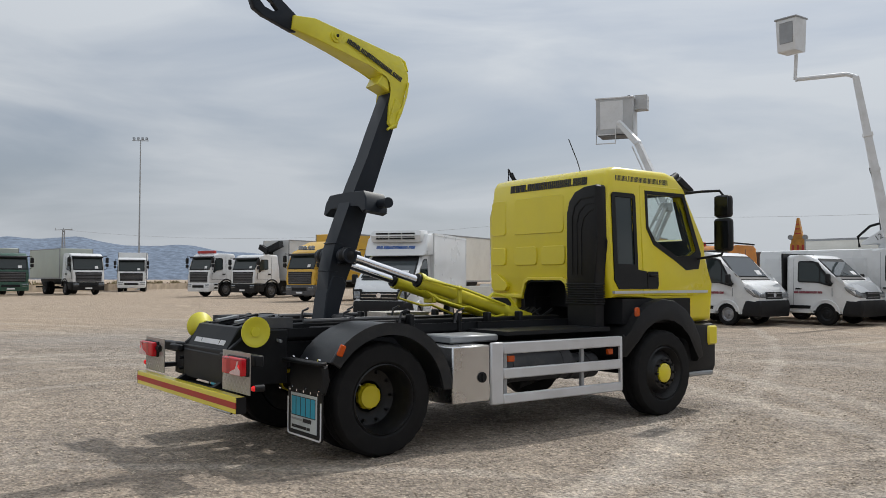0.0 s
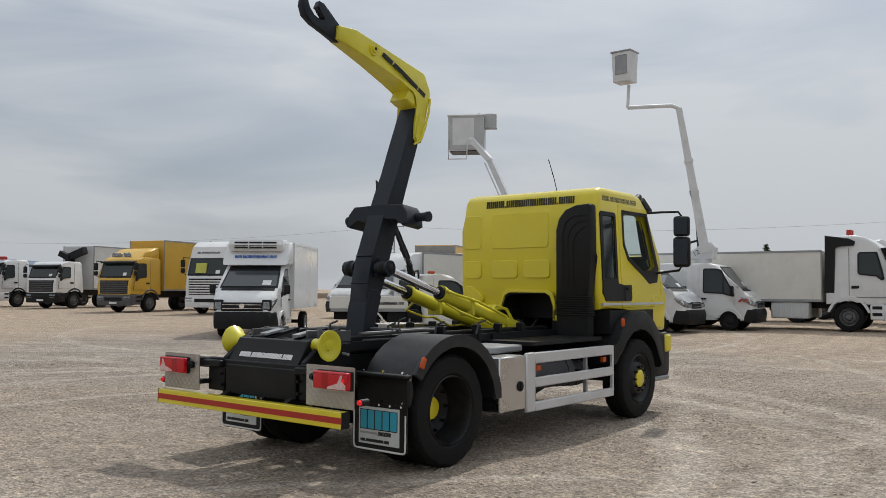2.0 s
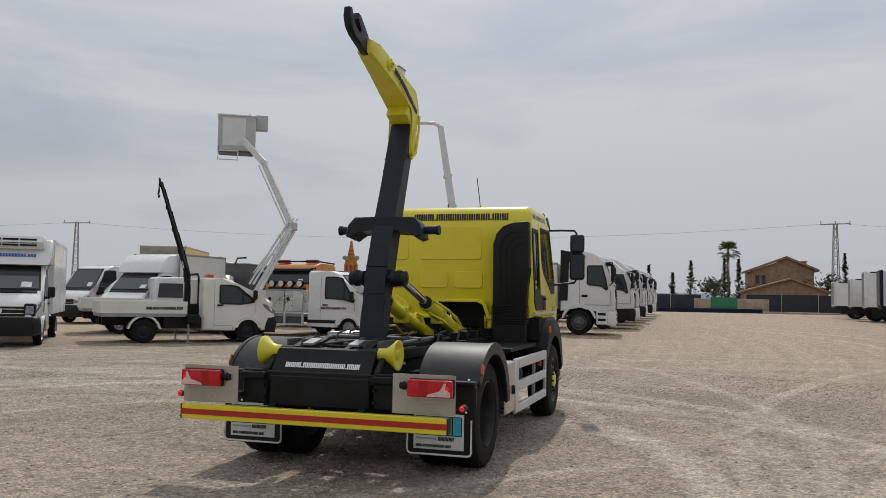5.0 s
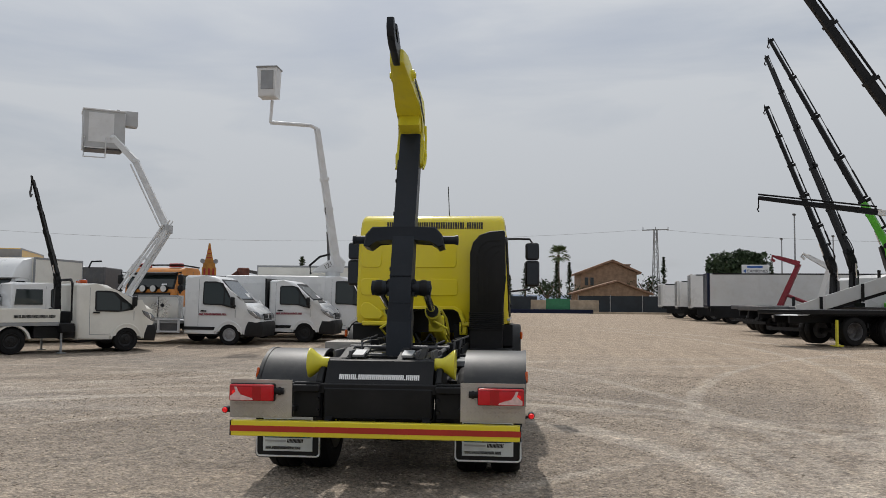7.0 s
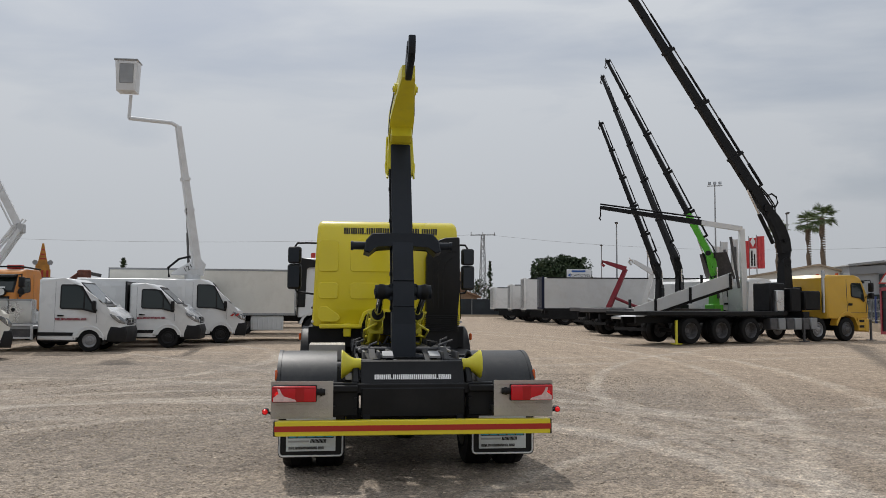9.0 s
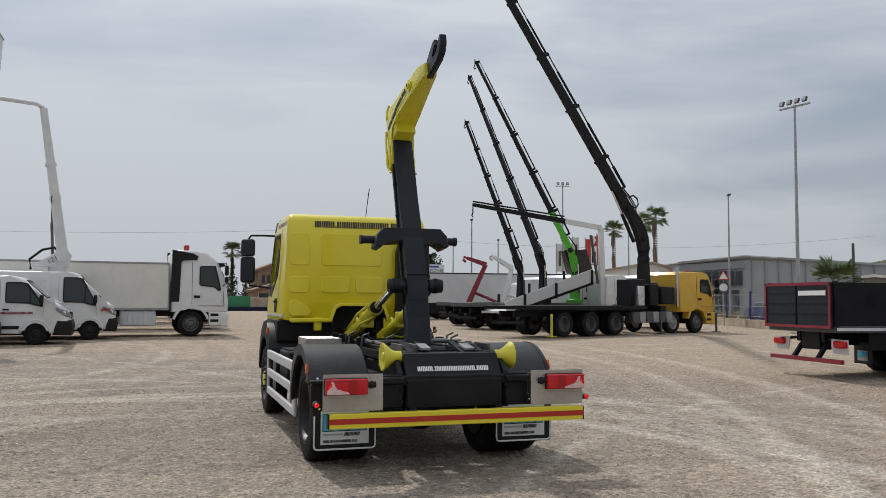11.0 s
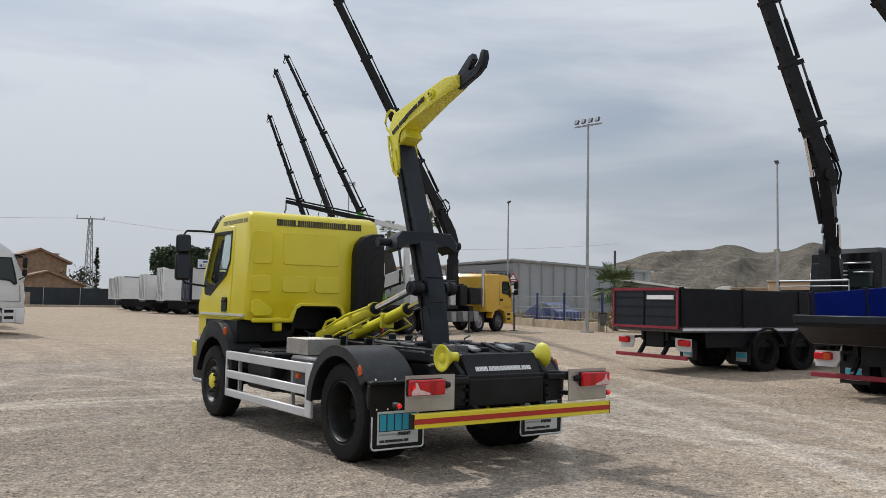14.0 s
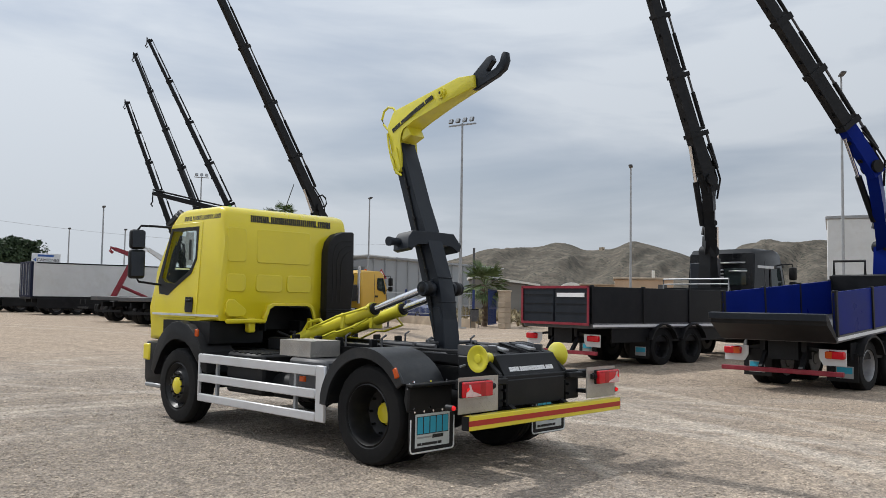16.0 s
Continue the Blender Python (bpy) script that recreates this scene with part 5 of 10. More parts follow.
        rod(b, split, e, 0.042, n=16)
        part("piston_rod", b, M_CHROME, cyl)
        b = B()
        part("gland", rod(B(), split - d * 0.002, split + d * 0.03, 0.07, n=16), M_BLACK, cyl)
        bmesh.ops.create_uvsphere(b, u_segments=14, v_segments=8, radius=0.085, matrix=Matrix.Translation(e))
        part("rod_eye", b, M_BLACK, cyl)
    # seats and wheel inside the cab
    for x in (-0.5, 0.5):
        b = B()
        box(b, x - 0.25, x + 0.25, 3.55, 4.05, 1.5, 1.72, 0.05, 2)
        box(b, x - 0.24, x + 0.24, 3.45, 3.6, 1.65, 2.35, 0.05, 2)
        box(b, x - 0.13, x + 0.13, 3.47, 3.57, 2.37, 2.52, 0.04, 2)
        part("seat", b, M_DARKGREY, cab)
    return T


ARM_TILT = -6.8
build_hooklift()


# ---- parked vehicles: kinds ----
def nose_round(bm, y0, y1, amount):
    """Draws the plan in towards the front, so that the corners are round."""
    for v in bm.verts:
        if v.co.y > y0:
            f = min(1.0, (v.co.y - y0) / (y1 - y0))
            v.co.x *= 1 - amount * f * f
    return bm


def truck_cab(T, paint, H=3.0, L=2.1, hw=1.22, zf=0.95, visor=True, grille_mat=None, bumper_mat=None, roof_spoiler=0.0, lower_dark=False, sleeper=False, high=False, y_off=0.0):
    """A forward-control lorry cab; the front axle lies at y = 0."""
    yf, yb = 1.38, 1.38 - L
    zw = 1.98 if high else 1.86
    ht = 2.85 if high else min(H - 0.25, 2.85)
    arch = [(0.64 * math.cos(radians(d)), 0.52 + 0.66 * math.sin(radians(d))) for d in range(40, 141, 20)]
    roof = [(yf - 1.15, H), (yf - 0.8, H - 0.08), (yf - 0.5, H - 0.3), (yf - 0.36, ht + 0.06)] if high else [(yf - 0.85, H), (yf - 0.52, H - 0.05), (yf - 0.38, H - 0.16), (yf - 0.33, ht + 0.02)]
    b = B()
    shell(b, [(yb, zf), (yb, H - 0.14), (yb + 0.14, H)] + roof + [(yf - 0.06, zw), (yf, zw - 0.1), (yf + 0.05, 1.4), (yf + 0.04, zf), (0.66, zf)] + arch + [(-0.66, zf)], hw, 0.09, 1.7, 0.035, 3)
    nose_round(b, yf - 0.5, yf + 0.05, 0.06)
    cab = part("cab", b, paint, T)
    cab.location.y = y_off
    b = B()
    front_panel(b, (yf - 0.05, zw - 0.02), (yf - 0.33, ht + 0.02), hw * 0.91, hw * 0.9, 0.006)
    frame_ = part("windscreen_frame", b, M_PLASTIC, cab)
    b = B()
    front_panel(b, (yf - 0.065, zw + 0.05), (yf - 0.31, ht - 0.04), hw * 0.85, hw * 0.84, 0.014)
    pane = part("windscreen", b, M_GLASS, frame_)
    lo, hi = Vector((yf - 0.065, zw + 0.05)), Vector((yf - 0.31, ht - 0.04))
    b = B()
    front_panel(b, tuple(lo.lerp(hi, 0.05)), tuple(lo.lerp(hi, 0.27)), 0.12, 0.12, 0.02)
    bmesh.ops.translate(b, verts=b.verts, vec=(-hw * 0.5, 0, 0))
    part("paper_notice", b, M_LETTERWHITE, pane)
    for x in (-0.3, 0.35):
        part("wiper", beam(B(), (x - 0.45, yf - 0.06, zw + 0.06), (x + 0.2, yf - 0.02, zw - 0.02), 0.02, 0.02), M_PLASTIC, frame_)
    for sd in (1, -1):
        b = B()
        side_panel(b, [(0.3, zw + 0.06), (0.36, zw), (yf - 0.5, zw - 0.06), (yf - 0.34, zw - 0.2), (yf - 0.24, zw - 0.16), (yf - 0.32, zw + 0.25), (yf - 0.46, ht - 0.08), (0.36, ht - 0.08), (0.3, ht - 0.14)], sd, hw, 1.7, 0.035, 0.006)
        surround = part("window_surround", b, M_PLASTIC, cab)
        b = B()
        side_panel(b, [(0.35, zw + 0.05), (yf - 0.48, zw - 0.01), (yf - 0.36, zw - 0.12), (yf - 0.32, zw - 0.08), (yf - 0.38, zw + 0.25), (yf - 0.5, ht - 0.13), (0.35, ht - 0.13)], sd, hw, 1.7, 0.035, 0.011)
        part("side_window", b, M_GLASS, surround)
        if sleeper:
            b = B()
            side_panel(b, [(yb + 0.1, zw), (yb + 0.35, zw), (yb + 0.35, ht - 0.15), (yb + 0.1, ht - 0.15)], sd, hw, 1.7, 0.035, 0.008)
            part("rear_window", b, M_GLASS, cab)
        b = B()
        for a in ([(0.02, 1.2), (0.035, 1.2), (0.035, ht + 0.08), (0.02, ht + 0.08)], [(0.02, 1.19), (yf - 0.12, 1.19), (yf - 0.12, 1.205), (0.02, 1.205)], [(yf - 0.13, 1.19), (yf - 0.115, 1.19), (yf - 0.15, zw - 0.2), (yf - 0.165, zw - 0.2)]):
            side_panel(b, a, sd, hw, 1.7, 0.035, 0.003)
        part("door_seam", b, M_DARKGREY, cab)
        b = B()
        side_panel(b, [(0.1, 1.5), (0.32, 1.5), (0.34, 1.54), (0.34, 1.6), (0.12, 1.6), (0.1, 1.58)], sd, hw, 1.7, 0.035, 0.014)
        part("door_handle", b, M_PLASTIC, cab)
        b = B()
        tube(b, [(sd * hw * 0.93, yf - 0.32, ht + 0.02), (sd * (hw + 0.16), yf - 0.08, ht + 0.04), (sd * (hw + 0.17), yf - 0.06, ht - 0.1), (sd * (hw + 0.17), yf - 0.06, zw + 0.1), (sd * hw * 0.97, yf - 0.18, zw)], 0.022, 6)
        stay = part("mirror_arm", b, M_PLASTIC, cab)
        for zc, hh in ((ht - 0.26, 0.2), (ht - 0.62, 0.12)):
            part("mirror_head", box(B(), sd * (hw + 0.17) - 0.11, sd * (hw + 0.17) + 0.11, yf - 0.13, yf + 0.01, zc - hh, zc + hh, 0.045, 2), M_PLASTIC, stay)
        b = B()
        out = [(0.7 * math.cos(a), 0.52 + 0.73 * math.sin(a)) for a in [radians(d) for d in range(12, 169, 13)]]
        inn = [(0.62 * math.cos(a), 0.52 + 0.64 * math.sin(a)) for a in [radians(d) for d in range(168, 11, -13)]]
        prism(b, out + inn, "x", sd * (hw - 0.35), sd * (hw + 0.014), 0.012)
        part("wheel_arch", b, bumper_mat if bumper_mat and not lower_dark else M_PLASTIC, cab)
        stp = part("step_panel", box(B(), sd * (hw - 0.3), sd * (hw + 0.006), 0.68, 1.12, 0.42, zf + 0.01, 0.03), M_PLASTIC if lower_dark else (bumper_mat or paint), cab)
        for z in (0.55, 0.78):
            part("step_recess", box(B(), sd * (hw - 0.1), sd * (hw + 0.012), 0.74, 1.06, z, z + 0.12, 0.012), M_BLACK, stp)
    b = B()
    shell(b, [(1.1, 0.4), (1.1, zf + 0.005), (yf + 0.05, zf + 0.005), (yf + 0.09, 0.75), (yf + 0.05, 0.36)], hw + 0.008, 0.07, seg=3)
    nose_round(b, 1.1, yf + 0.09, 0.05)
    bump = part("bumper", b, M_PLASTIC if lower_dark else (bumper_mat or paint), cab)
    part("air_slot", box(B(), -hw * 0.5, hw * 0.5, yf + 0.03, yf + 0.092, 0.62, 0.8, 0.01), M_BLACK, bump)
    for sd in (1, -1):
        lamp = part("headlamp", box(B(), sd * hw * 0.58, sd * hw * 0.93, yf + 0.0, yf + 0.085, 0.64, 0.86, 0.03, 2), M_HEAD, bump)
        part("lamp_surround", box(B(), sd * hw * 0.55, sd * hw * 0.95, yf - 0.02, yf + 0.066, 0.6, 0.89, 0.02), M_BLACK, lamp)
    b = B()
    prism(b, [(-hw * 0.8, zw - 0.16), (hw * 0.8, zw - 0.16), (hw * 0.78, zf + 0.04), (-hw * 0.78, zf + 0.04)], "y", yf - 0.02, yf + 0.055, 0.012)
    g = part("grille", b, M_PLASTIC, cab)
    for i in range(6):
        z = zf + 0.08 + i * (zw - zf - 0.26) / 6
        w = hw * (0.755 + 0.02 * i / 6)
        part("grille_bar", box(B(), -w, w, yf + 0.045, yf + 0.085, z, z + 0.07, 0.012), grille_mat or M_DARKGREY, g)
    part("number_plate", box(B(), -0.25, 0.25, yf + 0.07, yf + 0.1, 0.46, 0.56), M_LETTERWHITE, bump)
    if visor:
        b = B()
        prism(b, [(yf - 0.38, ht + 0.06), (yf - 0.08, ht - 0.0), (yf - 0.07, ht - 0.08), (yf - 0.32, ht - 0.0)], "x", -hw * 0.9, hw * 0.9, 0.008)
        part("sun_visor", b, M_PLASTIC, cab)
    if roof_spoiler:
        b = B()
        shell(b, [(yb + 0.02, H - 0.05), (yb + 0.02, H + roof_spoiler), (yb + 0.25, H + roof_spoiler), (yb + 0.7, H + roof_spoiler * 0.88), (yb + 1.1, H + roof_spoiler * 0.55), (yf - 0.5, H - 0.08)], hw * 0.9, 0.14, seg=3)
        part("roof_deflector", b, paint, cab)
    return cab


def lorry_chassis(T, rear_axles, back, paint=None, r=0.5, front2=None, hw=1.22, rim=None):
    b = B()
    for sd in (1, -1):
        box(b, sd * 0.36, sd * 0.46, back, 0.9, 0.78, 1.02)
    box(b, -0.9, 0.9, back + 0.02, back + 0.1, 0.5, 0.62)
    for y in [0.0] + list(rear_axles):
        rod(b, (-0.95, y, r), (0.95, y, r), 0.08, n=8)
    box(b, -0.44, 0.44, 0.1, 1.2, 0.55, 0.98)
    part("chassis_frame", b, M_BLACK, T)
    for sd in (1, -1):
        wheel(T, sd * (hw - 0.17), 0, r, 0.3, sd, rim or M_RIM_DUSTY, None, "bulge")
        if front2:
            wheel(T, sd * (hw - 0.17), front2, r, 0.3, sd, rim or M_RIM_GREY, None, "bulge")
        for y in rear_axles:
            wheel(T, sd * (hw - 0.17), y, r, 0.3, sd, rim or M_RIM_DUSTY, None, "deep")
            wheel(T, sd * (hw - 0.5), y, r, 0.3, sd, rim or M_RIM_DUSTY, None, "deep")


def cargo_box(T, y0, y1, z0, z1, mat, hw=1.25, trim=None, name="cargo_box"):
    b = B()
    box(b, -hw, hw, y0, y1, z0, z1, 0.025)
    body = part(name, b, mat, T)
    for sd in (1, -1):
        b = B()
        for y in (y0, y1):
            box(b, sd * (hw - 0.05), sd * (hw + 0.012), y - 0.03 if y == y1 else y - 0.012, y + 0.012 if y == y1 else y + 0.03, z0, z1)
        box(b, sd * (hw - 0.02), sd * (hw + 0.012), y0, y1, z0, z0 + 0.09)
        box(b, sd * (hw - 0.02), sd * (hw + 0.012), y0, y1, z1 - 0.07, z1 + 0.005)
        part("corner_trim", b, trim or M_GREY, body)
    for sd in (1, -1):
        leaf = part("rear_door", box(B(), sd * 0.02, sd * (hw - 0.06), y0 - 0.02, y0 + 0.02, z0 + 0.1, z1 - 0.08, 0.006), mat, body)
        for x in (sd * 0.25, sd * 0.75):
            b = B()
            rod(b, (x, y0 - 0.035, z0 + 0.05), (x, y0 - 0.035, z1 - 0.1), 0.016, n=6)
            box(b, x - 0.08, x + 0.08, y0 - 0.05, y0 - 0.02, z0 + 0.8, z0 + 0.84)
            part("lock_rod", b, M_GALV, leaf)
    for x in (-0.4, 0.4):
        part("subframe_beam", box(B(), x - 0.04, x + 0.04, y0 + 0.2, y1 - 0.1, 0.98, z0 + 0.01), M_BLACK, body)
    return body


def van_front(T, paint, H=2.3, hw=0.97, L=1.75, nose=0.95, bumper=M_PLASTIC, glass=M_GLASS, roof_y=-0.55, badge=True, band=False):
    """Cab of a panel van or light lorry; the front axle lies at y = 0."""
    yb = -L
    lift = 0.0 if H > 2.1 else -0.17
    arch = [(0.43 * math.cos(radians(d)), 0.36 + 0.43 * math.sin(radians(d))) for d in range(0, 181, 15)]
    b = B()
    shell(b, [(yb, 0.36), (yb, H - 0.06), (yb + 0.08, H), (roof_y - 0.25, H), (roof_y + 0.05, H - 0.04), (roof_y + 0.22, H - 0.14), (0.3, 1.48), (0.4, 1.41), (0.68, 1.3), (nose - 0.14, 1.16), (nose - 0.02, 1.02), (nose + 0.02, 0.85), (nose + 0.02, 0.4), (0.5, 0.36)] + arch + [(-0.5, 0.36)], hw, 0.1, 1.15, 0.075, 3)
    nose_round(b, 0.3, nose, 0.17)
    cab = part("cab", b, paint, T)
    b = B()
    front_panel(b, (0.3, 1.47), (roof_y + 0.23, H - 0.13), hw * 0.9, hw * 0.8, 0.008)
    fr = part("windscreen_frame", b, M_PLASTIC, cab)
    b = B()
    front_panel(b, (0.26, 1.53), (roof_y + 0.27, H - 0.18), hw * 0.84, hw * 0.76, 0.014)
    pane = part("windscreen", b, M_GLASS_SKY, fr)
    lo, hi = Vector((0.26, 1.53)), Vector((roof_y + 0.27, H - 0.18))
    b = B()
    front_panel(b, tuple(lo.lerp(hi, 0.07)), tuple(lo.lerp(hi, 0.3)), 0.13, 0.13, 0.02)
    bmesh.ops.translate(b, verts=b.verts, vec=(-hw * 0.52, 0, 0))
    part("paper_notice", b, M_LETTERWHITE, pane)
    b = B()
    prism(b, [(0.28, 1.5), (0.42, 1.43), (0.4, 1.4), (0.28, 1.45)], "x", -hw * 0.82, hw * 0.82)
    part("windscreen_cowl", b, M_PLASTIC, cab)
    for sd in (1, -1):
        b = B()
        side_panel(b, [(-0.9, 1.38 + lift), (-0.86, 1.33 + lift), (-0.25, 1.31 + lift), (0.18, 1.2), (0.2, 1.3), (roof_y + 0.3, H - 0.25), (roof_y + 0.1, H - 0.2), (-0.86, H - 0.2), (-0.9, H - 0.25)], sd, hw, 1.15, 0.075, 0.005)
        sur = part("window_surround", b, M_PLASTIC, cab)
        b = B()
        side_panel(b, [(-0.86, 1.37 + lift), (-0.2, 1.35 + lift), (-0.2, H - 0.45), (roof_y + 0.2, H - 0.26), (-0.86, H - 0.24)], sd, hw, 1.15, 0.075, 0.01)
        part("side_window", b, glass, sur)
        b = B()
        side_panel(b, [(-0.16, 1.34 + lift), (0.12, 1.27), (0.14, 1.33), (-0.16, H - 0.51)], sd, hw, 1.15, 0.075, 0.01)
        part("quarter_light", b, glass, sur)
        b = B()
        side_panel(b, [(-1.05, 0.5), (-1.038, 0.5), (-1.038, H - 0.12), (-1.05, H - 0.12)], sd, hw, 1.15, 0.075, 0.003)
        side_panel(b, [(-1.05, 0.5), (-0.48, 0.5), (-0.48, 0.512), (-1.05, 0.512)], sd, hw, 1.15, 0.075, 0.003)
        part("door_seam", b, M_GREY, cab)
        part("wing_seam", side_panel(B(), [(0.2, 0.9), (0.212, 0.9), (0.212, 1.16), (0.2, 1.16)], sd, hw, 1.15, 0.075, 0.003), M_GREY, cab)
        b = B()
        side_panel(b, [(-0.97, 1.1), (-0.78, 1.1), (-0.77, 1.14), (-0.95, 1.15)], sd, hw, 1.15, 0.075, 0.018)
        part("door_handle", b, M_PLASTIC, cab)
        if band:
            b = B()
            side_panel(b, [(yb + 0.02, 0.5), (-0.5, 0.5), (-0.46, 0.6), (yb + 0.02, 0.61)], sd, hw, 1.15, 0.075, 0.014)
            part("rubbing_strip", b, M_PLASTIC, cab)
        b = B()
        out = [(0.45 * math.cos(a), 0.36 + 0.45 * math.sin(a)) for a in [radians(d) for d in range(0, 181, 15)]]
        inn = [(0.41 * math.cos(a), 0.36 + 0.41 * math.sin(a)) for a in [radians(d) for d in range(180, -1, -15)]]
        prism(b, out + inn, "x", sd * (hw - 0.3), sd * (hw + 0.012), 0.012)
        part("wheel_arch", b, paint, cab)
        b = B()
        box(b, sd * (hw + 0.06), sd * (hw + 0.25), 0.1, 0.22, 1.3, 1.6, 0.05, 3)
        stalk = part("mirror", b, M_PLASTIC, cab)
        part("mirror_arm", box(B(), sd * (hw - 0.1), sd * (hw + 0.12), 0.12, 0.2, 1.26, 1.33, 0.02), M_PLASTIC, stalk)
        b = B()
        prism(b, [(nose - 0.42, 1.19), (nose - 0.1, 1.1), (nose + 0.03, 0.97), (nose + 0.035, 0.86), (nose - 0.12, 0.88), (nose - 0.34, 1.06)], "x", sd * hw * 0.55, sd * (hw + 0.004), 0.015)
        nose_round(b, 0.3, nose, 0.17)
        part("headlamp", b, M_HEAD, cab)
    b = B()
    shell(b, [(0.48, 0.3), (0.5, 0.5), (0.62, 0.78), (nose + 0.05, 0.78), (nose + 0.1, 0.6), (nose + 0.05, 0.28)], hw + 0.012, 0.08, seg=3)
    nose_round(b, 0.3, nose, 0.16)
    part("bumper", b, bumper, cab)
    b = B()
    prism(b, [(-hw * 0.42, 1.04), (hw * 0.42, 1.04), (hw * 0.48, 0.82), (-hw * 0.48, 0.82)], "y", nose - 0.06, nose + 0.04, 0.012)
    gr = part("grille", b, M_PLASTIC, cab)
    if badge:
        part("badge", rod(B(), (0, nose + 0.035, 0.95), (0, nose + 0.055, 0.95), 0.075, n=20), M_CHROME, gr)
    for z in (0.87, 0.99):
        part("grille_bar", box(B(), -hw * 0.4, hw * 0.4, nose + 0.035, nose + 0.05, z, z + 0.02), M_GREY, gr)
    part("floor_pan", box(B(), -0.8, 0.8, yb + 0.1, 0.3, 0.3, 0.42), M_BLACK, T)
    return cab


def van_wheels(T, rear, r=0.345, hw=0.97, dual=False, rim=None):
    for sd in (1, -1):
        wheel(T, sd * (hw - 0.13), 0, r, 0.22, sd, rim or M_RIM_GREY)
        wheel(T, sd * (hw - 0.13), rear, r, 0.22, sd, rim or M_RIM_GREY, None, "deep" if dual else "steel")
    b = B()
    rod(b, (-0.8, rear, r), (0.8, rear, r), 0.06, n=8)
    rod(b, (-0.8, 0, r), (0.8, 0, r), 0.05, n=8)
    part("axles", b, M_BLACK, T)


def van_body(T, paint, y0, y1, H, hw=0.97, z0=0.42, rear=-3.4):
    """Closed load body of a panel van."""
    b = B()
    shell(b, [(y0, z0), (y0, H - 0.12), (y0 + 0.08, H), (y1, H), (y1, z0), (rear + 0.5, z0), (rear + 0.42, 0.7), (rear, 0.84), (rear - 0.42, 0.7), (rear - 0.5, z0)], hw, 0.1, 1.1, 0.05)
    body = part("body", b, paint, T)
    b = B()
    for sd in (1, -1):
        side_panel(b, [(y0 + 0.25, 1.25), (y1 - 0.15, 1.25), (y1 - 0.15, H - 0.3), (y0 + 0.25, H - 0.3)], sd, hw, 1.1, 0.05, 0.004)
        side_panel(b, [(rear + 0.9, 0.62), (y1 - 0.1, 0.62), (y1 - 0.1, 0.7), (rear + 0.9, 0.7)], sd, hw, 1.1, 0.05, 0.012)
    part("side_pressing", b, paint, body)
    return body


def dropside_bed(T, y0, y1, mat, hw=1.02, z0=0.85, hgt=0.4):
    b = B()
    box(b, -hw, hw, y0, y1, z0 - 0.1, z0, 0.01)
    bed = part("load_bed", b, M_GREY, T)
    for sd in (1, -1):
        b = B()
        box(b, sd * (hw - 0.03), sd * hw, y0, y1, z0, z0 + hgt, 0.006)
        part("dropside", b, mat, bed)
    b = B()
    box(b, -hw, hw, y0 - 0.03, y0, z0, z0 + hgt, 0.006)
    part("tailboard", b, mat, bed)
    b = B()
    box(b, -0.35, -0.28, y0 + 0.1, 0.2, 0.5, z0 - 0.1)
    box(b, 0.28, 0.35, y0 + 0.1, 0.2, 0.5, z0 - 0.1)
    part("chassis_frame", b, M_BLACK, T)
    return bed


def side_writing(T, y, z, hw, h, mat, both=True, text="XXX.XXXXXXXXXXX.XXX", k=0.0):
    for sd in (1, -1):
        b = B()
        n = lettering(B(), text, (0, 0, 0), (1, 0, 0), (0, 0, 1), h)
        o = (sd * (hw + 0.006), y - n / 2 * sd, z)
        lettering(b, text, o, (0, sd, 0), (0, 0, 1), h)
        part("side_lettering", b, mat, T)


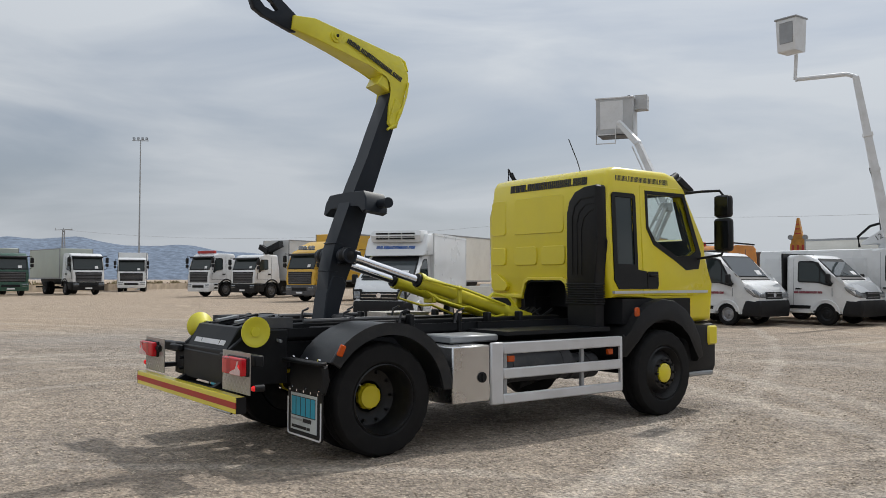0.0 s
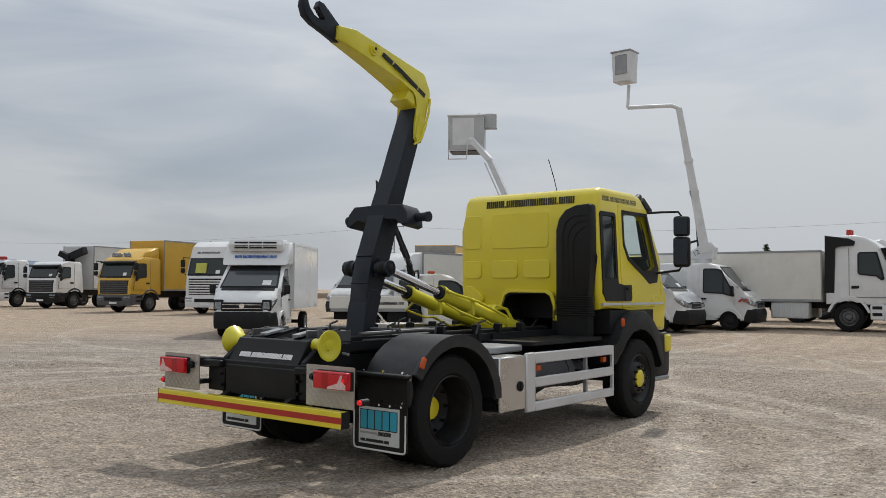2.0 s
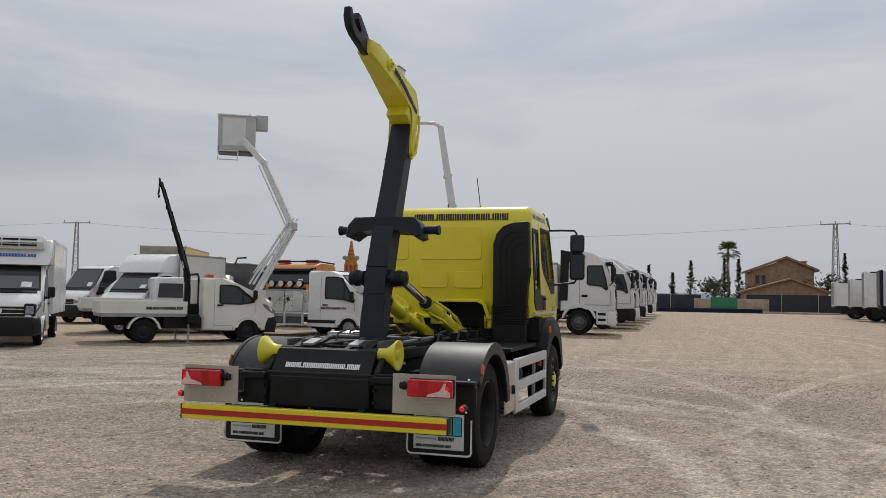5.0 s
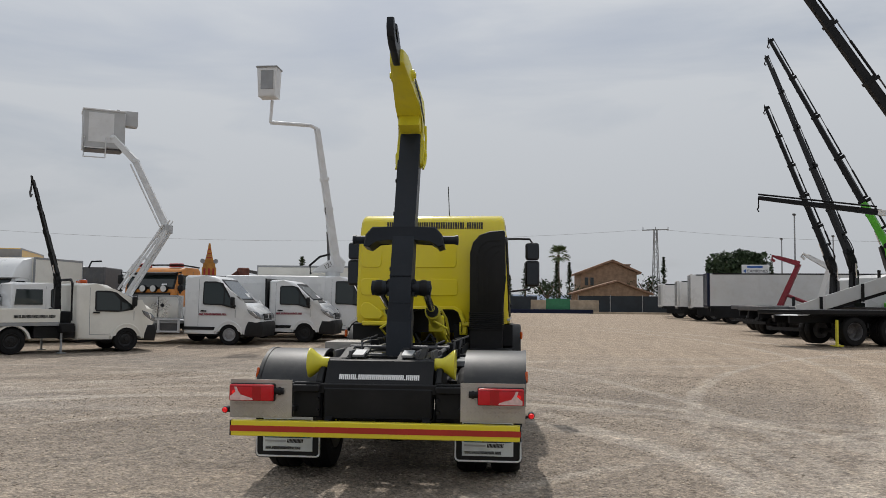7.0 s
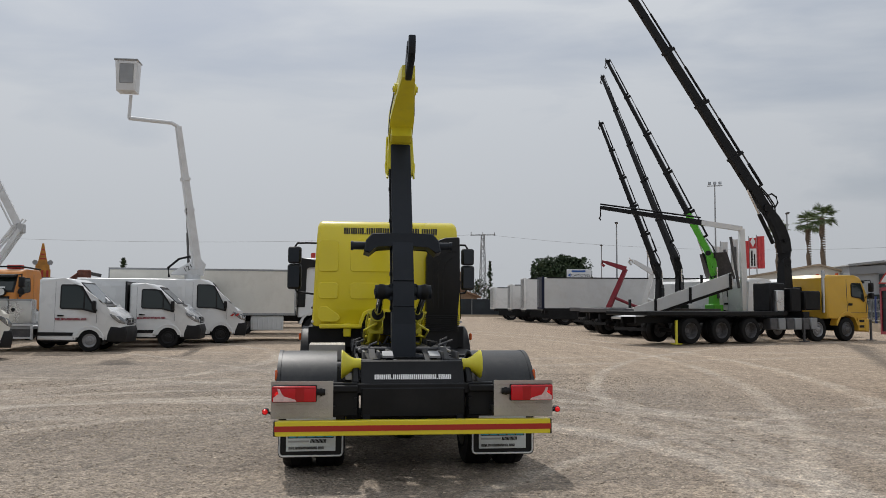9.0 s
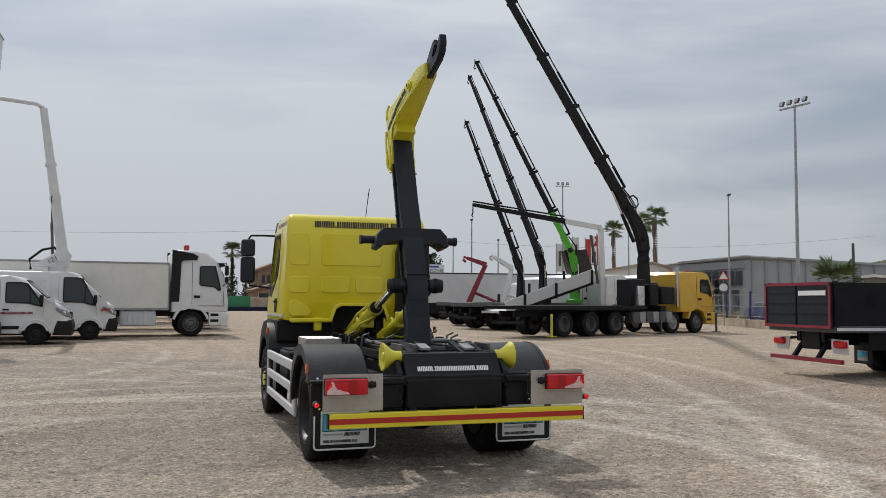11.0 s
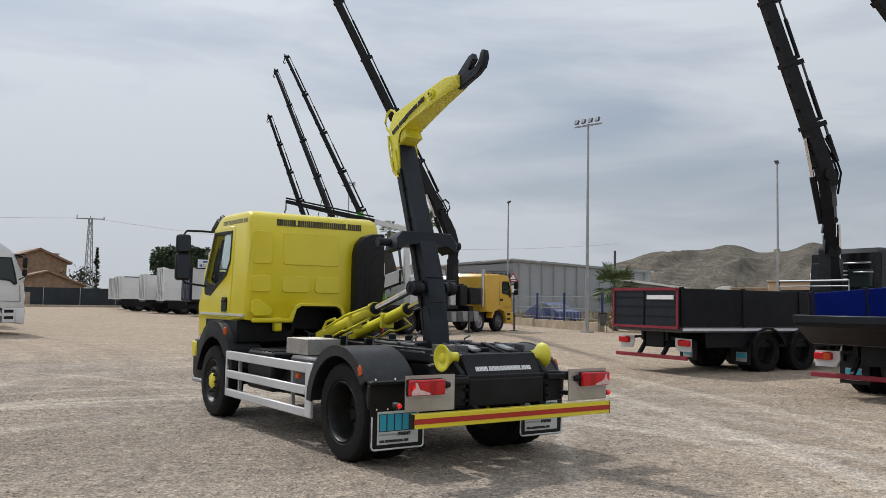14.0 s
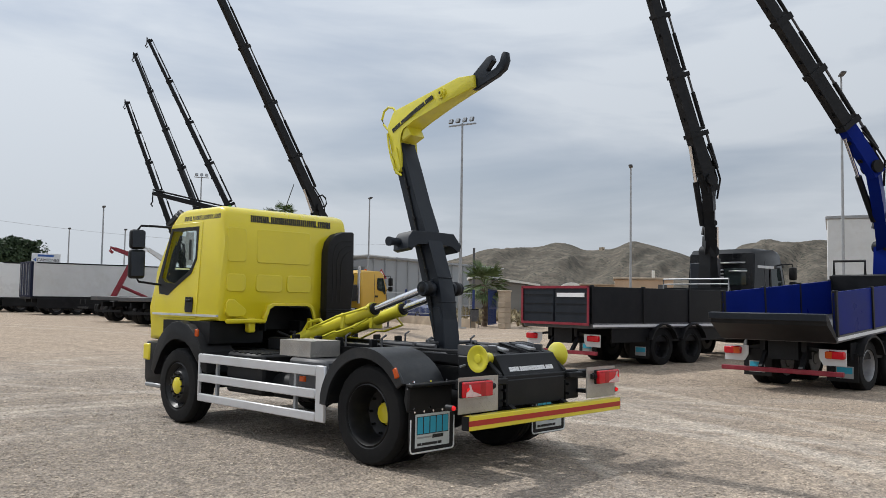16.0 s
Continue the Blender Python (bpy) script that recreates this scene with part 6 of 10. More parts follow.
def folding_crane(T, base, col_h, boom, mat, tip_mat=None, w=0.34, sections=5, col_mat=None, back=0.0, taper=0.58, bulge=1.0, loop=True):
    """A lorry crane: slewing column, inner boom with its cylinder, and telescoping arms up to the tip, in the vehicle's own axes."""
    base = Vector(base)
    b = B()
    box(b, base.x - 0.35, base.x + 0.35, base.y - 0.3, base.y + 0.3, base.z - 0.3, base.z + 0.2, 0.03)
    beam(b, base, base + Vector((0, 0, col_h)), w * 1.15, w * 1.3, w * 0.8, w * 0.95)
    crane = part("crane_column", b, col_mat or mat, T)
    part("stabiliser_beam", box(B(), base.x - 1.1, base.x + 1.1, base.y - 0.18, base.y + 0.18, base.z - 0.38, base.z - 0.12, 0.02), mat, crane)
    a = base + Vector((0, 0, col_h))
    pts = [Vector(p) for p in boom]
    start, tip = pts[0], pts[1]
    d = (tip - start).normalized()
    side = d.cross(Vector((0, 0, 1))).normalized()
    up = side.cross(d)
    # inner boom: a cranked box, arched away from the telescopes
    flat = Vector((d.x, d.y, 0)).normalized()
    knee = a.lerp(start, 0.5) - flat * w * bulge
    curve = [a * (1 - f) ** 2 + knee * (2 * f * (1 - f)) + start * f * f for f in (0, 0.2, 0.4, 0.6, 0.8, 1.0)]
    deep = (0.95, 1.2, 1.3, 1.25, 1.1, 0.85)
    b = B()
    for p, q, h0, h1 in zip(curve, curve[1:], deep, deep[1:]):
        beam(b, p - (q - p).normalized() * w * 0.12, q, w * 0.7, w * h0, w * 0.7, w * h1)
    inner = part("inner_boom", b, col_mat or mat, crane)
    for q, r in ((a, w * 0.42), (start, w * 0.4), (curve[2], w * 0.2)):
        part("pivot_pin", rod(B(), q - side * w * 0.55, q + side * w * 0.55, r, n=16), mat, inner)
    for f, k in ((0.3, 0.37), (0.62, 0.36)):
        q = a.lerp(start, f) - flat * w * bulge * 0.5
        part("valve_block", beam(B(), q + side * w * k, q + side * w * (k + 0.16) + Vector((0, 0, 0.02)), w * 0.5, w * 0.6), M_DARKGREY, inner)
    foot, eye = base + Vector((0, 0, col_h * 0.25)) + up * w * 0.75, a.lerp(start, 0.3) + up * w * 0.8
    ram = part("lift_cylinder", rod(B(), foot, foot.lerp(eye, 0.55), w * 0.22, n=12), M_DARKGREY if mat is not M_DARKGREY else M_GREY, crane)
    part("piston_rod", rod(B(), foot.lerp(eye, 0.55), eye, w * 0.13, n=10), M_CHROME, ram)
    foot, eye = a.lerp(start, 0.4) - up * w * 0.5, start + d * w * 2.6 - up * w * 0.55
    ram = part("knuckle_cylinder", rod(B(), foot, foot.lerp(eye, 0.55), w * 0.2, n=12), mat, crane)
    part("piston_rod", rod(B(), foot.lerp(eye, 0.55), eye, w * 0.12, n=10), M_CHROME, ram)
    # hoses looped over the knuckle
    b = B()
    for k in (-0.15, 0.15):
        o = side * w * k
        tube(b, [a.lerp(start, 0.7) + up * w * 0.7 + o, start + up * w * 0.95 - d * w * 0.2 + o, start + d * w * 0.8 + up * w * 0.95 + o, start + d * w * 2.2 + up * w * 0.7 + o], w * 0.07, 6)
    if loop:
        tube(b, [start + up * w * 0.5, start + up * w * 1.0 - d * w * 0.5, start + up * w * 1.5 - d * w * 0.3, start + up * w * 1.7 + d * w * 0.25, start + up * w * 1.45 + d * w * 0.8, start + up * w * 0.9 + d * w * 0.9], w * 0.09, 6)
    part("hose_loop", b, M_BLACK, crane)
    # telescopes: each shorter box slides in the one below and carries its own ram
    n = sections
    s0 = start - d * back
    for i in range(n):
        p, q = s0.lerp(tip, i / n - (0.03 if i else 0)), s0.lerp(tip, (i + 1) / n)
        s = w * (0.95 - taper * i / n)
        b = B()
        beam(b, p, q, s * 0.72, s, s * 0.7, s * 0.96)
        arm = part("telescopic_arm", b, (tip_mat if tip_mat and i < 1 else mat), crane)
        part("arm_collar", beam(B(), q - d * 0.12, q, s * 0.84, s * 1.14), mat, arm)
        part("stop_bracket", beam(B(), q - d * 0.1 + up * s * 0.4, q - d * 0.1 + up * s * 1.25, s * 0.3, 0.14), mat, arm)
        lo = p.lerp(q, 0.16 if i else 0.35)
        part("ram_bracket", beam(B(), lo + up * s * 0.4, lo + up * s * 1.2, s * 0.22, 0.1), mat, arm)
        ram = part("extension_ram", rod(B(), lo - d * 0.05 + up * s * 1.1, lo.lerp(q, 0.62) + up * s * 1.12, max(0.035, s * 0.16), n=8), mat, arm)
        part("ram_rod", rod(B(), lo.lerp(q, 0.6) + up * s * 1.12, q - d * 0.05 + up * s * 1.15, max(0.02, s * 0.09), n=8), M_DARKGREY, ram)
        for f in (0.35, 0.7):
            part("hose_clip", beam(B(), p.lerp(q, f) - up * s * 0.5, p.lerp(q, f) - up * s * 0.62, s * 0.3, 0.08), mat, arm)
    b = B()
    tube(b, [tip, tip + d * 0.15, tip + d * 0.15 - Vector((0, 0, 0.35))], 0.03, 6)
    tube(b, [tip + d * 0.15 - Vector((0, 0, 0.35)), tip + d * 0.15 - Vector((0.1, 0, 0.45)), tip + d * 0.15 - Vector((0, 0, 0.55)), tip + d * 0.15 - Vector((-0.08, 0, 0.5))], 0.03, 6)
    part("crane_hook", b, M_DARKGREY, crane)
    return crane


def lift_arm(T, pts, w, mat, name="lift_arm", taper=0.8):
    for i, (p, q) in enumerate(zip(pts, pts[1:])):
        b = B()
        beam(b, p, q, w * taper ** i, w * 1.15 * taper ** i, w * taper ** (i + 0.5), w * taper ** (i + 0.5))
        bmesh.ops.create_uvsphere(b, u_segments=10, v_segments=6, radius=w * 0.62 * taper ** i, matrix=Matrix.Translation(Vector(q)))
        part(name, b, mat, T)


def to_local(T, p):
    return T.matrix_world.inverted() @ Vector(p)


# ---- parked vehicles: the yard ----
def at_heading(name, x, y, ang, label, category, group=""):
    """A vehicle whose front axle stands at x, y and which faces the angle ang, counted from +x."""
    return thing(name, x, y, ang - 90, label, category, group)


# row of heavy lorries on the west side
T = at_heading("box_truck", -36.7, 19.3, -74, "ochre yellow lorry with a tall yellow box and four roof lamps", "truck", "lorries along the west row")
c = truck_cab(T, M_OCHRE, 2.95, 2.2, roof_spoiler=0.55, bumper_mat=M_DARKGREY, grille_mat=M_DARKGREY)
lorry_chassis(T, (-4.6,), -7.6)
cargo_box(T, -8.0, -1.0, 1.15, 3.95, M_OCHRE)
b = B()
for x in (-0.6, -0.35, 0.0, 0.25, 0.45):
    rod(b, (x, 0.95, 3.08), (x, 1.03, 3.08), 0.11, n=14)
tube(b, [(-0.75, 0.98, 2.96), (0.6, 0.98, 2.98)], 0.03, 6)
part("roof_lamps", b, M_HEAD, c)

T = at_heading("box_truck", -45.6, 19.6, -72, "white lorry with a grey cargo box and a folded loader crane", "truck", "lorries along the west row")
truck_cab(T, M_WHITE, 2.85, 2.0, lower_dark=True)
lorry_chassis(T, (-4.4,), -7.2)
cargo_box(T, -7.6, -1.5, 1.15, 3.9, M_BOXGREY)
b = B()
beam(b, (0.3, -1.1, 1.2), (0.3, -1.1, 3.2), 0.4, 0.4)
beam(b, (0.3, -1.1, 3.2), (-1.0, -1.0, 3.6), 0.35, 0.4)
beam(b, (0.2, -1.0, 3.1), (1.0, -1.0, 3.45), 0.3, 0.35)
part("folded_crane", b, M_BLACK, T)

T = at_heading("tractor_truck", -50.4, 18.4, -72, "white heavy lorry with a red roof beacon bar", "truck", "lorries along the west row")
c = truck_cab(T, M_WHITE, 3.0, 2.2)
lorry_chassis(T, (-4.2, -5.5), -6.5)
b = B()
box(b, -0.9, 0.9, 0.6, 0.85, 3.0, 3.2, 0.04)
part("beacon_bar", b, M_RED, c)
b = B()
box(b, -1.2, 1.2, -6.4, -1.0, 1.05, 1.5)
part("flat_bed", b, M_DARKGREY, T)

T = at_heading("box_truck", -31.2, 21.0, -67, "white high-roof lorry with a pale box body", "truck", "lorries along the west row")
c = truck_cab(T, M_WHITE, 3.75, 2.2, high=True, visor=False, bumper_mat=M_WHITE, grille_mat=M_WHITE)
lorry_chassis(T, (-4.8,), -8.4)
cargo_box(T, -8.8, -1.0, 1.15, 3.85, M_CREAM)
b = B()
lettering(b, "XXX.XXXXXXXXXXX.XXX", (0.78, 0.97, 3.1), (-1, 0, 0), (0, -0.25, 1), 0.1)
part("front_lettering", b, M_LETTER, c)
b = B()
front_panel(b, (1.3, 2.1), (1.2, 2.6), 0.3, 0.3, 0.05)
for v in b.verts:
    v.co.x += 0.35
part("yellow_notice", b, material("yellow_paper_notice", (0.5, 0.5, 0.1), 0.7), c)

T = at_heading("box_truck", -60.3, 11.8, 8, "white lorry with a pale sage tipping body", "truck", "lorries along the west row")
truck_cab(T, M_WHITE, 3.1, 1.9, lower_dark=True)
lorry_chassis(T, (-4.2,), -7.0)
cargo_box(T, -7.4, -1.0, 1.2, 3.5, M_SAGE)

T = at_heading("tipper_truck", -58.9, 6.4, 6, "dark green tipper lorry with a green loader crane", "truck", "lorries along the west row")
truck_cab(T, M_DKGREEN, 3.0, 2.0, bumper_mat=M_DKGREEN)
lorry_chassis(T, (-4.4, -5.7), -7.2)
cargo_box(T, -7.2, -1.3, 1.3, 3.4, M_SAGE, name="tipper_body")
b = B()
for p, q in (((1.0, -1.1, 1.2), (1.0, -1.1, 3.9)), ((1.0, -1.1, 3.9), (1.6, -0.9, 4.3)), ((1.6, -0.9, 4.3), (2.6, -0.7, 2.2))):
    beam(b, p, q, 0.3, 0.35)
part("loader_crane", b, M_DKGREEN, T)

T = at_heading("box_truck", -72.0, 18.9, -18, "white lorry behind the low boundary wall", "truck", "lorries along the west row")
truck_cab(T, M_WHITE, 3.1, 2.0)
lorry_chassis(T, (-4.2,), -7.0)
cargo_box(T, -7.4, -1.0, 1.2, 3.6, M_WHITE)

# refrigerated light van in front
T = at_heading("refrigerated_van", -15.2, 10.5, -53, "white refrigerated box van with a roof cooling unit, standing alone", "van")
c = van_front(T, M_WHITE, 2.3, 0.99, 1.3, 0.98, roof_y=-0.75)
van_wheels(T, -3.66, dual=True)
cargo_box(T, -5.2, -1.25, 0.82, 2.95, M_WHITE, 1.05, trim=M_WHITE)
b = B()
shell(b, [(-1.3, 2.22), (-1.3, 2.94), (-0.8, 2.9), (-0.55, 2.55), (-0.35, 2.2)], 1.03, 0.08)
part("wind_deflector", b, M_WHITE, c)
b = B()
shell(b, [(-1.25, 2.6), (-1.25, 3.04), (-0.5, 3.0), (-0.4, 2.84), (-0.48, 2.64)], 0.86, 0.08)
fr = part("cooling_unit", b, M_WHITE, T)
b = B()
for z in (2.72, 2.8, 2.88):
    for x0, x1 in ((-0.66, -0.24), (-0.2, 0.2), (0.24, 0.66)):
        box(b, x0, x1, -0.54, -0.41, z, z + 0.05)
part("cooling_vents", b, M_PLASTIC, fr)
b = B()
lettering(b, "XXX.XXXXXXXXXXX.XXX", (0.66, -0.462, 2.42), (-1, 0, 0), (0, -0.57, 1), 0.1)
part("front_lettering", b, M_LETTERBLUE, c)
b = B()
box(b, -0.62, 0.62, 0.96, 1.03, 0.8, 1.06, 0.02)
panel = part("grille_panel", b, M_PLASTIC, c)
for x in (-0.72, 0.72):
    lamp = part("lamp_housing", box(B(), x - 0.14, x + 0.14, 0.84, 1.0, 0.8, 1.14, 0.04, 2), M_PLASTIC, panel)
    part("lamp_reflector", box(B(), x - 0.1, x + 0.1, 0.95, 1.012, 0.86, 1.08, 0.03, 2), M_HEAD, lamp)
for z in (0.87, 0.98):
    part("grille_line", box(B(), -0.58, 0.58, 1.02, 1.04, z, z + 0.015), M_CHROME, panel)

# vans and pick-ups along the north-west
T = at_heading("panel_van", -23.0, 22.6, -97, "white long panel van with a high roof", "van", "light vans in the north-west row")
van_front(T, M_WHITE, 2.5, 0.99, 1.4)
van_body(T, M_WHITE, -5.0, -1.3, 2.55, 0.99, rear=-3.7)
van_wheels(T, -3.7)

T = at_heading("luton_van", -17.3, 18.6, -92, "white box van with a rounded over-cab pod", "van", "light vans in the north-west row")
c = van_front(T, M_WHITE, 2.25, 0.99, 1.3)
van_wheels(T, -3.6, dual=True)
cargo_box(T, -4.2, -1.2, 0.95, 2.9, M_CREAM, 1.05)
b = B()
shell(b, [(-1.25, 2.1), (-1.25, 2.88), (-0.7, 2.82), (-0.3, 2.5), (-0.15, 2.16)], 0.97, 0.1)
pod = part("roof_pod", b, M_WHITE, c)
b = B()
prism(b, [(-1.1, 2.5), (-0.8, 2.62), (-0.75, 2.68), (-0.95, 2.62), (-0.85, 2.55)], "x", 0.9, 0.99)
part("pod_emblem", b, M_LETTER, pod)
part("side_print", box(B(), 1.045, 1.058, -2.4, -1.7, 2.55, 2.62), M_GREY, pod)

T = at_heading("pickup_truck", -11.2, 15.9, 46, "white single-cab pick-up with a small black crane and drop sides", "pickup", "light vans in the north-west row")
c = van_front(T, M_CREAM, 1.95, 0.94, 1.4, 0.86, bumper=M_PLASTIC, roof_y=-0.6, badge=False)
van_wheels(T, -3.05, 0.35, 0.94, rim=M_RIM_BLACK)
dropside_bed(T, -4.25, -1.85, M_CREAM, 0.98, 0.86, 0.36)
side_writing(T, -2.5, 0.98, 0.98, 0.08, M_LETTER)
for sd in (1, -1):
    b = B()
    out = [(-3.05 + 0.48 * math.cos(a), 0.34 + 0.48 * math.sin(a)) for a in [radians(d) for d in range(10, 171, 20)]]
    inn = [(-3.05 + 0.42 * math.cos(a), 0.34 + 0.42 * math.sin(a)) for a in [radians(d) for d in range(170, 9, -20)]]
    prism(b, out + inn, "x", sd * 0.7, sd * 0.96)
    part("rear_wheel_arch", b, M_CREAM, T)
part("under_tray", box(B(), -0.85, 0.85, -2.5, -1.4, 0.42, 0.76, 0.02), M_BLACK, T)
b = B()
tube(b, [(-0.85, -1.52, 0.9), (-0.85, -1.52, 1.95), (-0.7, -1.52, 2.05), (0.7, -1.52, 2.05), (0.85, -1.52, 1.95), (0.85, -1.52, 0.9)], 0.035)
part("headboard_hoop", b, M_BLACK, T)
tip = to_local(T, (-12.02, 12.74, 4.75))
folding_crane(T, (0.1, -1.7, 0.95), 0.9, [(0.12, -1.75, 2.2), tip], M_BLACK, w=0.15, sections=4, bulge=0.3, loop=False)
part("amber_beacon", box(B(), -0.1, 0.35, -1.15, -0.95, 1.95, 2.06, 0.03), M_AMBER, c)
for x in (0.95, -0.95):
    b = B()
    beam(b, (x, -1.8, 0.7), (x, -1.8, 0.02), 0.05, 0.05)
    box(b, x - 0.1, x + 0.1, -1.9, -1.7, 0.0, 0.03)
    part("stabiliser_leg", b, M_GALV, T)

T = at_heading("crew_van", -14.6, 19.4, 45, "white double-cab light van with a low bed", "van", "light vans in the north-west row")
c = van_front(T, M_WHITE, 1.98, 0.94, 2.1, 0.86, roof_y=-0.6)
for sd in (1, -1):
    b = B()
    side_panel(b, [(-2.0, 1.26), (-1.15, 1.26), (-1.15, 1.76), (-1.95, 1.76)], sd, 0.94, 1.15, 0.075, 0.008)
    part("rear_side_window", b, M_GLASS, c)
van_wheels(T, -3.2, 0.33, 0.94)
dropside_bed(T, -4.4, -2.2, M_WHITE, 0.98, 0.86, 0.36)

T = at_heading("aerial_platform_truck", -8.78, 19.75, 2, "white light lorry with a raised grey two-man lift basket", "van", "light vans in the north-west row")
van_front(T, M_WHITE, 2.3, 0.99, 1.55, 1.0, band=True)
van_wheels(T, -4.3, dual=True)
dropside_bed(T, -6.0, -1.65, M_GREY, 1.02, 0.8, 0.1)
side_writing(T, -0.55, 0.98, 0.99, 0.07, M_LETTERRED)
for y in (-2.05, -2.75):
    locker = part("side_locker", box(B(), 0.55, 1.02, y - 0.34, y + 0.34, 0.88, 1.62, 0.012), M_STEEL, T)
    part("locker_frame", box(B(), 1.0, 1.035, y - 0.345, y + 0.345, 1.58, 1.635, 0.006), M_GREY, locker)
    part("locker_latch", rod(B(), (1.015, y - 0.2, 1.3), (1.035, y - 0.2, 1.3), 0.06, n=12), M_BLACK, locker)
for y in (-1.72, -2.4, -3.1):
    part("rail_post", box(B(), 0.98, 1.05, y, y + 0.07, 0.38, 0.86, 0.006), M_ALU, T)
for z in (0.4, 0.8):
    part("side_rail", box(B(), 1.0, 1.05, -3.2, -1.66, z, z + 0.06, 0.006), M_ALU, T)
part("rail_infill", box(B(), 0.97, 0.99, -3.1, -1.7, 0.45, 0.82), M_DARKGREY, T)
basket_w = Vector((-13.45, 19.02, 7.4))
p0 = to_local(T, (-12.3, 17.9, 1.6))
elbow, knuckle = to_local(T, (-10.81, 18.55, 3.9)), to_local(T, (-11.94, 18.4, 6.2))
b = B()
foot = to_local(T, (-12.35, 18.9, 1.6))
rod(b, (foot.x, foot.y, 0.8), (foot.x, foot.y, 1.6), 0.35, 0.3, n=16)
part("turret", b, M_LIFTWHITE, T)
lower = [tuple(foot), tuple(elbow)]
for off in (-0.14, 0.14):
    b = B()
    beam(b, Vector(lower[0]) + Vector((off, 0, 0.1)), Vector(lower[1]) + Vector((off, 0, 0)), 0.07, 0.12)
    beam(b, Vector(lower[0]) + Vector((off, -0.25, 0.35)), Vector(lower[1]) + Vector((off, -0.12, 0.2)), 0.045, 0.06)
    beam(b, Vector(lower[0]) + Vector((off, -0.1, 0.75)), Vector(lower[1]) + Vector((off, 0.1, 0.34)), 0.03, 0.035)
    part("lower_lift_arm", b, M_LIFTWHITE, T)
basket_l = to_local(T, basket_w)
lift_arm(T, [elbow, knuckle, to_local(T, (-12.75, 18.4, 7.0))], 0.2, M_LIFTWHITE, "upper_lift_arm", 0.9)
for off, f0, f1, r_ in ((0.17, 0.05, 0.95, 0.028), (-0.17, 0.1, 1.0, 0.022), (0.0, 0.3, 0.8, 0.04)):
    b = B()
    e_, k_ = Vector(elbow), Vector(knuckle)
    rod(b, e_.lerp(k_, f0) + Vector((off, -abs(off), 0.0)), e_.lerp(k_, f1) + Vector((off, -abs(off), 0.0)), r_, n=8)
    part("levelling_rod", b, M_LIFTWHITE, T)
for f in (0.3, 0.55, 0.8):
    p_ = Vector(lower[0]).lerp(Vector(lower[1]), f)
    part("arm_brace", beam(B(), p_ + Vector((-0.2, -0.1, 0.1)), p_ + Vector((0.2, -0.1, 0.12)), 0.06, 0.06), M_LIFTWHITE, T)
part("arm_knuckle", box(B(), elbow.x - 0.15, elbow.x + 0.15, elbow.y - 0.1, elbow.y + 0.1, elbow.z - 0.1, elbow.z + 0.2, 0.03), M_LIFTGREY, T)
inv = T.matrix_world.inverted().to_3x3()
b = B()
set_basket = Matrix.Translation(basket_l) @ inv.to_4x4() @ Matrix.Rotation(radians(32), 4, "Z")
box(b, -0.66, 0.66, -0.48, 0.48, -0.68, 0.62, 0.02)
b.transform(set_basket)
bk = part("lift_basket", b, M_LIFTGREY, T)
for d4, m4 in (((-0.5, 0.3, -0.492, -0.478, -0.5, 0.5), M_LIFTWHITE), ((-0.69, 0.69, -0.51, 0.51, 0.58, 0.63), M_LIFTWHITE), ((0.66, 1.1, -0.15, 0.3, 0.2, 0.72), M_LIFTGREY), ((0.4, 0.5, -0.1, 0.0, 0.62, 0.74), M_BLACK), ((-0.6, 0.6, -0.42, 0.42, -0.73, -0.68), M_DARKGREY)):
    b = box(B(), *d4, 0.008)
    b.transform(set_basket)
    part("basket_fitting", b, m4, bk)
b = B()
tube(b, [(-0.62, -0.5, -0.35), (-0.64, -0.52, -1.02), (0.04, -0.52, -1.02), (0.06, -0.5, -0.35)], 0.028, 6)
tube(b, [(-0.63, -0.52, -0.7), (0.05, -0.52, -0.7)], 0.022, 6)
b.transform(set_basket)
part("basket_step", b, M_LIFTWHITE, bk)

T = at_heading("aerial_platform_van", -17.0, 22.8, -62, "white van with a folded white lift boom on its roof", "van", "light vans in the north-west row")
van_front(T, M_WHITE, 2.2, 0.97, 1.4)
van_body(T, M_WHITE, -4.8, -1.3, 2.2, 0.97, rear=-3.4)
van_wheels(T, -3.4)
h0, h1 = to_local(T, (-21.6, 29.0, 3.3)), to_local(T, (-17.8, 26.6, 2.85))
b = B()
beam(b, h0, h1, 0.3, 0.34, 0.18, 0.2)
boom_ = part("folded_boom", b, M_LIFTWHITE, T)
b = B()
box(b, h0.x - 0.35, h0.x + 0.35, h0.y - 0.3, h0.y + 0.3, 2.18, h0.z + 0.15, 0.05)
part("boom_turret", b, M_LIFTWHITE, boom_)
part("boom_fitting", box(B(), h1.x - 0.2, h1.x + 0.2, h1.y - 0.2, h1.y + 0.2, 2.15, h1.z + 0.1, 0.04), M_OCHRE, boom_)

T = at_heading("chassis_cab_van", -6.88, 22.05, 3, "white light lorry with a low flat body", "van", "light vans in the north-west row")
van_front(T, M_WHITE, 2.2, 0.98, 1.3, 0.98, band=True, badge=False)
van_wheels(T, -3.9, rim=M_RIM_BLACK)
dropside_bed(T, -5.0, -1.4, M_WHITE, 1.0, 0.85, 0.35)
side_writing(T, -0.55, 0.98, 0.98, 0.07, M_LETTERRED)
b = B()
box(b, -1.0, 1.0, -1.42, -1.36, 0.85, 2.25)
part("headboard", b, M_PLASTIC, T)

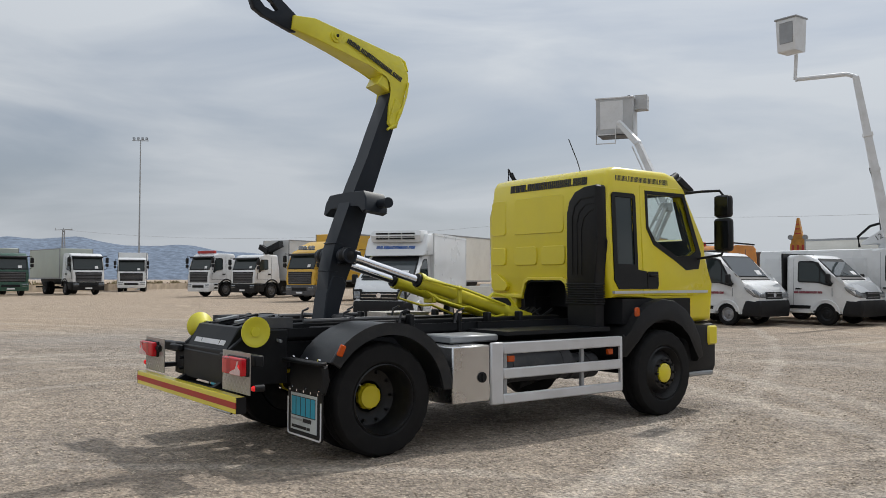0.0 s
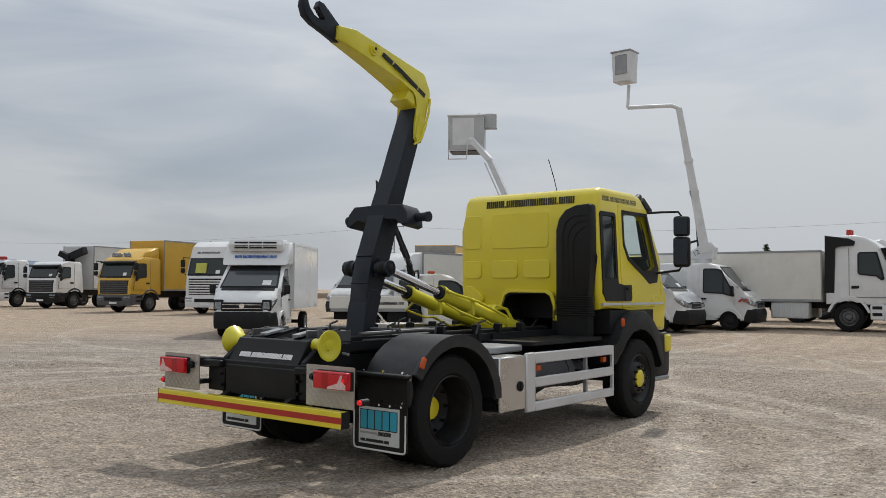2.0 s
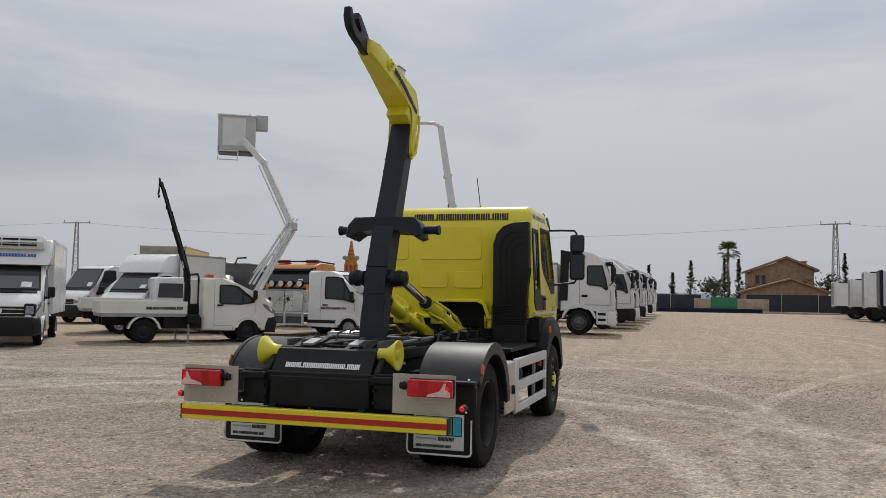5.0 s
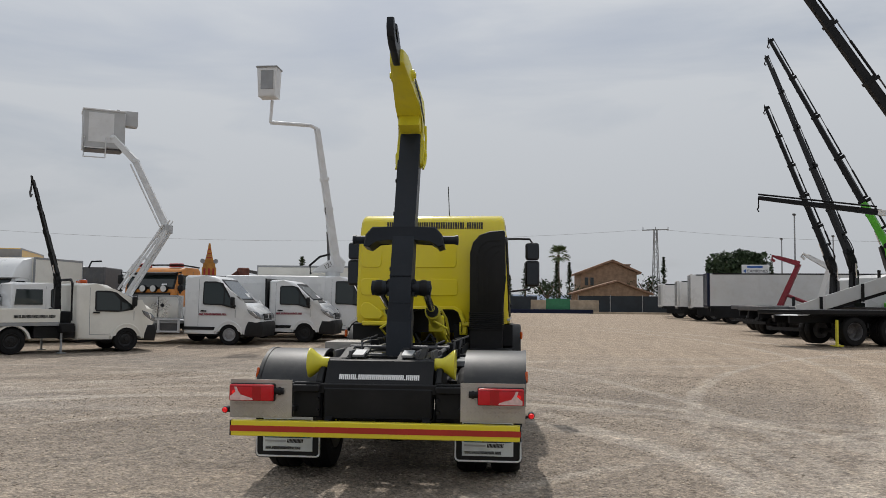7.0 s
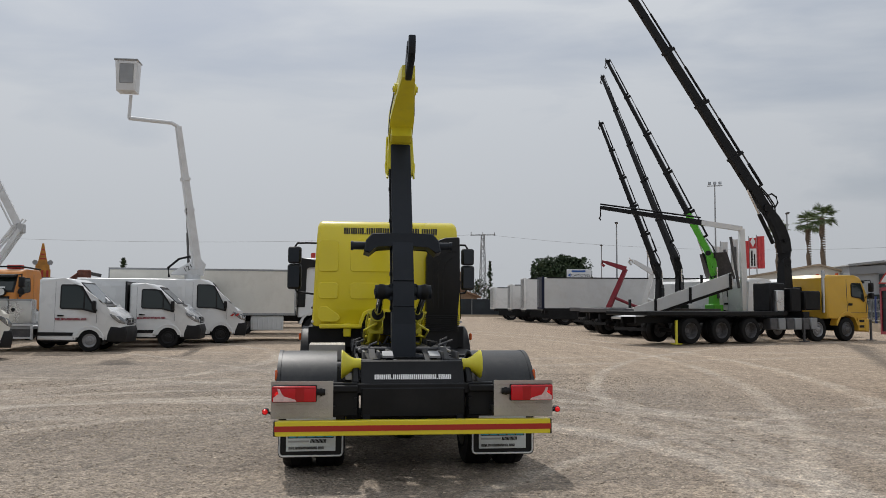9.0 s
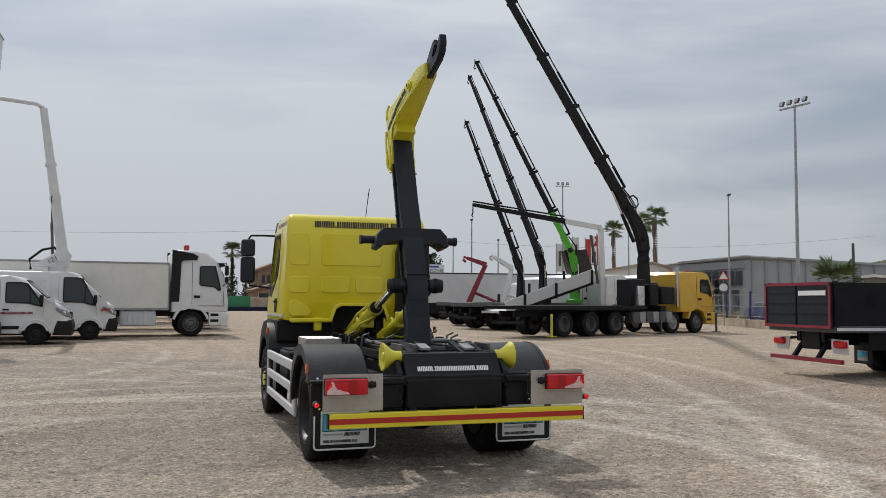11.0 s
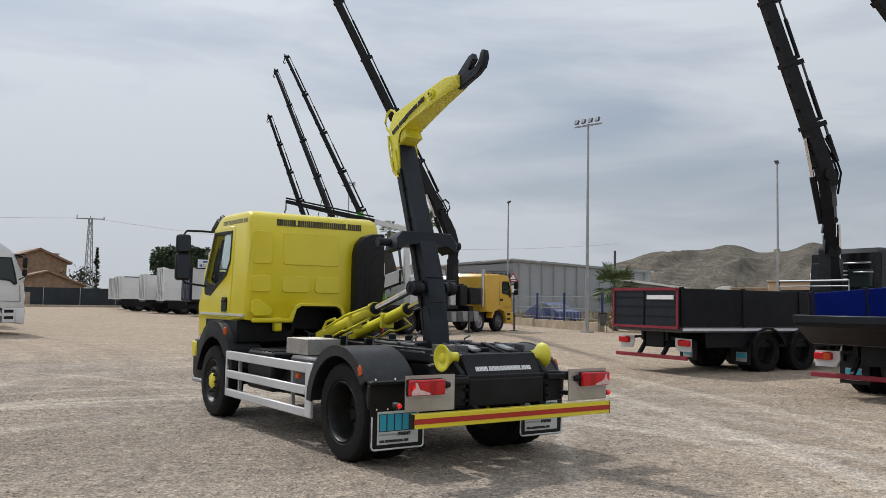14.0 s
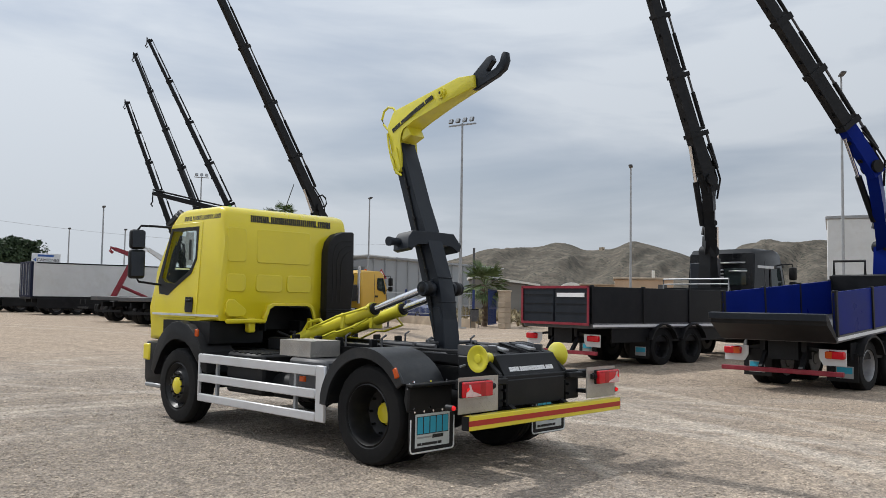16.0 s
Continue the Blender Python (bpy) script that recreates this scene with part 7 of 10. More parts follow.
T = at_heading("aerial_platform_van", -5.6, 24.95, 7, "white panel van with a raised white telescopic lift", "van", "light vans in the north-west row")
c = van_front(T, M_WHITE, 2.42, 1.0, 1.4, 0.86)
van_body(T, M_WHITE, -5.2, -1.3, 2.42, 1.0, rear=-3.7)
van_wheels(T, -3.7, rim=M_RIM_BLACK)
b = B()
for sd in (1, -1):
    for y in (0.32, 0.5):
        side_panel(b, [(y, 1.02), (y + 0.1, 1.02), (y + 0.2, 1.12), (y + 0.1, 1.12)], sd, 0.99, 1.1, 0.06, 0.02)
part("warning_stripes", b, M_RED, c)
j0, j1, j2, j3 = (to_local(T, p) for p in ((-6.45, 24.3, 3.0), (-7.2, 23.8, 8.35), (-8.75, 22.75, 8.4), (-8.7, 22.75, 9.25)))
yt = j0.y
b = B()
rod(b, (0, yt - 0.2, 2.4), (0, yt - 0.2, 2.62), 0.3, n=16)
prism(b, [(yt - 1.0, 2.58), (yt - 0.95, 2.68), (yt - 0.1, 3.22), (yt + 0.15, 3.2), (yt + 0.28, 3.02), (yt + 0.2, 2.58)], "x", -0.25, 0.25, 0.03)
turret = part("turret", b, M_LIFTWHITE, T)
txt = bpy.data.curves.new("model_writing", "FONT")
txt.body, txt.size, txt.extrude = "121FT", 0.26, 0.003
tmp = new("model_writing", txt)
me = bpy.data.meshes.new_from_object(tmp.evaluated_get(bpy.context.evaluated_depsgraph_get()))
bpy.data.objects.remove(tmp)
me.materials.append(M_DARKGREY)
o = new("model_writing", me)
o.parent = turret
o.matrix_local = Matrix.Translation((0.256, yt - 0.48, 2.68)) @ Matrix.Rotation(radians(90), 4, "Z") @ Matrix.Rotation(radians(90), 4, "X") @ Matrix.Rotation(radians(30), 4, "Z")
b = B()
beam(b, j0, j1, 0.26, 0.3, 0.17, 0.19)
for f in (0.4, 0.62):
    p = j0.lerp(j1, f)
    beam(b, p, p + (j1 - p).normalized() * 0.12, 0.27, 0.3)
part("main_boom", b, M_LIFTWHITE, T)
b = B()
tube(b, [j1, j1.lerp(j2, 0.15) + Vector((0, 0, 0.1)), j2], 0.075, 8)
tube(b, [j2, j3], 0.06, 8)
part("jib", b, M_LIFTWHITE, T)
b = B()
tube(b, [(0.2, yt - 1.05, 2.5), (0.2, yt - 1.1, 2.85), (0.2, yt - 0.7, 3.2), (0.2, yt - 0.3, 3.3), (0.2, yt - 0.1, 3.05)], 0.045, 8)
part("hose_arc", b, M_BLACK, T)
b = B()
rod(b, (0.15, yt - 0.35, 2.95), (0.15, yt - 0.42, 4.2), 0.05, n=8)
rod(b, (0.15, yt - 0.42, 4.2), Vector((0.15, -0.1, 0)) + j0.lerp(j1, 0.42), 0.03, n=8)
part("lift_cylinder", b, M_DARKGREY, T)
inv = T.matrix_world.inverted().to_3x3()
b = B()
prism(b, [(-0.33, -0.62), (0.33, -0.62), (0.39, 0.5), (-0.39, 0.5)], "y", -0.34, 0.34, 0.05, 2)
b.transform(Matrix.Translation(j3 + Vector((0.15, -0.1, 0.68))) @ inv.to_4x4())
bk = part("lift_basket", b, M_LIFTWHITE, T)
b = B()
box(b, -0.22, 0.27, -0.352, -0.33, -0.36, 0.36, 0.02)
b.transform(Matrix.Translation(j3 + Vector((0.15, -0.1, 0.68))) @ inv.to_4x4())
part("basket_opening", b, M_GREY, bk)
b = B()
tube(b, [(-0.39, -0.34, 0.51), (0.39, -0.34, 0.51), (0.39, 0.34, 0.51), (-0.39, 0.34, 0.51), (-0.39, -0.34, 0.51)], 0.035, 6)
b.transform(Matrix.Translation(j3 + Vector((0.15, -0.1, 0.68))) @ inv.to_4x4())
part("basket_rim", b, M_GREY, bk)

# white tractor with a long box behind the vans
T = at_heading("box_truck", -2.1, 27.2, 5, "white high-roof lorry with a long cream box body", "truck", "north row of lorries")
c = truck_cab(T, M_WHITE, 3.36, 2.12, high=True, bumper_mat=M_WHITE)
lorry_chassis(T, (-5.6,), -7.8)
cargo_box(T, -8.0, -0.85, 1.02, 2.86, M_CREAM)
for sd in (1, -1):
    b = B()
    prism(b, [(-0.76, 1.35), (-0.45, 1.35), (-0.42, 2.9), (-0.34, 2.98), (0.2, 3.0), (0.24, 3.14), (0.05, 3.25), (-0.74, 3.38)], "x", sd * 1.1, sd * 1.235, 0.02)
    part("side_fairing", b, M_PLASTIC, c)
    tank = part("fuel_tank", box(B(), sd * 0.7, sd * 1.2, -2.6, -1.3, 0.42, 1.0, 0.03), M_BOXGREY, T)
    boxes("tank_rib", M_BOXGREY, tank, *((sd * 1.19, sd * 1.222, -2.52 + i * 0.19, -2.46 + i * 0.19, 0.48, 0.94) for i in range(7)), bev=0.008)
b = B()
for x in (-0.2, 0.2):
    rod(b, (x, -0.1, 3.43), (x, -0.1, 3.62), 0.09, n=12)
part("roof_beacons", b, M_RED, c)

# further tractors, nose to the yard
for i, (x, y, H, sp) in enumerate(((-1.9, 33.6, 2.9, 0.6), (-2.1, 38.3, 3.1, 0.55), (-2.2, 43.2, 3.0, 0.5), (-2.4, 48.5, 3.3, 0.4), (-2.5, 54.0, 3.1, 0.6), (-2.7, 60.5, 3.4, 0.3), (-3.0, 68.0, 3.1, 0.5))):
    T = at_heading("tractor_truck", x, y, 4 + (i % 3) * 2, "white tractor unit with roof deflector parked in the row", "truck", "north row of lorries")
    truck_cab(T, M_WHITE, H, 2.1, roof_spoiler=sp, lower_dark=i % 2 == 0, visor=i % 2 == 1)
    lorry_chassis(T, (-3.8,), -5.0)
    if i % 2 == 0:
        cargo_box(T, -6.0, -1.0, 1.1, 2.9, M_BOXGREY)


# semi-trailers in the north-east row
def semitrailer(x, y, ang, length, mat, end_mat, z0=1.15, z1=3.75, label=""):
    """x, y is the near left-hand corner of the body's end; it runs off along the angle."""
    T = thing("semitrailer", x, y, ang - 90, label, "trailer", "semi-trailers in the north-east row")
    b = B()
    box(b, 0, 2.5, 0, length, z0, z1, 0.03)
    body = part("trailer_body", b, mat, T)
    b = B()
    box(b, -0.02, 2.52, -0.05, 0.12, z0 - 0.02, z1 + 0.05, 0.02)
    back = part("rear_frame", b, end_mat, body)
    for x in (0.35, 0.9, 1.6, 2.15):
        part("lock_rod", rod(B(), (x, -0.07, z0 + 0.1), (x, -0.07, z1 - 0.05), 0.022, n=6), M_GALV, back)
    part("door_gap", box(B(), 1.235, 1.265, -0.062, -0.04, z0 + 0.05, z1), M_DARKGREY, back)
    b = B()
    box(b, -0.012, 2.512, -0.01, length, z0 - 0.14, z0 + 0.03)
    box(b, -0.012, 2.512, 0.3, length + 0.01, z1 - 0.06, z1 + 0.02)
    box(b, 0.5, 0.62, 0.2, length - 0.3, 0.8, z0)
    box(b, 1.88, 2.0, 0.2, length - 0.3, 0.8, z0)
    box(b, 2.44, 2.5, 2.0, length - 4.5, 0.55, 0.95)
    for yy in (length - 2.6, ):
        box(b, 0.5, 0.6, yy, yy + 0.1, 0.05, 0.9)
        box(b, 1.9, 2.0, yy, yy + 0.1, 0.05, 0.9)
        box(b, 0.42, 0.68, yy - 0.08, yy + 0.18, 0.0, 0.06)
        box(b, 1.82, 2.08, yy - 0.08, yy + 0.18, 0.0, 0.06)
    part("underframe", b, M_BLACK, T)
    part("side_skirt", box(B(), 2.49, 2.53, 0.4, length - 2.8, 0.4, z0 - 0.1, 0.01), M_BLACK, T)
    for yy in (1.6, 2.9, 4.2):
        for xx, sd in ((0.22, -1), (2.28, 1)):
            wheel(T, xx, yy, 0.5, 0.36, sd, M_RIM_DUSTY)
    return T


semitrailer(12.98, 51.54, -5, 13.4, M_BOXGREY, M_NAVY, 1.14, 3.3, label="pale grey curtain-sided semitrailer with a navy end frame")
semitrailer(13.17, 58.4, -5, 12.0, M_WHITE, M_WHITE, 1.0, 3.42, label="white box semitrailer with lock rods on its doors")
semitrailer(12.75, 61.75, -5, 12.0, M_WHITE, M_BOXGREY, 1.0, 3.0, label="white box semitrailer parked close beside its neighbour")
semitrailer(12.4, 68.6, -2, 12.0, M_WHITE, M_BOXGREY, 1.0, 2.9, label="white box semitrailer standing unhitched")
semitrailer(13.9, 77.0, -2, 12.0, M_BOXGREY, M_BOXGREY, 1.0, 2.9, label="pale box semitrailer standing unhitched")


# flatbed lorries with big cranes in the east
T = at_heading("crane_truck", 20.0, 26.3, 20, "ochre yellow flatbed lorry with a tall black folding crane", "truck", "crane lorries in the east row")
c = truck_cab(T, M_OCHRE, 2.8, 2.55, bumper_mat=M_OCHRE)
lorry_chassis(T, (-5.55, -7.1, -8.65), -10.7, front2=-1.75)
b = B()
box(b, -1.25, 1.25, -10.8, -3.6, 1.08, 1.24, 0.02)
box(b, -1.26, 1.26, -10.8, -3.6, 1.15, 1.2)
part("flat_bed", b, M_BLACK, T)
for i in range(6):
    part("side_tank", box(B(), 0.8, 1.22, -4.5 + i * 0.46, -4.1 + i * 0.46, 0.5, 0.98, 0.03), M_GREY if i % 2 else M_DARKGREY, T)
tip = to_local(T, (7.92, 24.38, 18.9))
bend = to_local(T, (16.95, 25.36, 5.85))
folding_crane(T, (0, -2.3, 1.35), 2.0, [bend, tip], M_BLACK, w=0.43, sections=6, bulge=1.4)
for d4 in ((-0.9, -0.1, -1.4, -1.05, 1.2, 2.3), (0.2, 1.1, -3.2, -2.6, 1.24, 2.2), (0.1, 1.0, -4.3, -3.4, 1.24, 2.4)):
    part("crane_tank", box(B(), *d4, 0.04), M_BLACK, T)
part("exhaust_stack", rod(B(), (1.0, -1.15, 1.2), (1.0, -1.15, 3.0), 0.08, n=10), M_STEEL, T)
part("steel_locker", box(B(), 0.75, 1.2, -4.1, -3.7, 1.24, 2.1, 0.02), M_STEEL, T)
part("crane_tank", box(B(), 0.55, 1.15, -2.45, -1.5, 1.3, 2.1, 0.05), M_BLACK, T)
for y in (1.5, -2.6, -9.4):
    b = B()
    beam(b, (1.2, y, 0.9), (1.2, y, 0.03), 0.075, 0.075)
    box(b, 1.05, 1.35, y - 0.15, y + 0.15, 0.0, 0.04)
    part("stabiliser_leg", b, M_YELLOW_DULL if y == -9.4 else M_DARKGREY, T)
b = B()
for x in (-0.5, 0.5):
    rod(b, (x, 0.3, 2.75), (x, 0.3, 2.9), 0.07, n=10)
part("roof_beacons", b, M_AMBER, c)

# three crane lorries behind, mostly hidden, whose booms stand up
specs = (((13.08, 35.03, 14.93), (17.1, 31.45, 4.3), M_BLACK, M_GREEN, "white crane lorry with a green-based black telescopic boom"),
         ((13.64, 37.78, 14.83), (15.75, 32.5, 4.1), M_BLACK, M_BLACK, "white crane lorry with a slim black telescopic boom"),
         ((14.01, 39.42, 12.51), (16.55, 37.45, 4.1), M_BLACK, M_BLACK, "white crane lorry with a short black telescopic boom"))
for tipw, bendw, m1, m2, lab in specs:
    T = at_heading("crane_truck", bendw[0] + 1.9, bendw[1] + 0.65, 18, lab, "truck", "crane lorries in the east row")
    truck_cab(T, M_WHITE, 2.8, 2.0)
    lorry_chassis(T, (-4.3, -5.6), -6.9)
    b = B()
    box(b, -1.25, 1.25, -6.9, -2.4, 1.1, 1.3, 0.02)
    part("flat_bed", b, M_DARKGREY, T)
    folding_crane(T, (0, -1.7, 1.3), 1.6, [to_local(T, bendw), to_local(T, tipw)], m1, m2, w=0.32, sections=5, col_mat=m2, bulge=0.3, loop=False)

# recovery lorry with a sloping slide bed and a white crane
T = at_heading("recovery_truck", 21.5, 31.5, 16, "white recovery lorry with its slide bed tilted up", "truck", "crane lorries in the east row")
truck_cab(T, M_WHITE, 2.8, 2.0)
lorry_chassis(T, (-4.6, -5.9), -8.8)
a, c2 = to_local(T, (11.9, 29.2, 1.35)), to_local(T, (17.0, 30.2, 2.95))
slide = part("slide_bed", beam(B(), a - Vector((0, 0, 0.25)), c2 - Vector((0, 0, 0.25)), 2.2, 0.1), M_BOXGREY, T)
across = (c2 - a).normalized().cross(Vector((0, 0, 1))).normalized()
for k in (1, -1):
    if k > 0:
        part("bed_side", beam(B(), a + across * 1.1, c2 + across * 1.1, 0.05, 0.5, 0.05, 0.62), M_BOXGREY, slide)
    part("bed_beam", beam(B(), a + across * 1.0 * k - Vector((0, 0, 0.36)), c2 + across * 1.0 * k - Vector((0, 0, 0.4)), 0.14, 0.12), M_BLACK, slide)
    for f in (0.2, 0.55, 0.97):
        p = a.lerp(c2, f) + across * 1.14 * k
        part("bed_post", beam(B(), p - Vector((0, 0, 0.45)), p + Vector((0, 0, 0.3)), 0.07, 0.12), M_BLACK, slide)
b = prism(B(), [(17.35, 4.35), (18.3, 4.42), (18.85, 2.75), (17.8, 2.75), (17.6, 3.4)], "y", 32.0, 33.2, 0.02)
b.transform(T.matrix_world.inverted())
part("tilted_skip", b, M_SKIP, T)
top, left = to_local(T, (18.6, 31.0, 5.5)), to_local(T, (11.1, 29.9, 6.3))
b = B()
p = to_local(T, (18.7, 31.0, 1.3))
beam(b, p, top, 0.26, 0.32, 0.2, 0.24)
crn = part("crane_column", b, M_WHITE, T)
b = B()
beam(b, top, top.lerp(left, 0.3), 0.2, 0.24)
part("crane_arm", b, M_WHITE, crn)
b = B()
beam(b, top.lerp(left, 0.28), left, 0.2, 0.26, 0.12, 0.16)
rod(b, top.lerp(left, 0.3) + Vector((0, 0, 0.25)), left + Vector((0, 0, 0.16)), 0.04, n=6)
tube(b, [left, left - Vector((0, 0, 0.4)), left - Vector((0.1, 0, 0.5)), left - Vector((0, 0, 0.6))], 0.035, 6)
part("crane_extension", b, M_BLACK, crn)
b = B()
rod(b, p.lerp(top, 0.3) - Vector((0, 0.3, 0)), p.lerp(top, 0.9) - Vector((0, 0.7, 0)), 0.07, n=8)
part("crane_cylinder", b, M_DARKGREY, crn)


# small hooklift lorries far back: red and white arms
def far_hooklift(x, y, ang, elbow_w, tip_w, mat, label):
    T = at_heading("hooklift_truck", x, y, ang, label, "truck", "far hooklift lorries")
    lorry_chassis(T, (-4.0,), -5.6)
    truck_cab(T, M_WHITE, 2.6, 1.8)
    e, t = to_local(T, elbow_w), to_local(T, tip_w)
    b = B()
    beam(b, (0, -3.9, 0.95), e, 0.26, 0.32, 0.2, 0.25)
    arm = part("hook_arm", b, mat, T)
    b = B()
    beam(b, e, t, 0.24, 0.3, 0.17, 0.2)
    d = (t - e).normalized()
    tube(b, [t, t + d * 0.25, t + d * 0.3 - Vector((0, 0, 0.2)), t + d * 0.12 - Vector((0, 0, 0.28))], 0.09, 6)
    part("hook_jib", b, mat, arm)
    b = B()
    rod(b, (0, -1.4, 1.1), Vector((0, -3.9, 0.95)).lerp(e, 0.35), 0.1, n=8)
    part("hoist_cylinder", b, mat, arm)
    return T


far_hooklift(19.9, 44.6, -3, (17.04, 44.0, 4.05), (15.75, 44.0, 4.45), M_CRIMSON, "lorry chassis with a bright red hook arm")
far_hooklift(21.4, 42.2, -3, (18.1, 42.0, 3.75), (16.85, 42.0, 4.45), M_WHITE, "lorry chassis with a white hook arm")


# tippers at the east edge, tails to the yard
def tipper(x, y, ang, side_mat, trim, label, length=5.6, z0=1.12, hgt=0.88, open_tail=False):
    """x, y is the middle of the tail on the ground; it faces the angle ang."""
    T = thing("tipper_truck", x, y, ang - 90, label, "truck", "dark tipper lorries in the east")
    hw = 1.12
    b = B()
    box(b, -hw, hw, 0.05, length, z0 - 0.14, z0, 0.01)
    bed = part("tipper_floor", b, M_DARKGREY, T)
    for sd in (1, -1):
        b = B()
        box(b, sd * (hw - 0.05), sd * hw, 0.04, length, z0, z0 + hgt, 0.008)
        panel = part("side_board", b, side_mat, bed)
        boxes("side_stanchion", M_BLACK, panel, *((sd * (hw - 0.06), sd * (hw + 0.03), yy, yy + 0.08, z0 - 0.02, z0 + hgt + 0.03) for yy in np.linspace(0.04, length - 0.1, 4)), bev=0.006)
        b = B()
        box(b, sd * (hw - 0.02), sd * (hw + 0.012), 0.1, length, z0 - 0.1, z0 - 0.04)
        part("reflective_line", b, M_LETTERWHITE, panel)
    b = B()
    box(b, -hw, hw, length - 0.06, length, z0, z0 + hgt + (0.12 if open_tail else 0.1), 0.01)
    part("headboard", b, M_BLACK, bed)
    if open_tail:
        # the body stands a little tipped on its rear hinge, the tailboard hung half open
        bed.matrix_basis = Matrix.Translation((0, 0, z0)) @ Matrix.Rotation(radians(4), 4, "X") @ Matrix.Translation((0, 0, -z0))
        b = B()
        prism(b, [(0.0, z0 + 0.02), (-0.34, z0 + 0.4), (-0.42, z0 + 0.4), (-0.4, z0 + 0.22), (-0.24, z0 + 0.1), (0.0, z0 - 0.12)], "x", -hw - 0.02, hw + 0.02, 0.01)
        tail = part("lowered_tailboard", b, M_BLACK, bed)
        part("tailboard_rim", box(B(), -hw - 0.03, hw + 0.03, -0.45, -0.33, z0 + 0.3, z0 + 0.43, 0.01), M_SLATE, tail)
    else:
        for x0, x1 in ((-hw + 0.02, -0.03), (0.03, hw - 0.02)):
            b = B()
            box(b, x0, x1, -0.03, 0.04, z0 - 0.06, z0 + hgt, 0.008)
            leaf = part("tail_door", b, M_SLATE, bed)
            b = B()
            for i in range(1, 4):
                box(b, x0 + 0.03, x1 - 0.03, -0.042, -0.02, z0 + i * hgt / 4, z0 + i * hgt / 4 + 0.02)
            part("plank_joint", b, M_BLACK, leaf)
        if trim:
            b = B()
            for x0, x1, za, zb in ((-hw, hw, z0 + hgt - 0.05, z0 + hgt + 0.015), (-hw, hw, z0 - 0.06, z0 + 0.0), (-hw, -hw + 0.06, z0, z0 + hgt), (hw - 0.06, hw, z0, z0 + hgt)):
                box(b, x0, x1, -0.05, -0.03, za, zb)
            part("red_edging", b, trim, bed)
            b = B()
            box(b, 0.1, 0.98, -0.05, -0.035, z0 + hgt - 0.26, z0 + hgt - 0.16)
            part("name_strip", b, M_LETTERWHITE, bed)
    b = B()
    for sd in (1, -1):
        box(b, sd * 0.36, sd * 0.46, 0.3, length + 3.0, 0.76, 0.98)
    part("chassis_frame", b, M_BLACK, T)
    axles = (2.9, 4.25) if not open_tail else (1.6, 2.95)
    for sd in (1, -1):
        for yy in axles:
            wheel(T, sd * 0.97, yy, 0.5, 0.3, sd, M_RIM_BLACK if not open_tail else M_RIM_GREY, None, "deep")
            wheel(T, sd * 0.65, yy, 0.5, 0.3, sd, M_RIM_BLACK if not open_tail else M_RIM_GREY, None, "deep")
        wheel(T, sd * 0.97, length + 1.9, 0.5, 0.3, sd, M_RIM_BLACK, None, "bulge")
        b = B()
        for yy in axles:
            out = [(yy + 0.62 * math.cos(a), 0.5 + 0.6 * math.sin(a)) for a in [radians(d) for d in range(20, 161, 20)]]
            inn = [(yy + 0.58 * math.cos(a), 0.5 + 0.56 * math.sin(a)) for a in [radians(d) for d in range(160, 19, -20)]]
            prism(b, out + inn, "x", sd * 0.6, sd * 1.22)
        part("rear_wing", b, M_PLASTIC, T)
        b = B()
        box(b, sd * 0.55, sd * 1.15, axles[0] - 0.62, axles[0] - 0.6, 0.2, 0.75)
        flap = part("mud_flap", b, M_PLASTIC, T)
        b = B()
        xa, xb = sorted((sd * 0.66, sd * 1.1))
        box(b, xa + 0.07, xb - 0.04, axles[0] - 0.628, axles[0] - 0.618, 0.27, 0.5)
        pp = part("print_panel", b, M_PRINTGREY, flap)
        b = B()
        box(b, xa + 0.09, xb - 0.06, axles[0] - 0.634, axles[0] - 0.626, 0.36, 0.48)
        part("logo_print", b, M_CYAN, pp)
        b = B()
        prism(b, [(sd * 0.7, 0.84), (sd * 1.2, 0.84), (sd * 1.2, 0.54), (sd * 0.78, 0.54), (sd * 0.7, 0.67)], "y", 0.28, 0.3)
        pl = part("lamp_plate", b, M_BOXGREY, T)
        b = B()
        box(b, sd * 0.84, sd * 1.19, 0.2, 0.3, 0.67, 0.81, 0.02)
        part("tail_lamp", b, M_TAIL, pl)
        if open_tail:
            b = B()
            box(b, sd * 0.845, sd * 0.97, 0.19, 0.21, 0.68, 0.8)
            part("amber_segment", b, M_AMBER, pl)
    b = B()
    box(b, -1.2, 1.2, 0.12, 0.2, 0.35, 0.44, 0.01)
    part("underrun_bar", b, M_CRIMSON, T)
    for sd in (1, -1):
        part("side_skirt", box(B(), sd * 1.02, sd * 1.06, 0.9, length + 0.8, 0.62, z0 - 0.14, 0.01), M_BLACK, T)
    b = B()
    box(b, -0.3, 0.3, 0.3, 0.9, 0.6, 1.0)
    for sd in (1, -1):
        beam(b, (sd * 0.4, 0.16, 0.4), (sd * 0.4, 0.5, 0.85), 0.08, 0.08)
        beam(b, (sd * 1.0, 0.29, 0.78), (sd * 0.4, 0.4, 0.85), 0.06, 0.06)
    part("tow_beam", b, M_BLACK, T)
    # cab
    cab = truck_cab(T, M_GLOSSBLACK if not open_tail else M_BLUE, 3.3 if not open_tail else 2.45, 2.0, hw=1.15, bumper_mat=M_BLACK, y_off=length + 1.9)
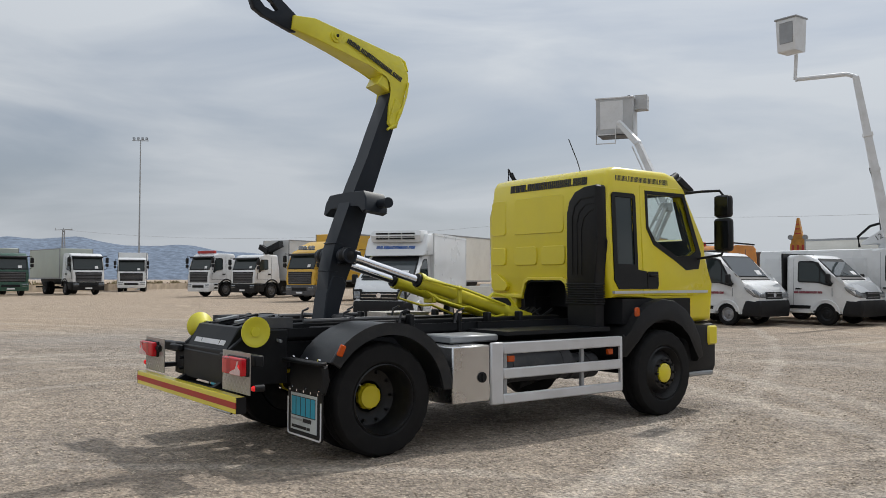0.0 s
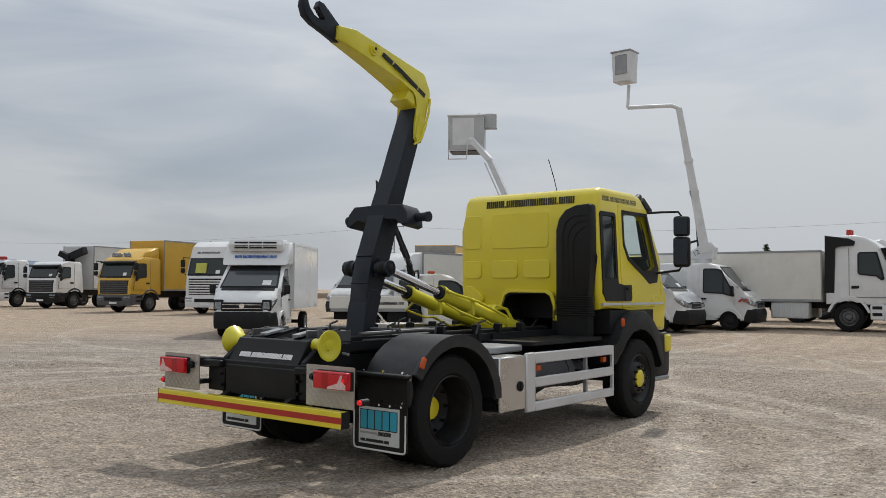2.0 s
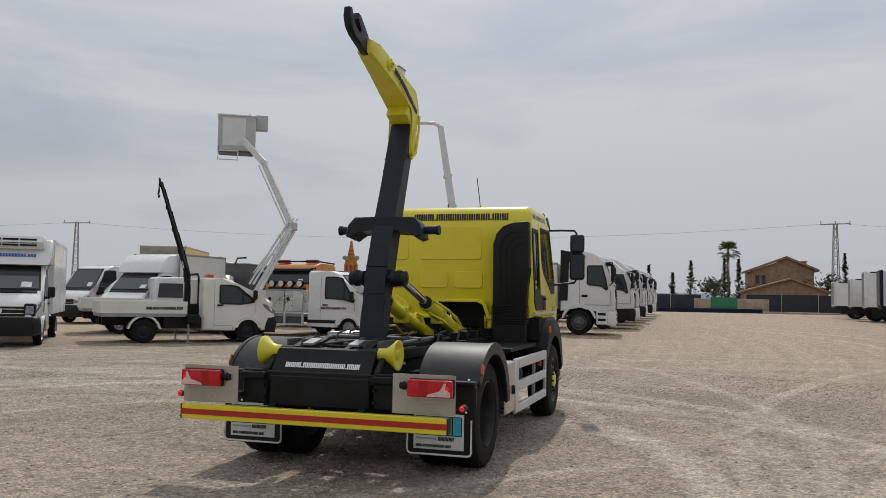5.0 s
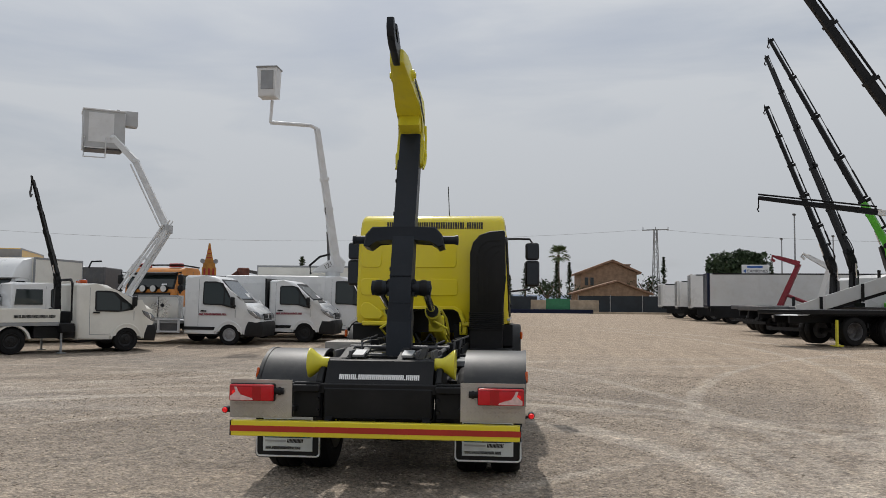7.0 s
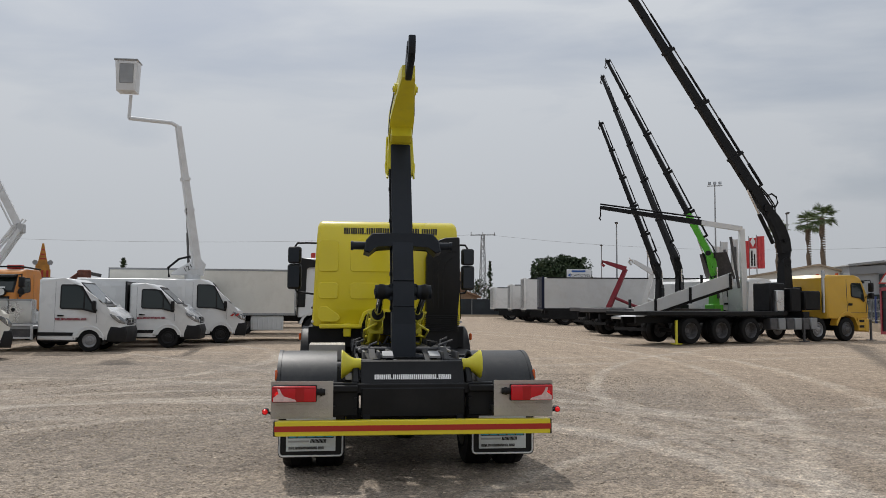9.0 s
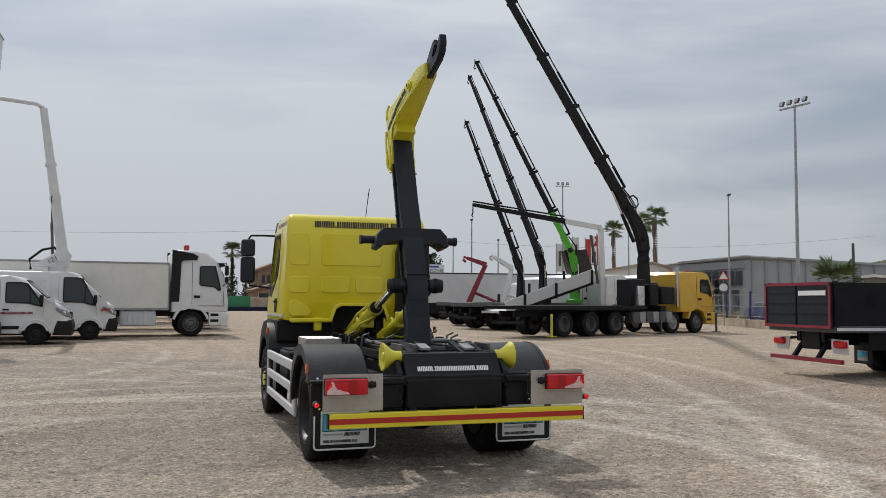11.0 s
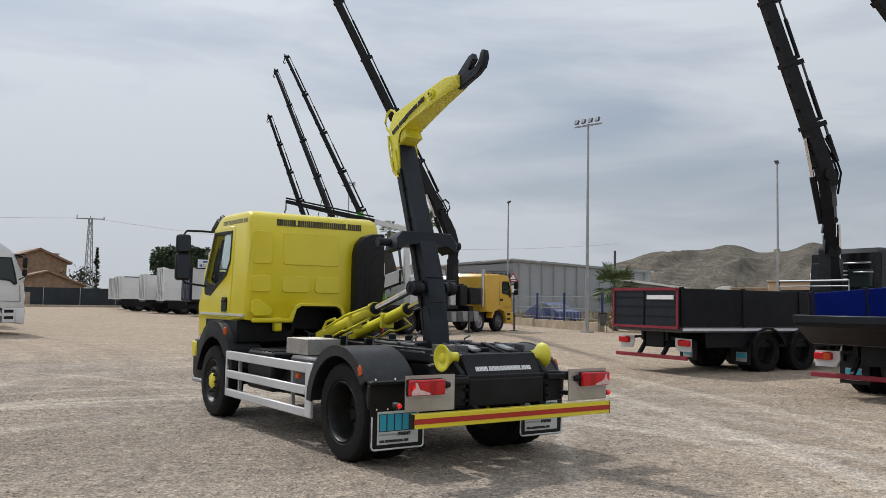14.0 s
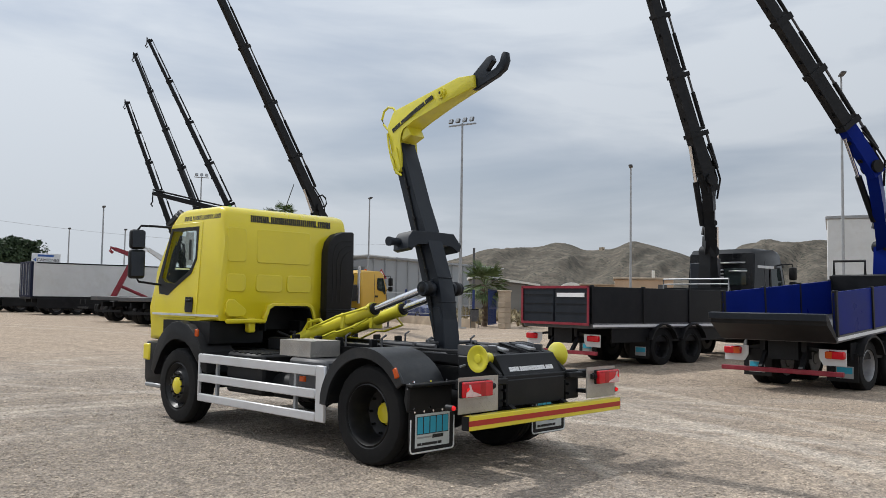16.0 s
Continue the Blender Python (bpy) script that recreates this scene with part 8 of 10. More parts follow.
    if not open_tail:
        part("rear_window", box(B(), 0.12, 0.88, -0.632, -0.61, 2.2, 2.72, 0.02), M_GLASS, cab)
        # pale bars added to imitate reflections on the glossy cab back
        for x0, x1, z in ((-0.28, 0.85, 2.86), (-0.3, 0.12, 2.64), (-0.32, 0.12, 2.53), (-0.34, 0.12, 2.42), (0.3, 0.9, 2.6)):
            part("rear_glint_bar", box(B(), x0, x1, -0.66, -0.615, z, z + 0.045, 0.008), M_STEEL, cab)
        part("rear_locker", box(B(), -1.0, -0.45, -0.72, -0.61, 1.5, 2.9, 0.02), M_SLATE, cab)
        for sd in (1, -1):
            part("side_stripe", box(B(), sd * 1.09, sd * 1.118, -0.4, 0.55, 2.72, 2.8), M_BOXGREY, cab)
    return T


T = tipper(10.1, 6.34, -5, M_BLACK, M_CRIMSON, "black crane tipper lorry with red-edged tail doors", 6.2)
folding_crane(T, (0.0, 6.85, 1.2), 2.0, [to_local(T, (16.4, 5.51, 5.32)), to_local(T, (13.55, 6.72, 13.5))], M_BLACK, w=0.44, sections=5, back=0.35, taper=0.42, bulge=0.25, loop=False)
b = B()
tube(b, [(-1.1, 6.12, 2.0), (-1.1, 6.12, 2.35), (1.1, 6.12, 2.35), (1.1, 6.12, 2.0)], 0.03, 6)
tube(b, [(-1.1, 6.12, 2.2), (1.1, 6.12, 2.2)], 0.02, 6)
part("headboard_rail", b, M_GREY, T)
T = tipper(9.25, 0.42, -2, M_BLUE, None, "blue crane tipper lorry with its tailboard lowered", 5.4, 1.1, 0.8, True)
folding_crane(T, (-0.1, 5.9, 1.2), 1.9, [to_local(T, (13.4, -0.03, 4.8)), to_local(T, (8.9, 2.41, 11.19))], M_BLACK, M_BLUE, w=0.36, sections=6, col_mat=M_BLUE, back=0.2, taper=0.42, bulge=0.3, loop=False)
part("headboard_plate", box(B(), -1.13, 1.13, 5.42, 5.5, 1.2, 2.42, 0.02), M_BLACK, T)
b = B()
tube(b, [(-1.08, 5.46, 2.4), (-1.08, 5.46, 2.75), (-0.35, 5.46, 2.75), (-0.35, 5.46, 2.4)], 0.035, 6)
part("headboard_guard", b, M_BLACK, T)

# far vehicles between the vans
T = at_heading("beacon_truck", -14.2, 26.3, -98, "orange lorry with red beacon bars and four round lamps", "truck", "north row of lorries")
c = truck_cab(T, M_ORANGE, 2.75, 2.0, bumper_mat=M_DARKGREY, grille_mat=M_DARKGREY)
lorry_chassis(T, (-4.2,), -6.5)
part("load_body", box(B(), -1.2, 1.2, -6.4, -1.0, 1.1, 2.5, 0.03), M_DARKGREY, T)
for x in (-0.75, 0.75):
    part("beacon_bar", box(B(), x - 0.3, x + 0.3, 0.5, 0.72, 2.76, 2.92, 0.03), M_RED, c)
part("roof_rack", tube(B(), [(-1.15, -0.5, 2.78), (-1.15, 0.9, 2.84), (1.15, 0.9, 2.84), (1.15, -0.5, 2.78)], 0.035, 6), M_BLACK, c)
for x in (-0.72, -0.24, 0.24, 0.72):
    lamp = part("spot_lamp", rod(B(), (x, 1.4, 1.86), (x, 1.52, 1.86), 0.15, n=18), M_BLACK, c)
    part("lamp_glass", rod(B(), (x, 1.515, 1.86), (x, 1.535, 1.86), 0.13, n=18), M_LENSPALE, lamp)
T = thing("skip_container", -18.6, 26.8, 10, "dark tipping body with a folded cover frame behind the vans", "container")
part("body_shell", box(B(), -1.6, 1.6, -1.2, 1.2, 0.4, 2.75, 0.04), M_DARKGREY, T)
for x in (-1.4, -0.3, 0.9):
    part("cover_hoop", tube(B(), [(x, -1.2, 2.7), (x + 0.1, -1.15, 2.98), (x + 0.5, -1.1, 3.0)], 0.04, 6), M_BLACK, T)
for x in (-1.5, -0.5, 0.5, 1.5):
    part("body_leg", box(B(), x - 0.08, x + 0.08, -1.0, 1.0, 0, 0.42), M_BLACK, T)
T = thing("drilling_rig", -15.4, 33.9, 20, "ochre drilling mast with stacked clamps behind the vans", "machine")
b = B()
box(b, -0.8, 0.8, -1.5, 1.5, 0.0, 1.2, 0.05)
box(b, -0.3, 0.3, -0.3, 0.3, 1.2, 2.6, 0.03)
part("rig_base", b, M_DARKGREY, T)
mast = part("rig_mast", prism(B(), [(-0.36, 2.3), (0.36, 2.3), (0.36, 3.0), (0.3, 3.05), (0.3, 3.3), (0.17, 3.45), (0.04, 4.28), (-0.04, 4.28), (-0.17, 3.45), (-0.3, 3.3), (-0.3, 3.05), (-0.36, 3.0)], "y", -0.2, 0.2, 0.015), M_RIGOCHRE, T)
boxes("red_stripe", M_RED, mast, *((x - 0.05, x + 0.05, -0.212, -0.19, 2.35, 2.98) for x in (-0.22, 0.0, 0.22)))
boxes("mast_rung", M_RED, mast, *((-w, w, -0.212, -0.19, z, z + 0.06) for z, w in ((3.5, 0.14), (3.72, 0.1), (3.94, 0.07))))
for x in (-0.33, 0.33):
    part("mast_lamp", rod(B(), (x, -0.25, 3.35), (x, -0.08, 3.35), 0.12, n=14), M_GREY, mast)
T = thing("scrap_grab", -13.1, 31.4, 25, "rust red hydraulic grab lying behind the vans", "machine")
part("grab_base", box(B(), -1.0, 1.0, -0.8, 0.8, 0.0, 1.9, 0.05), M_RUST, T)
part("grab_arm", beam(B(), (-0.9, 0, 1.8), (0.25, 0, 2.75), 0.35, 0.4, 0.25, 0.3), M_RUST, T)
part("grab_head", box(B(), 0.1, 0.65, -0.25, 0.25, 2.5, 2.95, 0.05), M_RUST, T)
part("grab_jaw", beam(B(), (0.6, 0, 2.8), (1.1, 0, 2.7), 0.3, 0.14), M_DARKGREY, T)
for x in (1.3, 1.55, 1.85):
    part("upright_tool", rod(B(), (x, 0.2, 0.0), (x, 0.2, 2.4 + 0.25 * math.sin(x * 9)), 0.09, n=8), M_DARKGREY, T)
T = at_heading("box_truck", -26.1, 31.9, -67, "ochre box lorry with a grey-framed bulkhead behind the vans", "truck", "north row of lorries")
truck_cab(T, M_OCHRE, 2.9, 2.1, roof_spoiler=0.55)
lorry_chassis(T, (-5.2,), -8.2)
body = cargo_box(T, -8.3, -1.0, 1.2, 3.95, M_OCHRE)
part("front_bulkhead", box(B(), -1.22, 1.22, -1.02, -0.96, 1.3, 3.9, 0.01), M_GREY, body)


# ---- surroundings ----
M_STONE = material("beige_masonry", (0.42, 0.34, 0.25), 0.85, var=0.25, scale=1.2, grain=25, bump=0.3, dirt=(0.25, 0.21, 0.17), dirt_amount=0.5)
M_BRICK = material("ochre_brick_wall", (0.3, 0.2, 0.13), 0.85, var=0.25, scale=2.0, grain=18, bump=0.3)
M_ROOF = material("terracotta_roof_tiles", (0.28, 0.17, 0.11), 0.8, var=0.3, scale=3, grain=14, bump=0.4)
M_MESH_DARK = material("dark_green_fence_screen", (0.025, 0.032, 0.04), 0.8, var=0.3, scale=0.8)
M_DARKGREY_WALL = material("grey_fascia_panel", (0.24, 0.25, 0.265), 0.5, var=0.06, scale=0.4)
M_WAREHOUSE = material("grey_ribbed_cladding", (0.36, 0.375, 0.39), 0.5, var=0.06, scale=0.3, dirt=(0.3, 0.3, 0.3), dirt_amount=0.3)
M_LEAF = material("dark_pine_needles", (0.035, 0.06, 0.022), 0.8, var=0.5, scale=6, bump=0.0)
M_LEAF2 = material("palm_leaf", (0.11, 0.155, 0.055), 0.6, var=0.4, scale=6, bump=0.0)
M_BARK = material("palm_bark", (0.16, 0.12, 0.085), 0.9, var=0.3, scale=8, grain=30, bump=0.4)
M_SCRUB = material("dry_scrub", (0.29, 0.24, 0.14), 0.9, var=0.5, scale=5, bump=0.0)


def hill_material(name, lo, green):
    m = material(name, lo, 0.95, var=0.35, scale=0.09, grain=0.6, bump=0.0, dirt=green, dirt_amount=0.95, spec=0.1)
    nt = m.node_tree
    tc, n, bp = nt.nodes.new("ShaderNodeTexCoord"), nt.nodes.new("ShaderNodeTexNoise"), nt.nodes.new("ShaderNodeBump")
    n.inputs["Scale"].default_value, n.inputs["Detail"].default_value, n.inputs["Roughness"].default_value = 0.16, 6.0, 0.65
    bp.inputs["Strength"].default_value, bp.inputs["Distance"].default_value = 0.3, 3.0
    nt.links.new(tc.outputs["Object"], n.inputs["Vector"])
    nt.links.new(n.outputs["Fac"], bp.inputs["Height"])
    b = nt.nodes["Principled BSDF"]
    nt.links.new(bp.outputs["Normal"], b.inputs["Normal"])
    # single bushes strewn over the slope
    bush, spot, mx = nt.nodes.new("ShaderNodeTexNoise"), nt.nodes.new("ShaderNodeValToRGB"), nt.nodes.new("ShaderNodeMixRGB")
    bush.inputs["Scale"].default_value, bush.inputs["Detail"].default_value = 0.42, 4.0
    spot.color_ramp.elements[0].position, spot.color_ramp.elements[1].position = 0.55, 0.62
    mx.inputs["Color2"].default_value = (*green, 1)
    nt.links.new(tc.outputs["Object"], bush.inputs["Vector"])
    nt.links.new(bush.outputs["Fac"], spot.inputs["Fac"])
    nt.links.new(spot.outputs["Color"], mx.inputs["Fac"])
    nt.links.new(b.inputs["Base Color"].links[0].from_socket, mx.inputs["Color1"])
    nt.links.new(mx.outputs["Color"], b.inputs["Base Color"])
    return m


M_HILL = hill_material("dry_brown_hillside", (0.138, 0.118, 0.094), (0.058, 0.06, 0.048))
# distance haze put into the colour: paler and bluer than the near slope
M_HILL_HAZED = hill_material("haze_tinted_hills", (0.185, 0.225, 0.29), (0.16, 0.196, 0.256))


def hills(name, label, dist, depth, a0, a1, crest, mat, seed, steps=90, rough=0.25, carve=0.42):
    """A ridge seen between two bearings (degrees from +x); crest gives heights along it."""
    rows, verts, faces = 44, [], []
    last = len(crest) - 1
    for i in range(steps + 1):
        f = i / steps
        a = radians(a0 + (a1 - a0) * f)
        j = f * last
        n = min(int(j), last - 1)
        u = j - n
        c0, c1, c2, c3 = crest[max(0, n - 1)], crest[n], crest[n + 1], crest[min(last, n + 2)]
        top = c1 + 0.5 * u * (c2 - c0 + u * (2 * c0 - 5 * c1 + 4 * c2 - c3 + u * (3 * (c1 - c2) + c3 - c0)))
        for k in range(rows):
            g = k / (rows - 1)
            d = dist + depth * g
            x, y = d * math.cos(a), d * math.sin(a)
            # spurs run down askew from the crest, with shallow gullies between them
            spur = noise.noise(Vector((a * 21 + g * 2.6, g * 1.1, seed))) + 0.5 * noise.noise(Vector((a * 52 + g * 4.0, g * 2.2, seed + 5))) + 0.07 * noise.noise(Vector((a * 150 + g * 3.0, g * 7, seed + 9)))
            prof = g * (1.38 - 0.38 * g) * (1 + carve * (1 - g ** 3) * spur) + 0.008 * noise.noise(Vector((a * 420, g * 26, seed)))
            z = 0.4 + top * prof * (1 + rough * 0.3 * noise.noise(Vector((x * 0.03, y * 0.03, seed))))
            verts.append((x, y, z if k else -1.0))
    for i in range(steps):
        for k in range(rows - 1):
            p = i * rows + k
            faces.append((p, p + rows, p + rows + 1, p + 1))
    me = bpy.data.meshes.new(name)
    me.from_pydata(verts, [], faces)
    me.materials.append(mat)
    for p in me.polygons:
        p.use_smooth = True
    return tagged(new(name, me), label, "hill", kind="structure")


hills("hills_east", "dry brown hills with sparse scrub beyond the yard", 430, 270, 15, 47,
      (42, 44, 45.2, 48, 50, 50.7, 50, 49.3, 50.2, 50.4, 48, 39, 34.8, 38, 42.5, 46.2, 49.6, 50.9, 45.7, 44.6, 44.1, 48.5, 50.2, 47, 45.5, 43.8, 45.1, 43.2, 38.5, 34.8, 32.4, 30, 26), M_HILL, 4.0, 420, 0.05)
T = thing("ruined_tower", 573.8, 385.5, 0, "small ruined stone tower on the crest of the hills", "tower")
b = B()
box(b, -1.9, -0.5, -1.5, 1.5, 20.0, 45.8)
box(b, 0.5, 1.9, -1.5, 1.5, 20.0, 46.1)
box(b, -0.6, 0.6, -1.3, 1.3, 20.0, 44.6)
part("masonry", b, M_STONE, T)
hills("hills_west", "low blue hazy hills on the horizon", 1500, 300, 150, 178, [v * 2080 for v in (0.014, 0.02, 0.024, 0.0265, 0.0286, 0.034, 0.0325, 0.034, 0.04, 0.0378, 0.0385, 0.028, 0.02, 0.012)], M_HILL_HAZED, 9.0, 160, 0.06, 0.12)
hills("hills_north", "low hazy rise behind the northern fence", 1400, 300, 62, 120, [22, 18, 12, 16, 12, 14, 10], M_HILL_HAZED, 6.0, 60, 0.1, 0.12)


def flood_mast(x, y, h, rz, lamps, label):
    T = thing("flood_light_mast", x, y, rz, label, "light mast", "light masts")
    b = B()
    rod(b, (0, 0, 0), (0, 0, h), 0.1, 0.05, n=10)
    box(b, -0.25, 0.25, -0.25, 0.25, 0, 0.06)
    part("pole", b, M_GALV, T)
    b = B()
    w = 0.42 * (lamps - 1)
    beam(b, (-w / 2 - 0.2, 0, h - 0.08), (w / 2 + 0.2, 0, h - 0.08), 0.07, 0.07)
    part("crossbar", b, M_GALV, T)
    for i in range(lamps):
        xx = -w / 2 + i * 0.42
        b = B()
        box(b, xx - 0.12, xx + 0.12, -0.16, -0.04, h + 0.02, h + 0.26, 0.02, rot=Matrix.Rotation(radians(-25), 4, "X"))
        lamp = part("flood_lamp", b, M_DARKGREY, T)
        b = B()
        box(b, xx - 0.095, xx + 0.095, -0.18, -0.15, h + 0.03, h + 0.235, rot=Matrix.Rotation(radians(-25), 4, "X"))
        part("lamp_glass", b, M_HEAD, lamp)
    return T


def street_lamp(x, y, h, rz, label="grey street lamp with a short flat lantern", arm=0.4):
    T = thing("street_lamp", x, y, rz, label, "street lamp", "light masts")
    b = B()
    rod(b, (0, 0, 0), (0, 0, h), 0.08, 0.05, n=8)
    part("pole", b, M_GALV, T)
    b = B()
    box(b, -0.12, 0.12, -arm - 0.3, 0.1, h - 0.02, h + 0.08, 0.02)
    part("lantern", b, M_DARKGREY, T)
    return T


flood_mast(24.4, 23.15, 10.5, -80, 4, "tall galvanised mast with four floodlights beside the wall")
flood_mast(-80.8, 22.1, 15.4, 60, 4, "tall galvanised mast with four floodlights by the west wall")
flood_mast(30.1, 59.5, 11.6, -20, 3, "slim mast with floodlights behind the crane lorries")
street_lamp(36.4, 44.5, 9.2, -30)
street_lamp(39.1, 22.4, 9.9, -60)
street_lamp(20.9, 57.7, 8.0, -20, "slim post with a round lamp head")
street_lamp(33.5, 54.0, 8.6, -20)
street_lamp(35.6, 8.4, 12.6, -60)
street_lamp(26.5, 66.0, 7.0, -20)
street_lamp(24.0, 72.0, 7.2, -20)


def lattice_pylon(x, y, h, rz, label):
    T = thing("power_pylon", x, y, rz, label, "pylon", "power pylons")
    b = B()
    n = 11
    for i in range(n):
        za, zb = h * i / n, h * (i + 1) / n
        wa, wb = 0.45 - 0.28 * i / n, 0.45 - 0.28 * (i + 1) / n
        ca = [(-wa, -wa), (wa, -wa), (wa, wa), (-wa, wa)]
        cb = [(-wb, -wb), (wb, -wb), (wb, wb), (-wb, wb)]
        for k in range(4):
            beam(b, (*ca[k], za), (*cb[k], zb), 0.07, 0.07)
            k2 = (k + 1) % 4
            beam(b, (*ca[k], za), (*cb[k2], zb), 0.04, 0.04)
            beam(b, (*cb[k], zb), (*cb[k2], zb), 0.04, 0.04)
    part("lattice_mast", b, M_GREY, T)
    b = B()
    beam(b, (-1.7, 0, h - 0.1), (1.7, 0, h + 0.05), 0.1, 0.12)
    for x_ in (-1.6, 0, 1.6):
        rod(b, (x_, 0, h - 0.1), (x_, 0, h + 0.35), 0.05, n=6)
    part("crossarm", b, M_GREY, T)
    return T


lattice_pylon(16.6, 99.5, 10.4, 10, "steel lattice power pylon behind the screened fence")
lattice_pylon(-79.0, 86.0, 10.4, 30, "distant steel lattice power pylon")
lattice_pylon(-175.0, 35.0, 11.0, 60, "distant steel lattice power pylon")


def power_line(p, q, sag, n=16):
    b = B()
    for off in (0,):
        pts = []
        for i in range(n + 1):
            f = i / n
            v = Vector(p).lerp(Vector(q), f) + Vector((off, 0, -sag * 4 * f * (1 - f)))
            pts.append(v)
        tube(b, pts, 0.014, 4)
    return solid("power_line", b, M_GREY, "thin overhead power cables between the pylons", "cable")


power_line((16.6, 99.5, 10.9), (-79.0, 86.0, 10.9), 2.0)
power_line((16.6, 99.5, 10.9), (80.0, 75.0, 10.0), 2.0)
power_line((-79.0, 86.0, 10.9), (-175.0, 35.0, 11.4), 2.5)


def screened_fence(x0, y0, x1, y1, h, label, mat, step=3.0):
    T = thing("screened_fence", x0, y0, 0, label, "fence")
    d = Vector((x1 - x0, y1 - y0, 0))
    n = max(1, int(d.length / step))
    for i in range(n):
        p, q = d * (i / n), d * ((i + 1) / n)
        zp, zq = gz(x0 + p.x, y0 + p.y) - T.location.z, gz(x0 + q.x, y0 + q.y) - T.location.z
        b = B()
        nrm = Vector((-d.y, d.x, 0)).normalized() * 0.02
        hh = h * (1 + 0.03 * noise.noise(Vector((i * 1.7, x0, 0))))
        vs = [p - nrm + Vector((0, 0, zp + 0.05)), q - nrm + Vector((0, 0, zq + 0.05)), q - nrm + Vector((0, 0, zq + h)), p - nrm + Vector((0, 0, zp + hh))]
        f, k = [b.verts.new(v) for v in vs], [b.verts.new(v + nrm * 2) for v in vs]
        b.faces.new(f), b.faces.new(k[::-1])
        for j in range(4):
            b.faces.new((f[j], f[(j + 1) % 4], k[(j + 1) % 4], k[j]))
        part("fence_screen", b, mat, T)
        b = B()
        rod(b, p + Vector((0, 0, zp - 0.1)), p + Vector((0, 0, zp + h + 0.1)), 0.04, n=6)
        part("fence_post", b, M_GALV, T)
    return T


screened_fence(-14.0, 88.0, 1.8, 88.0, 1.9, "dark screened fence along the north edge", M_MESH_DARK)
screened_fence(6.4, 88.0, 24.0, 87.0, 2.0, "dark screened fence along the north edge", M_MESH_DARK)
b = B()
box(b, -10.0, 8.0, 87.3, 87.7, 0.3, 0.85, 0.05)
solid("low_blue_barrier", b, M_NAVY, "low dark blue barrier at the foot of the fence", "barrier")
b = B()
box(b, 8.0, 26.0, 86.2, 86.5, 0.3, 0.62, 0.03)
solid("kerb_wall", b, M_STONE, "low stone kerb wall along the fence", "wall", kind="structure")
T = thing("green_gate", 4.1, 88.0, 0, "green sheet metal gate between stone walls", "gate")
b = B()
box(b, -1.3, 1.4, -0.04, 0.04, 0.1, 1.65, 0.01)
part("gate_leaf", b, material("green_gate_paint", (0.03, 0.19, 0.09), 0.5), T)
b = B()
box(b, 1.4, 5.6, -0.15, 0.15, 0, 1.5, 0.03)
part("gate_wall", b, M_STONE, T)
part("gate_wall", box(B(), -3.0, -1.3, -0.15, 0.15, 0, 1.5, 0.03), M_STONE, T)


def house():
    T = thing("brick_house", 11.0, 100.5, 3, "two-storey ochre brick house with a terracotta tiled roof", "house")
    b = B()
    prism(b, [(-3.6, 0), (3.4, 0), (3.4, 5.0), (0.4, 6.4), (-3.6, 4.9)], "y", 0, 8)
    part("house_wall", b, M_BRICK, T)
    b = B()
    for pts in ([(-4.0, 4.75), (0.35, 6.42), (0.35, 6.7), (-4.1, 5.0)], [(0.35, 6.42), (3.9, 4.85), (4.0, 5.1), (0.35, 6.7)]):
        prism(b, pts, "y", -0.4, 8.4, 0.03)
    roof = part("house_roof", b, M_ROOF, T)
    b = B()
    box(b, 2.3, 2.9, 2.0, 2.6, 5.2, 6.1, 0.03)
    box(b, 2.2, 3.0, 1.9, 2.7, 6.1, 6.2)
    part("chimney", b, M_BRICK, roof)
    b = B()
    prism(b, [(-4.8, 0), (3.9, 0), (3.9, 2.3), (0.1, 3.7), (-4.8, 2.3)], "y", -5.5, 0)
    part("porch_wall", b, M_BRICK, T)
    b = B()
    for pts in ([(-5.2, 2.2), (0.1, 3.75), (0.1, 3.95), (-5.3, 2.4)], [(0.1, 3.75), (4.3, 2.15), (4.4, 2.35), (0.1, 3.95)]):
        prism(b, pts, "y", -5.9, 0.1, 0.03)
    part("porch_roof", b, M_ROOF, T)
    for x in (-2.9, -2.2):
        b = B()
        box(b, x - 0.22, x + 0.22, -0.06, 0.05, 3.4, 4.4, 0.02)
        w = part("window", b, M_DARKGREY, T)
        b = B()
        box(b, x - 0.17, x + 0.17, -0.075, -0.055, 3.45, 4.35)
        part("pane", b, M_GLASS, w)
    return T


house()


